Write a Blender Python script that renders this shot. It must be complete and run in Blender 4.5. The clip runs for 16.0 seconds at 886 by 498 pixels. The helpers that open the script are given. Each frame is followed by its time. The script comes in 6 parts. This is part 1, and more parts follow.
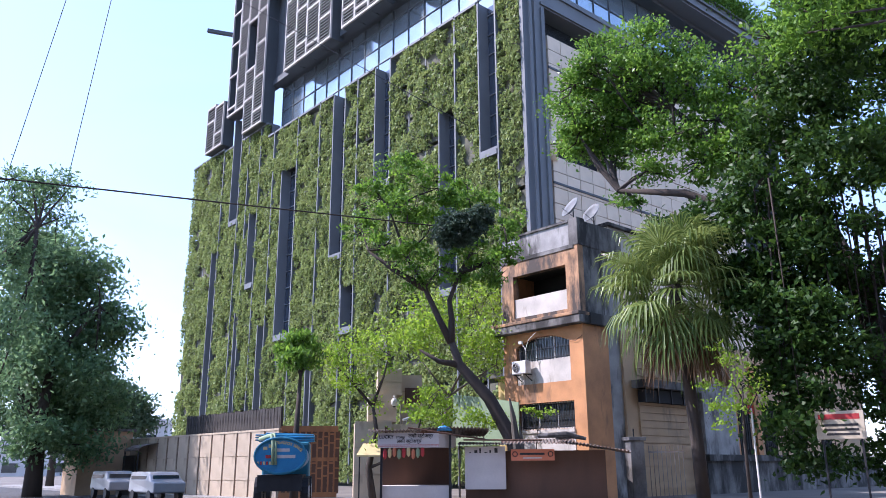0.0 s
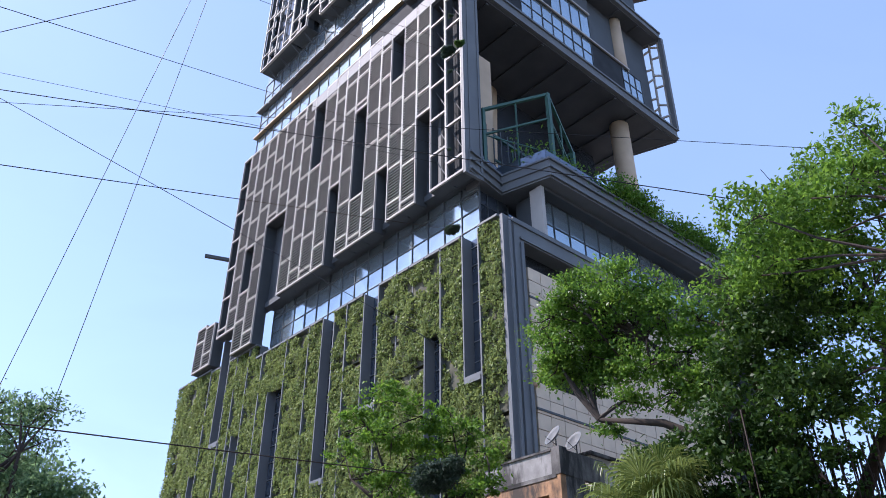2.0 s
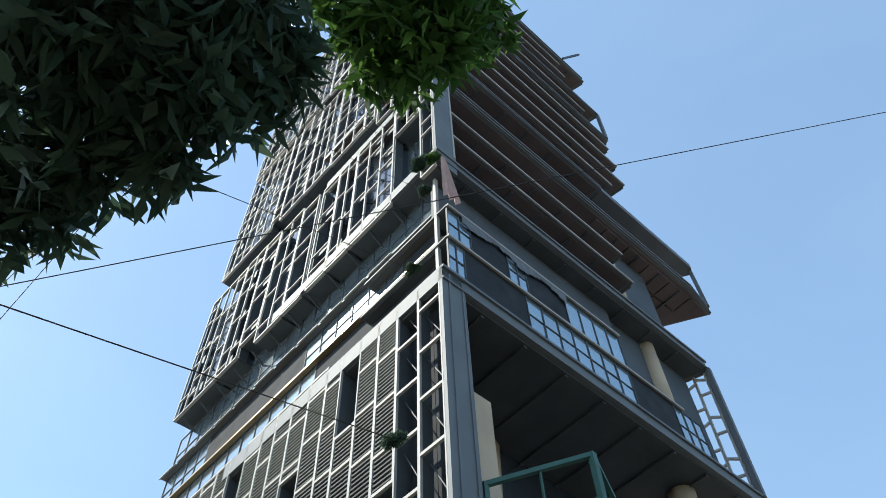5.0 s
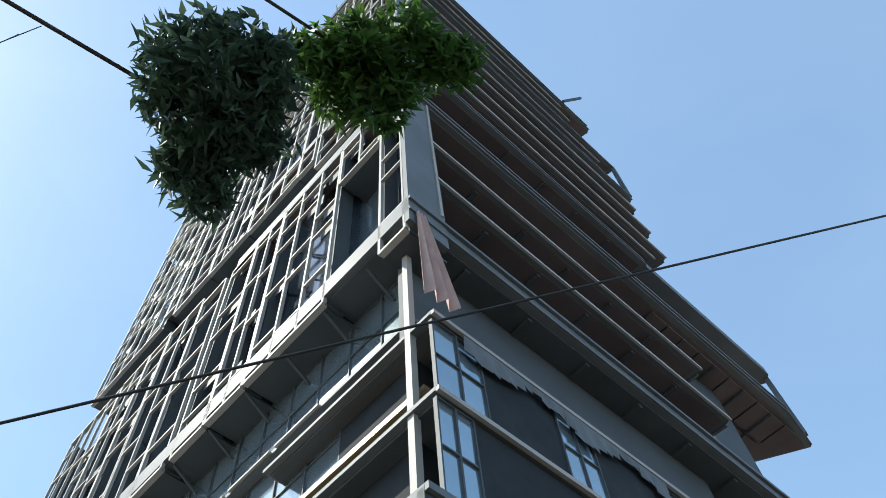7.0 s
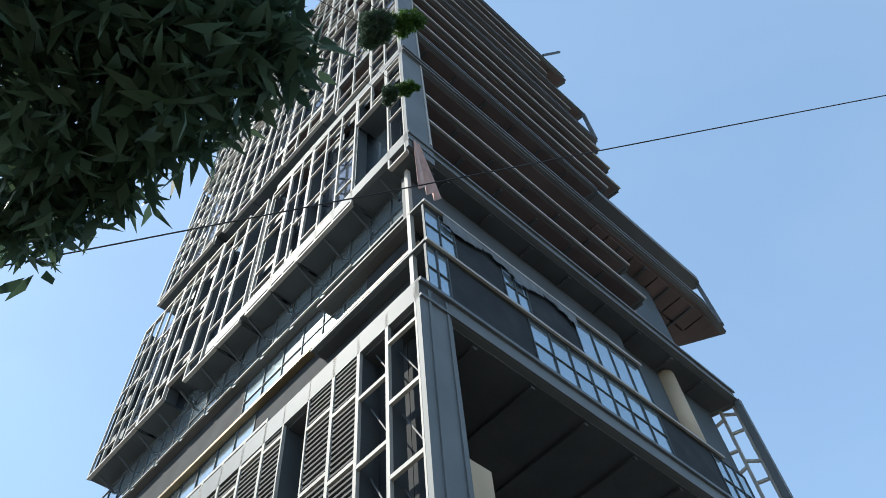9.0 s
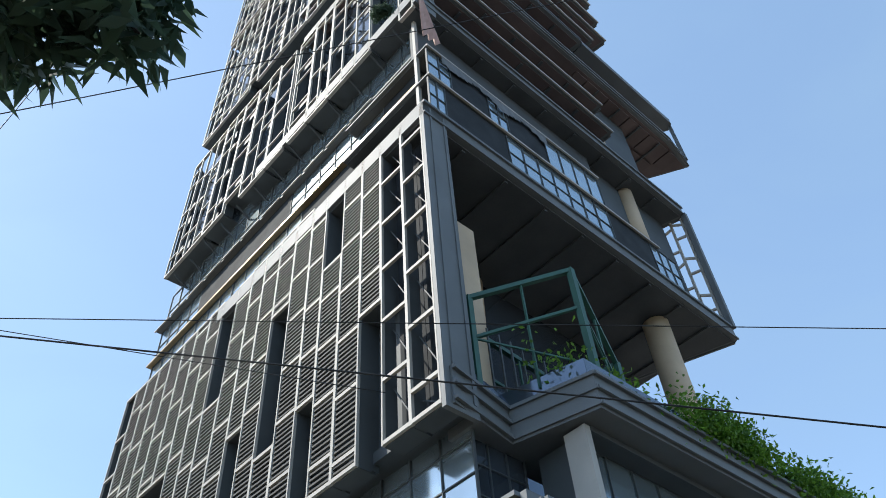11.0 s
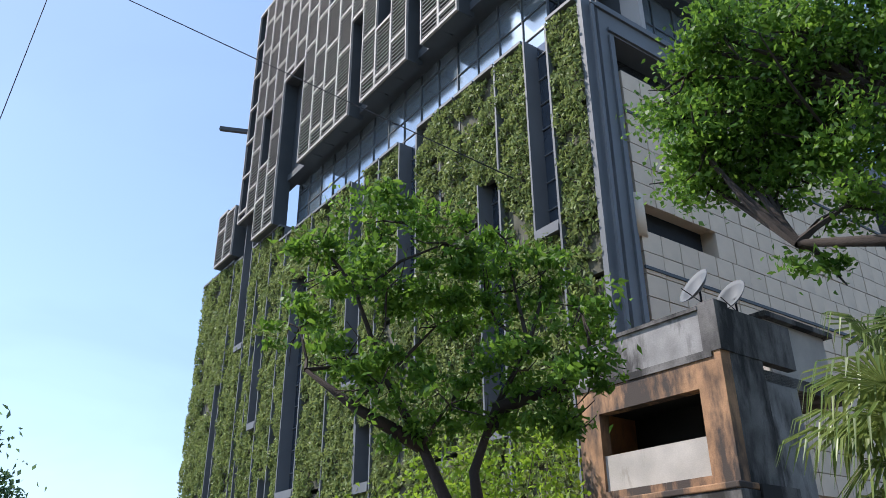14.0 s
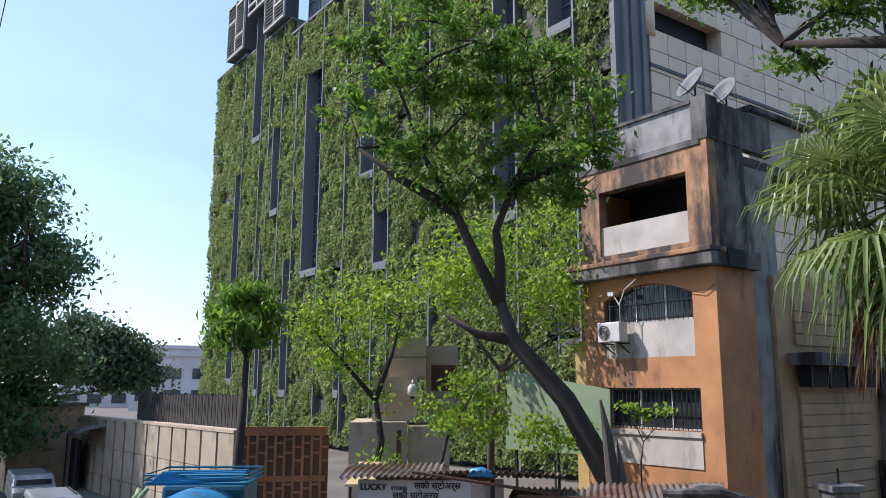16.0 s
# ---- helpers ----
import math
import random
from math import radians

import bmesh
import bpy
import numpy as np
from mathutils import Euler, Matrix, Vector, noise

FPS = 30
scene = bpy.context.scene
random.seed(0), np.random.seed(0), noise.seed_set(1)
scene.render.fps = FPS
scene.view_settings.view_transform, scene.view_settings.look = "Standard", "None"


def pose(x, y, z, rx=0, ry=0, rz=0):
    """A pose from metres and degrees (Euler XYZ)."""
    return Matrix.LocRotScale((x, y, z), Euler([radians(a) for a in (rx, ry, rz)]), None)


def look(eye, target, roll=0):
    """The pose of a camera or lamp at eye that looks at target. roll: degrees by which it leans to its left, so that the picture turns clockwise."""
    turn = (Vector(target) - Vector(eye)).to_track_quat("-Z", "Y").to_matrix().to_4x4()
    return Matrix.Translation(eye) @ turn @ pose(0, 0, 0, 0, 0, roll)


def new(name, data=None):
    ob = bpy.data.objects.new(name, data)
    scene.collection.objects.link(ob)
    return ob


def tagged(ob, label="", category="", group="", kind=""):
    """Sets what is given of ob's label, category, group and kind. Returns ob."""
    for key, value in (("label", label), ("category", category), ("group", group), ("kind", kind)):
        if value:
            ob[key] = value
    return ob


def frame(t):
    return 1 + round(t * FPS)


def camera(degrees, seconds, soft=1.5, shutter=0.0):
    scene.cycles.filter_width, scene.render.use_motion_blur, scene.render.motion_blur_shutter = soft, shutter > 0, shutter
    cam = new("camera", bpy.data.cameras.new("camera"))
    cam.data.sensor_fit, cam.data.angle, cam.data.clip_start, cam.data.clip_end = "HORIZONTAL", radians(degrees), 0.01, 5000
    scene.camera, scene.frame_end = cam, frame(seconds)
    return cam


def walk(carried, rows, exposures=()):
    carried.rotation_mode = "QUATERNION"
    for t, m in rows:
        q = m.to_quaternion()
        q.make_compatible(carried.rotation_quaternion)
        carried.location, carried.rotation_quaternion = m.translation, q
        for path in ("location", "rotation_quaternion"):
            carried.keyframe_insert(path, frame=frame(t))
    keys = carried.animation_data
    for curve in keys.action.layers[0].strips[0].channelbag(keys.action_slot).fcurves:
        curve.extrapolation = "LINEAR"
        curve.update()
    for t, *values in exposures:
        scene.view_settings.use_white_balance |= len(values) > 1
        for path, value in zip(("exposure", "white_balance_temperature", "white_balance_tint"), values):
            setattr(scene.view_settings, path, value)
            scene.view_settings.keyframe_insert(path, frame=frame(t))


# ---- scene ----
cam = camera(59.2, 16.0, soft=0.9)
ROWS = [
    (0.0, -0.40, -11.60, 1.35, 0.32, 15.68, 0.36),
    (0.5, -0.40, -12.20, 1.32, 0.19, 20.46, 0.11),
    (1.0, -0.40, -12.70, 1.30, -0.47, 24.46, 0.22),
    (1.5, -0.33, -12.95, 1.22, -0.83, 27.91, 0.49),
    (2.0, -0.31, -13.00, 1.20, -0.86, 31.67, 0.27),
    (2.5, -0.31, -13.00, 1.20, -0.98, 35.52, 0.01),
    (3.0, -0.31, -13.00, 1.20, -1.63, 39.27, 0.08),
    (3.5, -0.31, -13.00, 1.20, -2.49, 43.29, 0.90),
    (4.0, 0.16, -5.20, 2.40, -2.95, 49.84, 2.13),
    (4.5, 0.35, 0.60, 9.60, -3.16, 52.93, 2.85),
    (5.0, 0.70, 8.20, 22.40, -3.47, 56.36, 3.10),
    (7.5, 1.50, 23.60, 52.00, -8.81, 61.14, 8.14),
    (8.0, 1.20, 19.40, 43.60, -7.84, 59.76, 7.39),
    (10.5, 0.72, 13.83, 27.17, -7.14, 52.05, 7.13),
    (11.0, 0.59, 10.22, 19.57, -4.58, 47.77, 5.27),
    (11.5, 0.45, 8.87, 15.99, -2.41, 43.42, 4.32),
    (12.0, 0.47, 8.82, 13.65, -0.53, 39.74, 3.25),
    (12.5, 0.50, 7.31, 11.31, 0.96, 35.53, 2.31),
    (13.0, 0.50, 6.51, 7.21, 2.53, 32.93, 1.35),
    (13.5, 0.50, 5.38, 6.13, 3.86, 28.56, 0.92),
    (14.0, 0.50, 4.45, 5.53, 5.10, 25.04, 0.48),
    (14.5, 0.50, 2.53, 5.10, 6.18, 21.27, 0.36),
    (15.0, 0.09, 1.78, 4.66, 6.45, 17.98, 0.07),
    (15.5, 0.05, 1.45, 4.35, 6.29, 14.84, -0.32),
    (16.0, 0.11, 1.36, 4.18, 5.31, 10.28, -0.22),
]
walk(cam, [(t, pose(x, y, z, 90 + pitch, 0, yaw) @ pose(0, 0, 0, 0, 0, -lean)) for t, x, y, z, yaw, pitch, lean in ROWS],
     exposures=[(0.0, 1.7, 5700, 29), (1.5, 1.37, 5850, 26), (3.0, 1.15, 6150, 20), (5.0, 1.12, 6250, 5), (11.0, 1.1, 6300, 8), (12.5, 0.98, 6300, 16), (15.0, 1.05, 6000, 17), (16.0, 1.1, 6000, 20)])

# ---- light ----
world = bpy.data.worlds.new("sky")
scene.world = world
world.use_nodes = True
wn = world.node_tree.nodes
sky = wn.new("ShaderNodeTexSky")
sky.sky_type = 'NISHITA'
sky.sun_disc = False
SUN_AZ, SUN_EL = -86.0, 48.0
sky.sun_elevation = radians(SUN_EL)
sky.sun_rotation = radians(SUN_AZ)
sky.air_density, sky.dust_density, sky.ozone_density = 1.0, 0.6, 1.4
# thin high haze with faint wisps
wl = world.node_tree.links
wco, wmap, wno, wra, wmx = wn.new("ShaderNodeTexCoord"), wn.new("ShaderNodeMapping"), wn.new("ShaderNodeTexNoise"), wn.new("ShaderNodeMapRange"), wn.new("ShaderNodeMix")
wmap.inputs["Scale"].default_value, wmap.inputs["Rotation"].default_value = (1.0, 1.8, 3.2), (0.3, 0.5, 0.4)
wno.inputs["Scale"].default_value, wno.inputs["Detail"].default_value, wno.inputs["Distortion"].default_value = 2.4, 7, 0.6
wra.inputs[1].default_value, wra.inputs[2].default_value, wra.inputs[3].default_value, wra.inputs[4].default_value = 0.42, 0.78, 0.42, 0.62
wmx.data_type = 'RGBA'
wl.new(wco.outputs["Generated"], wmap.inputs[0])
wl.new(wmap.outputs[0], wno.inputs["Vector"])
wl.new(wno.outputs[0], wra.inputs[0])
wl.new(wra.outputs[0], wmx.inputs["Factor"])
wl.new(sky.outputs[0], wmx.inputs["A"])
wmx.inputs["B"].default_value = (1.25, 1.85, 2.55, 1)
wl.new(wmx.outputs["Result"], wn["Background"].inputs[0])
wn["Background"].inputs[1].default_value = 0.15
sun = new("sun", bpy.data.lights.new("sun", 'SUN'))
sun.data.energy, sun.data.angle, sun.data.color = 2.75, radians(0.5), (1.0, 0.93, 0.82)
_a, _e = radians(SUN_AZ), radians(SUN_EL)
sun.matrix_world = look((0, 0, 0), (-math.sin(_a) * math.cos(_e), -math.cos(_a) * math.cos(_e), -math.sin(_e)))

# ---- materials ----
def mat(name, color, rough=0.8, metal=0.0, var=0.25, scale=2.0, fine=30.0, bump=0.15, stain=None, stain_amount=0.0, island=0.0, spec=0.5, streak=False):
    m = bpy.data.materials.new(name)
    m.use_nodes = True
    n, l = m.node_tree.nodes, m.node_tree.links
    b = n["Principled BSDF"]
    b.inputs["Roughness"].default_value, b.inputs["Metallic"].default_value = rough, metal
    b.inputs["Specular IOR Level"].default_value = spec
    co = n.new("ShaderNodeTexCoord")
    mp = n.new("ShaderNodeMapping")
    if streak:
        mp.inputs["Scale"].default_value = (1.0, 1.0, 0.18)
    l.new(co.outputs["Object"], mp.inputs[0])
    big, small = n.new("ShaderNodeTexNoise"), n.new("ShaderNodeTexNoise")
    big.inputs["Scale"].default_value, big.inputs["Detail"].default_value = scale, 6
    small.inputs["Scale"].default_value, small.inputs["Detail"].default_value = fine, 4
    l.new(mp.outputs[0], big.inputs["Vector"])
    l.new(co.outputs["Object"], small.inputs["Vector"])
    ramp = n.new("ShaderNodeMapRange")
    ramp.inputs[1].default_value, ramp.inputs[2].default_value = 0.3, 0.7
    ramp.inputs[3].default_value, ramp.inputs[4].default_value = 1 - var, 1 + var * 0.6
    l.new(big.outputs[0], ramp.inputs[0])
    ramp2 = n.new("ShaderNodeMapRange")
    ramp2.inputs[3].default_value, ramp2.inputs[4].default_value = 1 - var * 0.5, 1 + var * 0.5
    l.new(small.outputs[0], ramp2.inputs[0])
    mul = n.new("ShaderNodeMath")
    mul.operation = 'MULTIPLY'
    l.new(ramp.outputs[0], mul.inputs[0])
    l.new(ramp2.outputs[0], mul.inputs[1])
    last = mul.outputs[0]
    if island:
        geo, oi = n.new("ShaderNodeNewGeometry"), n.new("ShaderNodeObjectInfo")
        add = n.new("ShaderNodeMath")
        add.operation = 'ADD'
        l.new(geo.outputs["Random Per Island"], add.inputs[0])
        l.new(oi.outputs["Random"], add.inputs[1])
        r3 = n.new("ShaderNodeMapRange")
        r3.inputs[2].default_value = 2.0
        r3.inputs[3].default_value, r3.inputs[4].default_value = 1 - island, 1 + island
        l.new(add.outputs[0], r3.inputs[0])
        m3 = n.new("ShaderNodeMath")
        m3.operation = 'MULTIPLY'
        l.new(last, m3.inputs[0])
        l.new(r3.outputs[0], m3.inputs[1])
        last = m3.outputs[0]
    sc = n.new("ShaderNodeVectorMath")
    sc.operation = 'SCALE'
    sc.inputs[0].default_value = color
    l.new(last, sc.inputs["Scale"])
    out = sc.outputs[0]
    if stain:
        st = n.new("ShaderNodeTexNoise")
        st.inputs["Scale"].default_value, st.inputs["Detail"].default_value, st.inputs["Roughness"].default_value = scale * 0.7 + 0.2, 9, 0.65
        mp2 = n.new("ShaderNodeMapping")
        mp2.inputs["Location"].default_value = (3.1, 7.7, 1.3)
        mp2.inputs["Scale"].default_value = (1, 1, 0.3)
        l.new(co.outputs["Object"], mp2.inputs[0])
        l.new(mp2.outputs[0], st.inputs["Vector"])
        r4 = n.new("ShaderNodeMapRange")
        r4.inputs[1].default_value, r4.inputs[2].default_value = 0.62 - 0.25 * stain_amount, 0.72 - 0.2 * stain_amount
        l.new(st.outputs[0], r4.inputs[0])
        mx = n.new("ShaderNodeMix")
        mx.data_type = 'RGBA'
        l.new(r4.outputs[0], mx.inputs["Factor"])
        l.new(out, mx.inputs["A"])
        mx.inputs["B"].default_value = (*stain, 1)
        out = mx.outputs["Result"]
    l.new(out, b.inputs["Base Color"])
    if bump:
        bp = n.new("ShaderNodeBump")
        bp.inputs["Strength"].default_value, bp.inputs["Distance"].default_value = bump, 0.03
        l.new(small.outputs[0], bp.inputs["Height"])
        l.new(bp.outputs[0], b.inputs["Normal"])
    return m


def leaf_mat(name, dark, light, trans=0.35, rough=0.5):
    m = bpy.data.materials.new(name)
    m.use_nodes = True
    n, l = m.node_tree.nodes, m.node_tree.links
    b, o = n["Principled BSDF"], n["Material Output"]
    b.inputs["Roughness"].default_value = rough
    b.inputs["Specular IOR Level"].default_value = 0.25
    geo, co, big = n.new("ShaderNodeNewGeometry"), n.new("ShaderNodeTexCoord"), n.new("ShaderNodeTexNoise")
    big.inputs["Scale"].default_value, big.inputs["Detail"].default_value = 0.9, 5
    l.new(co.outputs["Object"], big.inputs["Vector"])
    mx = n.new("ShaderNodeMix")
    mx.data_type = 'RGBA'
    add = n.new("ShaderNodeMath")
    add.operation = 'MULTIPLY_ADD'
    l.new(geo.outputs["Random Per Island"], add.inputs[0])
    add.inputs[1].default_value = 0.65
    l.new(big.outputs[0], add.inputs[2])
    sub = n.new("ShaderNodeMath")
    sub.operation = 'SUBTRACT'
    sub.use_clamp = True
    l.new(add.outputs[0], sub.inputs[0])
    sub.inputs[1].default_value = 0.33
    l.new(sub.outputs[0], mx.inputs["Factor"])
    mx.inputs["A"].default_value, mx.inputs["B"].default_value = (*dark, 1), (*light, 1)
    l.new(mx.outputs["Result"], b.inputs["Base Color"])
    t, s = n.new("ShaderNodeBsdfTranslucent"), n.new("ShaderNodeMixShader")
    hs = n.new("ShaderNodeHueSaturation")
    hs.inputs["Hue"].default_value, hs.inputs["Value"].default_value = 0.485, 1.7
    l.new(mx.outputs["Result"], hs.inputs["Color"])
    l.new(hs.outputs[0], t.inputs[0])
    s.inputs[0].default_value = trans
    l.new(b.outputs[0], s.inputs[1])
    l.new(t.outputs[0], s.inputs[2])
    l.new(s.outputs[0], o.inputs[0])
    return m


GREY = mat("grey_cladding", (0.15, 0.163, 0.17), 0.6, 0.0, 0.15, 0.3, 14, 0.04, spec=0.3)
GREY_D = mat("dark_cladding", (0.066, 0.077, 0.084), 0.65, 0.0, 0.2, 0.3, 14, 0.04)
FRAME_W = mat("pale_frame", (0.42, 0.40, 0.365), 0.6, 0.0, 0.12, 0.5, 20, 0.03, spec=0.25)
SLAT = mat("louvre_slat", (0.105, 0.105, 0.10), 0.7, 0.0, 0.15, 0.6, 20, 0.03, spec=0.15)
# real black panels; also terrace walls and recesses, in place of their shade
BLACK = mat("black_panels_and_shade", (0.036, 0.04, 0.044), 0.8, 0.0, 0.3, 0.5, 10, 0.05, spec=0.15)
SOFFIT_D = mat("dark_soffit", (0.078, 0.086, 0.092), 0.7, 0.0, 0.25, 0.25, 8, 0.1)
SOFFIT = mat("brown_soffit", (0.125, 0.093, 0.09), 0.7, 0.0, 0.25, 0.25, 8, 0.1, island=0.2)
GLASS = mat("blue_glass", (0.40, 0.50, 0.56), 0.12, 0.75, 0.12, 0.12, 0.8, 0.0, island=0.16)
GLASS_D = mat("dark_glass", (0.13, 0.16, 0.20), 0.08, 0.7, 0.2, 0.12, 0.8, 0.0, island=0.3)
STONE = mat("cream_stone", (0.64, 0.52, 0.38), 0.75, 0.0, 0.12, 0.5, 25, 0.1, island=0.07)
COLUMN = mat("beige_column", (0.52, 0.40, 0.27), 0.7, 0.0, 0.15, 0.4, 20, 0.1)
GREEN_METAL = mat("green_steel", (0.035, 0.11, 0.085), 0.55, 0.0, 0.2, 1, 20, 0.05)
GOLD = mat("gold_trim", (0.36, 0.27, 0.15), 0.35, 0.6, 0.15, 1, 20, 0.03)
PLANTER = mat("planter_backing", (0.10, 0.10, 0.07), 0.9, 0.0, 0.35, 0.8, 12, 0.3)
VINE = leaf_mat("wall_plants", (0.105, 0.145, 0.05), (0.28, 0.36, 0.12), 0.33)
LEAF_MID = leaf_mat("tree_leaves", (0.035, 0.095, 0.016), (0.155, 0.31, 0.035), 0.45)
LEAF_BRIGHT = leaf_mat("young_leaves", (0.09, 0.19, 0.015), (0.26, 0.40, 0.04), 0.45)
# roadside leaves lightened and blued to carry haze in their colour
LEAF_HAZED = leaf_mat("hazed_leaves", (0.06, 0.125, 0.062), (0.18, 0.30, 0.13), 0.38)
# banyan leaves darkened so that the colour itself carries the shade
LEAF_SHADE = leaf_mat("banyan_shade_leaves", (0.011, 0.034, 0.008), (0.05, 0.115, 0.016), 0.3)
# canopy shade is put into this leaf colour; LEAF_CLUMP is its sunlit copy
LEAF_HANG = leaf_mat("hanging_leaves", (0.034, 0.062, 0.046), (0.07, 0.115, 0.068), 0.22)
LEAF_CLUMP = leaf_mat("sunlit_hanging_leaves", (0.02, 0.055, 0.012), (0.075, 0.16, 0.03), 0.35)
# greyer, bluer leaf tone: the distance haze is in the colour
LEAF_FAR = leaf_mat("hazed_far_leaves", (0.05, 0.10, 0.06), (0.13, 0.20, 0.11), 0.25)
PALM_LEAF = leaf_mat("palm_leaves", (0.05, 0.10, 0.02), (0.22, 0.28, 0.08), 0.3, 0.35)
PALM_DEAD = leaf_mat("dead_palm_leaves", (0.10, 0.055, 0.025), (0.26, 0.16, 0.08), 0.2)
BARK = mat("bark", (0.055, 0.042, 0.033), 0.95, 0.0, 0.4, 3, 40, 0.6, streak=True)
BARK_L = mat("pale_bark", (0.13, 0.11, 0.085), 0.95, 0.0, 0.4, 3, 40, 0.5, streak=True)
ORANGE = mat("orange_plaster", (0.50, 0.24, 0.10), 0.85, 0.0, 0.3, 0.9, 30, 0.15, (0.13, 0.085, 0.055), 0.25)
ORANGE_OLD = mat("stained_orange_plaster", (0.44, 0.25, 0.13), 0.9, 0.0, 0.4, 1.3, 30, 0.25, (0.07, 0.055, 0.045), 0.75)
WHITE_OLD = mat("stained_white_plaster", (0.52, 0.48, 0.42), 0.85, 0.0, 0.25, 0.9, 30, 0.15, (0.20, 0.17, 0.13), 0.35)
CONC_OLD = mat("mossy_concrete", (0.19, 0.18, 0.165), 0.95, 0.0, 0.5, 1.2, 25, 0.35, (0.035, 0.033, 0.03), 0.8)
PARAPET = mat("weathered_grey_paint", (0.32, 0.31, 0.29), 0.9, 0.0, 0.35, 1.2, 25, 0.2, (0.07, 0.065, 0.06), 0.55)
BEIGE = mat("beige_plaster", (0.44, 0.30, 0.17), 0.85, 0.0, 0.2, 0.8, 25, 0.15, (0.2, 0.15, 0.1), 0.3)
# near-black colour that stands for the shade inside rooms and openings
SHADE_IN = mat("interior_shade", (0.015, 0.014, 0.013), 0.9, 0.0, 0.4, 1, 10, 0.1)
IRON = mat("dark_iron", (0.03, 0.03, 0.032), 0.6, 0.5, 0.3, 3, 30, 0.1)
PANE = mat("window_pane", (0.05, 0.06, 0.065), 0.08, 0.3, 0.3, 1, 6, 0.0)
SAND = mat("sandstone_cladding", (0.47, 0.38, 0.27), 0.8, 0.0, 0.18, 0.8, 25, 0.15, (0.2, 0.16, 0.11), 0.15, 0.12)
WOOD = mat("gate_wood", (0.30, 0.125, 0.045), 0.55, 0.0, 0.3, 2, 45, 0.2, island=0.2, streak=True)
WOOD_D = mat("dark_gate_wood", (0.10, 0.045, 0.022), 0.6, 0.0, 0.3, 2, 45, 0.2, streak=True)
FENCE = mat("dark_screen", (0.05, 0.045, 0.04), 0.85, 0.0, 0.4, 2, 30, 0.3, island=0.35)
TIN = mat("rusty_tin", (0.20, 0.17, 0.145), 0.7, 0.4, 0.4, 1.6, 30, 0.2, (0.13, 0.06, 0.03), 0.5)
SIGN_W = mat("white_sign_board", (0.52, 0.47, 0.43), 0.6, 0.0, 0.15, 1.2, 20, 0.05, (0.35, 0.3, 0.25), 0.15)
SIGN_O = mat("orange_sign_board", (0.55, 0.17, 0.08), 0.6, 0.0, 0.2, 1.5, 20, 0.05)
INK = mat("black_lettering", (0.02, 0.018, 0.018), 0.7, 0.0, 0.2, 5, 30, 0.0)
RED = mat("red_paint", (0.42, 0.03, 0.03), 0.6, 0.0, 0.2, 3, 30, 0.0)
BLUE = mat("blue_truck_paint", (0.03, 0.22, 0.42), 0.4, 0.1, 0.25, 1.5, 25, 0.05, (0.08, 0.1, 0.11), 0.2)
TEAL = mat("teal_truck_paint", (0.02, 0.16, 0.24), 0.5, 0.1, 0.3, 2, 25, 0.08)
WHITE_P = mat("white_vehicle_paint", (0.65, 0.66, 0.67), 0.35, 0.0, 0.12, 1.5, 20, 0.02)
BOARD = mat("cream_board", (0.50, 0.42, 0.30), 0.7, 0.0, 0.2, 2, 30, 0.05)
YELLOW = mat("yellow_cloth", (0.60, 0.47, 0.22), 0.8, 0.0, 0.15, 2, 30, 0.1)
PALE_GREEN = mat("pale_green_sheet", (0.24, 0.32, 0.18), 0.7, 0.0, 0.15, 0.7, 20, 0.05)
CREAM_Y = mat("yellow_wall", (0.60, 0.45, 0.17), 0.8, 0.0, 0.15, 1, 20, 0.05)
AC_W = mat("off_white_plastic", (0.62, 0.60, 0.56), 0.5, 0.0, 0.12, 3, 30, 0.02)
WIRE = mat("black_cable", (0.015, 0.015, 0.017), 0.6, 0.0, 0.1, 3, 30, 0.0)
ASPHALT = mat("asphalt", (0.055, 0.054, 0.052), 0.9, 0.0, 0.3, 0.5, 60, 0.3)
PAVE = mat("pavement_concrete", (0.25, 0.24, 0.22), 0.9, 0.0, 0.25, 0.8, 40, 0.2)
EARTH = mat("dusty_ground", (0.15, 0.132, 0.108), 0.95, 0.0, 0.35, 0.3, 12, 0.3)
FAR_B = mat("far_white_building", (0.55, 0.54, 0.52), 0.8, 0.0, 0.15, 0.2, 5, 0.05)
CLOTH = mat("pale_pink_sheet", (0.55, 0.38, 0.33), 0.8, 0.0, 0.15, 1, 20, 0.05)
NET = mat("white_net", (0.15, 0.16, 0.17), 0.8, 0.0, 0.2, 1, 20, 0.05)


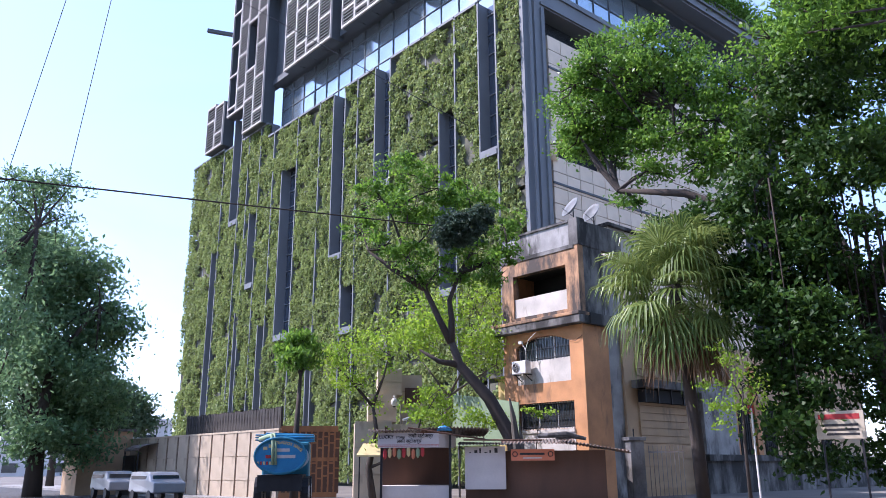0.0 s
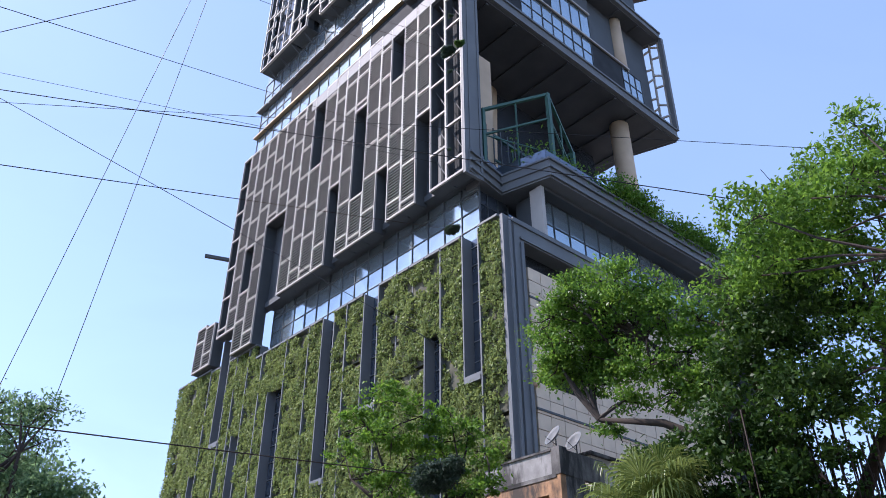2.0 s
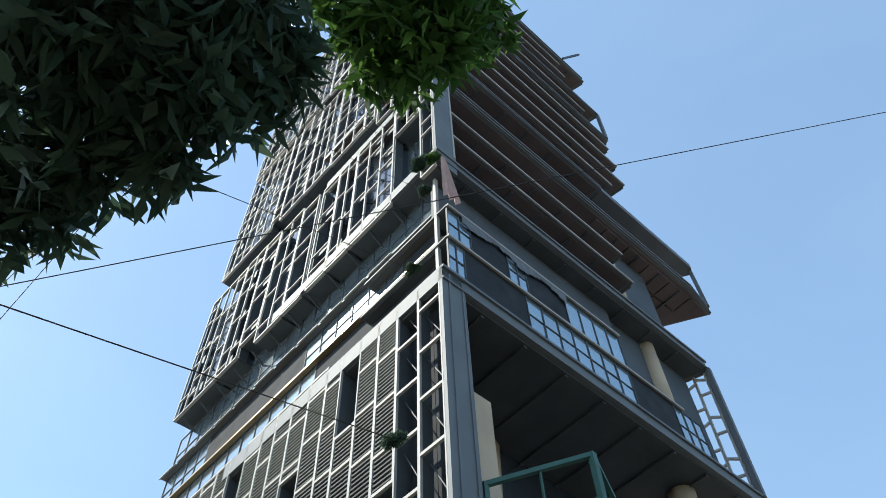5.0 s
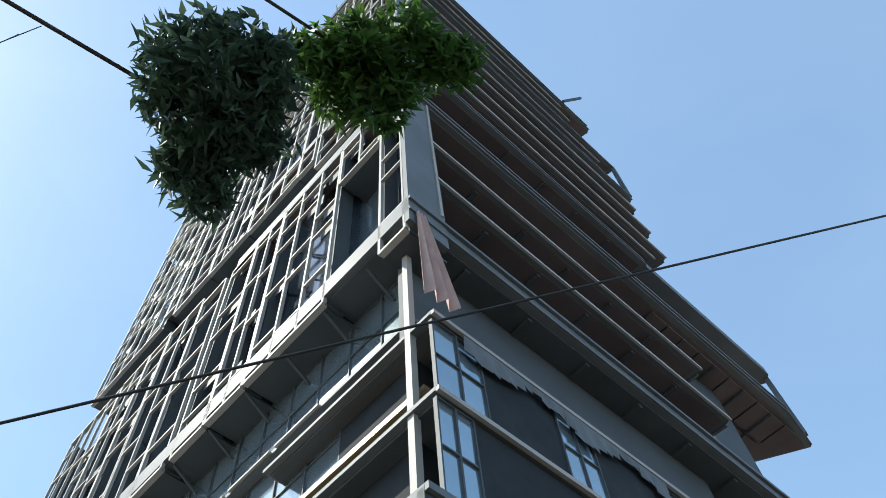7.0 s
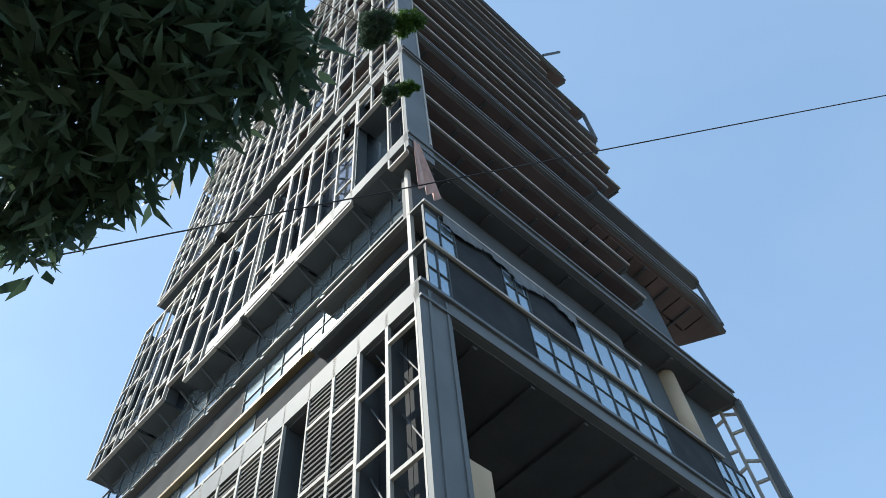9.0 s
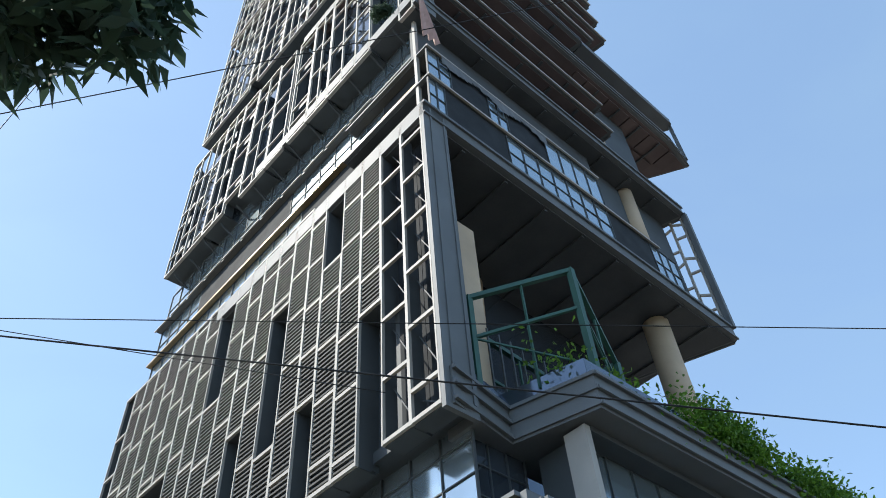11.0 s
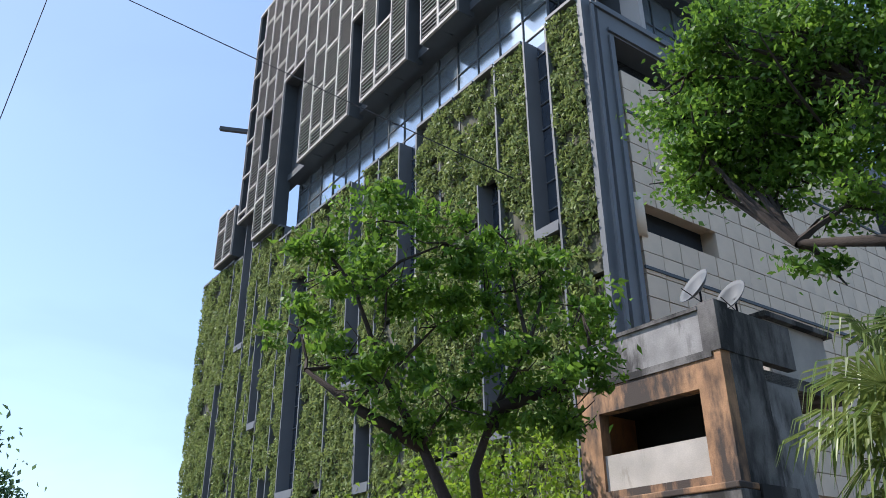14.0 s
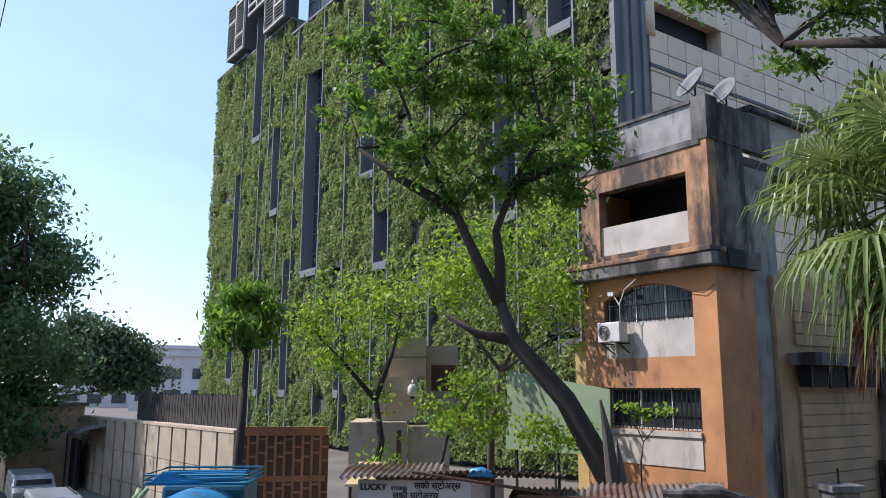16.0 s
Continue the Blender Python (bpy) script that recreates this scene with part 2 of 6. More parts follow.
# ---- building blocks ----
class Mesh:
    """Collects corners and faces of one part."""
    def __init__(self):
        self.v, self.f = [], []

    def box(self, x0, x1, y0, y1, z0, z1):
        i = len(self.v)
        self.v += [(x0, y0, z0), (x1, y0, z0), (x1, y1, z0), (x0, y1, z0), (x0, y0, z1), (x1, y0, z1), (x1, y1, z1), (x0, y1, z1)]
        self.f += [tuple(i + k for k in q) for q in ((3, 2, 1, 0), (4, 5, 6, 7), (0, 1, 5, 4), (1, 2, 6, 5), (2, 3, 7, 6), (3, 0, 4, 7))]
        return self

    def prism(self, pts, z0, z1):
        """An upright slab over a plan given anticlockwise."""
        i, n = len(self.v), len(pts)
        self.v += [(x, y, z0) for x, y in pts] + [(x, y, z1) for x, y in pts]
        self.f += [tuple(range(i + n - 1, i - 1, -1)), tuple(range(i + n, i + 2 * n))]
        self.f += [(i + k, i + (k + 1) % n, i + n + (k + 1) % n, i + n + k) for k in range(n)]
        return self

    def beam(self, a, b, w, h=None):
        """A square bar from a to b."""
        a, b = Vector(a), Vector(b)
        d = (b - a).normalized()
        side = d.cross(Vector((0, 0, 1)))
        side = side.normalized() if side.length > 1e-4 else Vector((1, 0, 0))
        up = side.cross(d)
        h = h or w
        i = len(self.v)
        for p in (a, b):
            for su, sv in ((-1, -1), (1, -1), (1, 1), (-1, 1)):
                self.v.append(tuple(p + side * su * w / 2 + up * sv * h / 2))
        self.f += [tuple(i + k for k in q) for q in ((3, 2, 1, 0), (4, 5, 6, 7), (0, 1, 5, 4), (1, 2, 6, 5), (2, 3, 7, 6), (3, 0, 4, 7))]
        return self

    def tube(self, pts, radii, n=8, cap=True):
        """A round tapered tube along a line of points."""
        i = len(self.v)
        pts = [Vector(p) for p in pts]
        if not isinstance(radii, (list, tuple)):
            radii = [radii] * len(pts)
        for k, p in enumerate(pts):
            d = (pts[min(k + 1, len(pts) - 1)] - pts[max(k - 1, 0)]).normalized()
            a = d.cross(Vector((0.31, 0.95, 0.05)))
            a = a.normalized() if a.length > 1e-3 else Vector((1, 0, 0))
            b = d.cross(a)
            for q in range(n):
                w = 2 * math.pi * q / n
                self.v.append(tuple(p + (a * math.cos(w) + b * math.sin(w)) * radii[k]))
        for k in range(len(pts) - 1):
            for q in range(n):
                r = (q + 1) % n
                self.f.append((i + k * n + q, i + k * n + r, i + (k + 1) * n + r, i + (k + 1) * n + q))
        if cap:
            self.f += [tuple(range(i + n - 1, i - 1, -1)), tuple(i + (len(pts) - 1) * n + q for q in range(n))]
        return self

    def quad(self, a, b, c, d):
        i = len(self.v)
        self.v += [tuple(a), tuple(b), tuple(c), tuple(d)]
        self.f.append((i, i + 1, i + 2, i + 3))
        return self

    def data(self, name, material, smooth=False):
        me = bpy.data.meshes.new(name)
        me.from_pydata(self.v, [], self.f)
        me.materials.append(material)
        if smooth:
            me.shade_smooth()
        return me


def part(name, m, material, parent, label="", smooth=False, bevel=0.0, kind=""):
    """Links one mesh as one object under a thing or a part."""
    ob = new(name, m.data(name, material, smooth) if isinstance(m, Mesh) else m)
    ob.parent = parent
    if bevel:
        mod = ob.modifiers.new("edge", 'BEVEL')
        mod.width, mod.segments, mod.limit_method = bevel, 2, 'ANGLE'
    return tagged(ob, label, kind=kind)


def thing(name, m, label, category, group="", kind=""):
    ob = new(name)
    ob.matrix_world = m
    return tagged(ob, label, category, group, kind)


def solid(name, m, material, label, category, group="", kind="", at=None, smooth=False):
    ob = new(name, m.data(name, material, smooth))
    if at is not None:
        ob.matrix_world = at
    return tagged(ob, label, category, group, kind)


def quads_mesh(name, verts, nq, material):
    """A mesh of separate four-cornered leaves from an array of corners."""
    me = bpy.data.meshes.new(name)
    me.vertices.add(nq * 4)
    me.vertices.foreach_set("co", np.ascontiguousarray(verts, dtype=np.float32).ravel())
    me.loops.add(nq * 4)
    me.loops.foreach_set("vertex_index", np.arange(nq * 4, dtype=np.int32))
    me.polygons.add(nq)
    me.polygons.foreach_set("loop_start", np.arange(0, nq * 4, 4, dtype=np.int32))
    me.update(calc_edges=True)
    me.materials.append(material)
    return me


def leaves(centres, length, width, rng, droop=0.3, out=None):
    """Corners of diamond leaves at the given centres, turned at random, drooping."""
    n = len(centres)
    d = rng.normal(size=(n, 3))
    if out is not None:
        d = d * 0.7 + out
    d[:, 2] -= droop
    d /= np.linalg.norm(d, axis=1)[:, None] + 1e-9
    s = np.cross(d, rng.normal(size=(n, 3)))
    s /= np.linalg.norm(s, axis=1)[:, None] + 1e-9
    nn = np.cross(d, s)
    L = (length * rng.uniform(0.6, 1.3, n))[:, None]
    Wd = (width * rng.uniform(0.6, 1.3, n))[:, None]
    a = centres - d * L * 0.5
    c = centres + d * L * 0.5 - nn * L * 0.12
    mid = centres - d * L * 0.08 + nn * L * 0.06
    return np.stack([a, mid + s * Wd * 0.5, c, mid - s * Wd * 0.5], 1)


def crown_points(blobs, per, rng, twig=0.45, clump=40):
    """Leaf places: each blob (x, y, z, rx, ry, rz) holds uneven clumps on its outer half, with gaps."""
    out = []
    for x, y, z, rx, ry, rz in blobs:
        vol = rx * ry * rz
        k = max(4, int(per * vol ** 0.75))
        d = rng.normal(size=(k, 3))
        d /= np.linalg.norm(d, axis=1)[:, None]
        r = rng.uniform(0.25, 1.05, k) ** 0.6
        c = d * r[:, None] * (rx, ry, rz) + (x, y, z)
        m = rng.integers(clump // 2, clump * 3 // 2, k)
        cc = np.repeat(c, m, 0)
        spread = np.repeat(rng.uniform(0.5, 1.3, k) * twig, m)[:, None]
        out.append(cc + rng.normal(size=cc.shape) * spread * (1, 1, 0.6))
    return np.concatenate(out)


def tree(name, base, trunk, limbs, blobs, material, label, per=16, length=0.16, width=0.07, twig=0.45, clump=40, seed=1, bark=None, droop=0.3, category="tree", group="", radius=0.2, twigs=True):
    """A tree: trunk (points from the base), limbs (lists of points), a crown of leaf clumps in blobs."""
    rng = np.random.default_rng(seed)
    root = thing(name, pose(*base), label, category, group)
    b = Vector(base)
    loc = lambda p: Vector(p) - b
    n = len(trunk)
    part("trunk", Mesh().tube([loc(p) for p in trunk], [radius * (1.15 - 0.75 * k / max(1, n - 1)) for k in range(n)], 10), bark or BARK, root, smooth=True)
    for lim in limbs:
        k = len(lim) - 1
        part("limb", Mesh().tube([loc(p) for p in lim], [radius * 0.5 * (1 - 0.75 * q / k) for q in range(k + 1)], 7), bark or BARK, root, smooth=True)
    if twigs:
        tw = Mesh()
        heads = [loc(p) for lim in limbs for p in lim[1:]] or [loc(trunk[-1])]
        for x, y, z, rx, ry, rz in blobs:
            c = Vector((x, y, z)) - b
            h = min(heads, key=lambda q: (q - c).length)
            mid = (h + c) / 2 + Vector(rng.normal(size=3)) * 0.12 * rx
            tw.tube([h, mid, c], [radius * 0.16, radius * 0.11, radius * 0.06], 5, False)
            for _ in range(5):
                e = c + Vector(rng.normal(size=3)) * 0.55 * min(rx, ry)
                tw.tube([c, (c + e) / 2 + Vector(rng.normal(size=3)) * 0.08, e], [radius * 0.07, radius * 0.05, radius * 0.025], 4, False)
        part("twig_mass", tw, bark or BARK, root, kind="stuff")
    pts = crown_points(blobs, per, rng, twig, clump) - np.array(base)
    part("crown", quads_mesh("crown", leaves(pts, length, width, rng, droop), len(pts), material), material, root, kind="stuff")
    return root
# for the added out-of-view walls that hold back sky light
SKY_BLOCK = mat("sky_block_wall", (0.14, 0.125, 0.10), 0.9, 0.0, 0.35, 0.3, 6, 0.2, (0.05, 0.06, 0.04), 0.5)
# sunlit copy of the banyan leaf colour; LEAF_SHADE is the shaded one
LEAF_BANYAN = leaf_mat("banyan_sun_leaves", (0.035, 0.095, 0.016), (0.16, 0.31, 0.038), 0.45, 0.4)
SILVER = mat("dusty_silver_paint", (0.30, 0.31, 0.32), 0.4, 0.4, 0.15, 1.0, 20, 0.02)

# ---- setting ----
g = Mesh()
g.quad((-1500, -1500, 0), (1500, -1500, 0), (1500, 1500, 0), (-1500, 1500, 0))
solid("ground", g, EARTH, "dusty ground reaching the horizon", "ground", kind="structure")
g = Mesh()
g.prism([(-18, -70), (6, -70), (6.5, 6), (-8.5, 21.5), (-40, 59), (-52, 51), (-22, 15)], -0.3, 0.02)
solid("road", g, ASPHALT, "grey asphalt street", "road", kind="structure")
g = Mesh()
g.prism([(6.02, -70), (9.5, -70), (9.5, 12), (6.5, 15.5), (-6.5, 25), (-38, 62), (-39.9, 59.1), (-8.4, 21.6), (6.52, 6)], -0.3, 0.15)
solid("pavement", g, PAVE, "raised concrete pavement along the street", "pavement", kind="structure")

# ---- the tower ----
# its own frame: x runs along the terrace side, y along the planted side, both from the main corner
tower = thing("skyscraper", pose(2.17, 38.65, 0, 0, 0, 41.08), "tall grey tower with planted podium, louvred blocks and stacked open terraces", "building")
rng = np.random.default_rng(11)

part("core", Mesh().box(9, 32, 9, 40, 0, 168), GLASS_D, tower, "dark glass inner walls")
part("podium_body", Mesh().box(2.1, 40, -2.2, 52.3, 0, 34.2), GREY_D, tower, "dark grey podium walls behind the plants")
# planted columns (from, to, top) and the slots cut into them
SLOTS = {(-0.7, 1.25): (22.7, 36.0), (3.75, 5.75): (13.5, 27.7), (11.95, 14.2): (24.0, 36.0), (16.75, 18.75): (12.5, 16.4), (18.75, 20.8): (19.2, 36.0),
         (27.1, 30.1): (13.3, 30.3), (34.9, 36.7): (19.5, 27.4), (39.5, 41.6): (27.4, 40.0), (31.9, 33.4): (4.0, 15.0), (43.8, 45.4): (5.0, 25.0), (37.6, 38.6): (4.0, 17.0), (23.0, 24.0): (4.0, 11.0)}
COLS = [(-2.95, -0.7, 35.1), (-0.7, 1.25, 35.0), (1.25, 3.75, 35.0), (3.75, 5.75, 35.0), (5.75, 7.8, 35.0), (7.8, 9.9, 35.0), (9.9, 11.95, 35.0), (11.95, 14.2, 35.0),
        (14.2, 16.75, 35.0), (16.75, 18.75, 35.0), (18.75, 20.8, 35.0), (20.8, 23.0, 35.0), (23.0, 24.0, 35.0), (24.0, 27.1, 35.0), (27.1, 30.1, 35.0), (30.1, 31.9, 35.0),
        (31.9, 33.4, 35.0), (33.4, 34.9, 36.6), (34.9, 36.7, 36.6), (36.7, 37.6, 36.6), (37.6, 38.6, 36.6), (38.6, 39.5, 36.6), (39.5, 41.6, 40.0), (41.6, 43.8, 36.6),
        (43.8, 45.4, 37.0), (45.4, 48.4, 37.0), (48.4, 52.4, 37.0)]
for y0, y1, top in COLS:
    slot = SLOTS.get((y0, y1))
    spans = [(0.5, top)] if not slot else [(0.5, slot[0]), (slot[1], top)]
    edge = 1.18 if not slot else 0.72
    part("fin", Mesh().box(edge, 2.1, y0 - 0.07, y0 + 0.07, 0.2, top), GREY, tower, "grey metal fin between planted columns")
    if slot:
        hi = min(slot[1], top)
        part("fin", Mesh().box(0.72, 2.1, y1 - 0.2, y1 - 0.075, slot[0] - 0.3, hi), GREY, tower)
        win = part("slot_window", Mesh().box(1.75, 2.05, y0 + 0.1, y1 - 0.21, slot[0], hi), GLASS_D, tower, "tall dark recessed slot window")
        bars = Mesh()
        for z in np.arange(slot[0] + 1.6, hi, 1.65):
            bars.box(1.66, 1.74, y0 + 0.1, y1 - 0.21, z, z + 0.06)
        part("window_grille", bars, GREY, win, kind="stuff")
        part("slot_sill", Mesh().box(0.66, 1.74, y0 + 0.09, y1 - 0.22, slot[0] - 0.38, slot[0]), GREY, win, "grey sill")
    for z0, z1 in spans:
        if z1 - z0 < 1.0:
            continue
        n = max(1, round((z1 - z0) / 3.1))
        h = (z1 - z0) / n
        for k in range(n):
            a, b = z0 + k * h + 0.16, z0 + (k + 1) * h - 0.16
            pan = part("planter_panel", Mesh().box(1.2, 1.5, y0 + 0.14, y1 - 0.14, a, b), PLANTER, tower)
            m = int((b - a) * (y1 - y0) * 125)
            yy = rng.uniform(y0 - 0.02, y1 + 0.02, m)
            zz = rng.uniform(a - 0.3, b + 0.12, m)
            bulge = np.array([noise.noise(Vector((0.55 * p, 0.5 * q, 3.0))) + 0.5 * noise.noise(Vector((1.7 * p, 1.5 * q, 9.0))) for p, q in zip(yy, zz)])
            keep = bulge > -0.36
            xx = 1.02 - 0.38 * bulge - rng.uniform(0, 0.25, m)
            pts = np.stack([xx, yy, zz], 1)[keep]
            part("hanging_greenery", quads_mesh("hanging_greenery", leaves(pts, 0.32, 0.16, rng, 0.9), len(pts), VINE), VINE, pan, "dense yellow-green hanging plants", kind="stuff")
        part("coping", Mesh().box(0.7, 2.1, y0 + 0.08, y1 - 0.08, z1, z1 + 0.2), GREY, tower)


def glazing(x, y0, y1, z0, z1, pw, ph, parent, material=GLASS, gap=0.07, name="glass_band", axis='y'):
    """A band of single panes with slender mullions, facing -x (axis y) or -y (axis x)."""
    ny, nz = max(1, round((y1 - y0) / pw)), max(1, round((z1 - z0) / ph))
    dy, dz = (y1 - y0) / ny, (z1 - z0) / nz
    fr = Mesh()
    at = (lambda a, p, q, r, s, t, u: a.box(p, q, r, s, t, u)) if axis == 'y' else (lambda a, p, q, r, s, t, u: a.box(r, s, p, q, t, u))
    for k in range(ny + 1):
        at(fr, x - 0.05, x + 0.12, y0 + k * dy - gap / 2, y0 + k * dy + gap / 2, z0, z1)
    for k in range(nz + 1):
        at(fr, x - 0.04, x + 0.11, y0, y1, z0 + k * dz - gap / 2, z0 + k * dz + gap / 2)
    band = part(name, fr, GREY_D, parent, "dark mullions of a glazed band")
    pm = Mesh()
    at(pm, 0.03, 0.07, -dy / 2 + gap / 2, dy / 2 - gap / 2, -dz / 2 + gap / 2, dz / 2 - gap / 2)
    data = pm.data("pane", material)
    for j in range(ny):
        for k in range(nz):
            ob = new("pane", data)
            ob.parent = band
            c = (y0 + (j + 0.5) * dy, z0 + (k + 0.5) * dz)
            ob.location = (x, c[0], c[1]) if axis == 'y' else (c[0], x, c[1])
            ob.rotation_euler = (rng.normal() * 0.004, rng.normal() * 0.004, rng.normal() * 0.006)
    return band


# glazed storey between planted wall and louvred block
glazing(2.4, 0.6, 33.6, 35.0, 42.0, 2.2, 2.0, tower)
glazing(1.1, 2.6, 6.4, 34.6, 41.0, 1.5, 1.7, tower, GLASS_D, axis='x')
part("floor_slab", Mesh().box(2.7, 38, 0.5, 49, 34.2, 34.95), GREY_D, tower)
part("inner_wall", Mesh().box(1.5, 2.6, 0.2, 42.0, 42.0, 66.0), GREY_D, tower, "dark wall behind the louvred blocks")
part("block_soffit", Mesh().box(1.1, 3.4, 0.2, 33.6, 41.3, 41.95), GREY_D, tower)

# louvred columns: from, to, then the stretches that are framed and filled
LOUVRES = [(0.0, 2.15, [(40.8, 65.5)]), (2.15, 4.3, [(40.8, 65.5)]), (4.3, 6.3, [(50.5, 66.0)]), (6.3, 8.4, [(40.8, 66.0)]), (8.4, 10.5, [(40.8, 58.0)]),
           (10.5, 12.3, [(47.5, 66.0)]), (12.3, 14.45, [(40.8, 66.4)]), (14.45, 16.6, [(40.8, 46.5), (58.0, 66.4)]), (16.6, 18.7, [(40.8, 66.4)]),
           (18.7, 20.6, [(50.0, 66.4)]), (20.6, 22.8, [(40.8, 66.2)]), (22.8, 25.1, [(40.8, 55.0)]), (25.1, 27.2, [(40.8, 66.2)]), (27.2, 29.4, [(40.8, 66.2)]),
           (29.4, 31.6, [(52.0, 66.2)]), (31.6, 33.8, [(52.0, 66.2)]), (33.8, 36.0, [(36.8, 66.2)]), (36.0, 38.2, [(36.8, 44.5), (50.5, 66.2)]), (38.2, 40.3, [(40.2, 66.3)]), (40.3, 42.4, [(40.2, 66.4)]),
           (43.4, 45.6, [(37.4, 42.9)]), (45.6, 47.8, [(37.4, 43.3)])]
OPEN = {0.0, 2.15, 40.3}


def louvred_column(y0, y1, z0, z1, shift, filled):
    """One framed column of louvres, proud of the wall, with dark cheeks."""
    back = Mesh().box(1.0, 1.48, y0 + 0.02, y1 - 0.02, z0 + 0.11, z1 - 0.11) if filled else Mesh().box(1.35, 1.48, y0 + 0.02, y1 - 0.02, z0 + 0.11, z1 - 0.11)
    col = part("louvred_column", back, GREY_D if filled else BLACK, tower, "framed column of dark louvres" if filled else "open framed column with bracing")
    ch = Mesh()
    ch.box(0.2, 1.0, y0 + 0.0, y0 + 0.07, z0, z1)
    ch.box(0.2, 1.0, y1 - 0.07, y1, z0, z1)
    ch.box(0.2, 1.34, y0 + 0.07, y1 - 0.07, z0 - 0.02, z0 + 0.1)
    ch.box(0.2, 1.0, y0 + 0.07, y1 - 0.07, z1 - 0.1, z1 + 0.02)
    part("cheek", ch, GREY_D, col)
    fr = Mesh()
    for y in (y0, y1):
        fr.box(0.0, 0.19, y + (0.0 if y == y0 else -0.11), y + (0.11 if y == y0 else 0.0), z0, z1)
    rails, z = [z0 + 0.14], z0 + 4.1 * shift
    while z < z1 - 0.9:
        rails.append(z)
        z += 4.1
    rails.append(z1 - 0.14)
    for z in rails:
        fr.box(0.004, 0.186, y0 + 0.11, y1 - 0.11, z - 0.11, z + 0.11)
    part("frame", fr, FRAME_W, col, "pale metal frame")
    for a, b in zip(rails, rails[1:]):
        if filled:
            sl = Mesh()
            for z in np.arange(a + 0.3, b - 0.2, 0.34):
                i = len(sl.v)
                sl.box(0.06, 0.16, y0 + 0.11, y1 - 0.11, z, z + 0.12)
                for k in (0, 1, 4, 5):
                    p = sl.v[i + k]
                    sl.v[i + k] = (p[0], p[1], p[2] - 0.05)
            part("louvre_panel", sl, SLAT, col)
        else:
            part("brace", Mesh().beam((0.7, y0 + 0.2, a + 0.3), (0.7, y1 - 0.2, b - 0.3), 0.07), GREY_D, col)


for i, (y0, y1, runs) in enumerate(LOUVRES):
    for z0, z1 in runs:
        louvred_column(y0, y1, z0, z1, (0.45, 0.95, 0.7, 0.25)[i % 4], y0 not in OPEN)

# recessed floors above the louvred blocks
part("recess_body", Mesh().box(3.2, 37, 2.0, 43.4, 65.6, 170), GREY_D, tower)
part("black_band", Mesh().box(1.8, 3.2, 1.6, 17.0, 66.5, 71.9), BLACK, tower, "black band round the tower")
glazing(1.8, 17.1, 43.4, 66.5, 71.9, 2.2, 2.6, tower)
part("gold_edge", Mesh().box(1.3, 3.2, 0.75, 43.8, 71.95, 72.2), GOLD, tower, "pale gold edge of a recessed floor")
part("black_band", Mesh().box(1.85, 3.2, 1.6, 6.1, 72.45, 76.7), BLACK, tower)
glazing(1.9, 6.15, 19.4, 72.45, 76.7, 2.2, 2.1, tower)
part("black_band", Mesh().box(1.85, 3.2, 19.45, 35.2, 72.45, 76.7), BLACK, tower)
glazing(1.9, 35.25, 43.5, 72.45, 76.7, 2.1, 2.1, tower)
part("edge_ledge", Mesh().box(1.35, 3.2, 1.2, 43.8, 76.75, 76.98), GREY, tower)
for y in np.arange(7.0, 43, 3.4):
    part("track_rail", Mesh().box(1.2, 1.33, y, y + 3.0, 76.8, 76.92), FRAME_W, tower)
glazing(2.0, 1.6, 43.5, 77.2, 82.2, 2.2, 2.4, tower)
part("upper_glass", Mesh().box(2.0, 3.1, 1.6, 43.2, 82.3, 106.0), GLASS, tower, "pale glass behind the upper lattice")
for y in np.arange(3, 43, 3.1):
    part("support", Mesh().beam((0.4, y, 82.0), (2.0, y, 81.0), 0.14), GREY_D, tower)


def lattice_box(y0, y1, z0, z1, seed, glass=True):
    """A projecting box of open pale lattice in front of glass."""
    r = np.random.default_rng(seed)
    n = max(1, round((y1 - y0) / 2.05))
    w = (y1 - y0) / n
    body = Mesh().box(1.25, 2.0, y0 + 0.1, y1 - 0.1, z0 + 0.1, z1 - 0.1)
    box = part("lattice_box", body, GLASS_D, tower, "projecting box of pale open lattice before dark glass")
    fr = Mesh()
    for k in range(n + 1):
        y = y0 + k * w
        fr.box(0.0, 0.2, y - 0.085, y + 0.085, z0, z1)
    fr.box(-0.02, 0.3, y0, y1, z0 - 0.12, z0 + 0.1)
    fr.box(-0.02, 0.3, y0, y1, z1 - 0.1, z1 + 0.12)
    rungs = []
    for k in range(n):
        z = z0 + (0.55, 0.2, 0.8, 0.4)[(k + seed) % 4] * 5.0
        while z < z1 - 0.8:
            fr.box(0.01, 0.19, y0 + k * w + 0.085, y0 + (k + 1) * w - 0.085, z - 0.085, z + 0.085)
            rungs.append((k, z))
            z += (5.2, 5.2, 2.6)[int(r.integers(3))]
    part("lattice", fr, FRAME_W, box, "pale metal lattice")
    cas = Mesh()
    cas.box(0.3, 1.25, y0 - 0.06, y0 + 0.06, z0, z1)
    cas.box(0.3, 1.25, y1 - 0.06, y1 + 0.06, z0, z1)
    cas.box(0.3, 2.6, y0 + 0.06, y1 - 0.06, z0 - 0.1, z0 + 0.06)
    part("casing", cas, GREY_D, box, "dark grey casing")
    sup = Mesh()
    for k, z in rungs:
        y = y0 + (k + 0.5) * w
        sup.beam((0.2, y - w * 0.4, z), (1.2, y + w * 0.3, z + 1.1), 0.1)
        if r.random() < 0.5:
            sup.box(0.5, 0.6, y - w * 0.4, y + w * 0.4, z + 0.3, z + 1.6)
    part("rear_bracing", sup, GREY_D, box, kind="stuff")
    return box


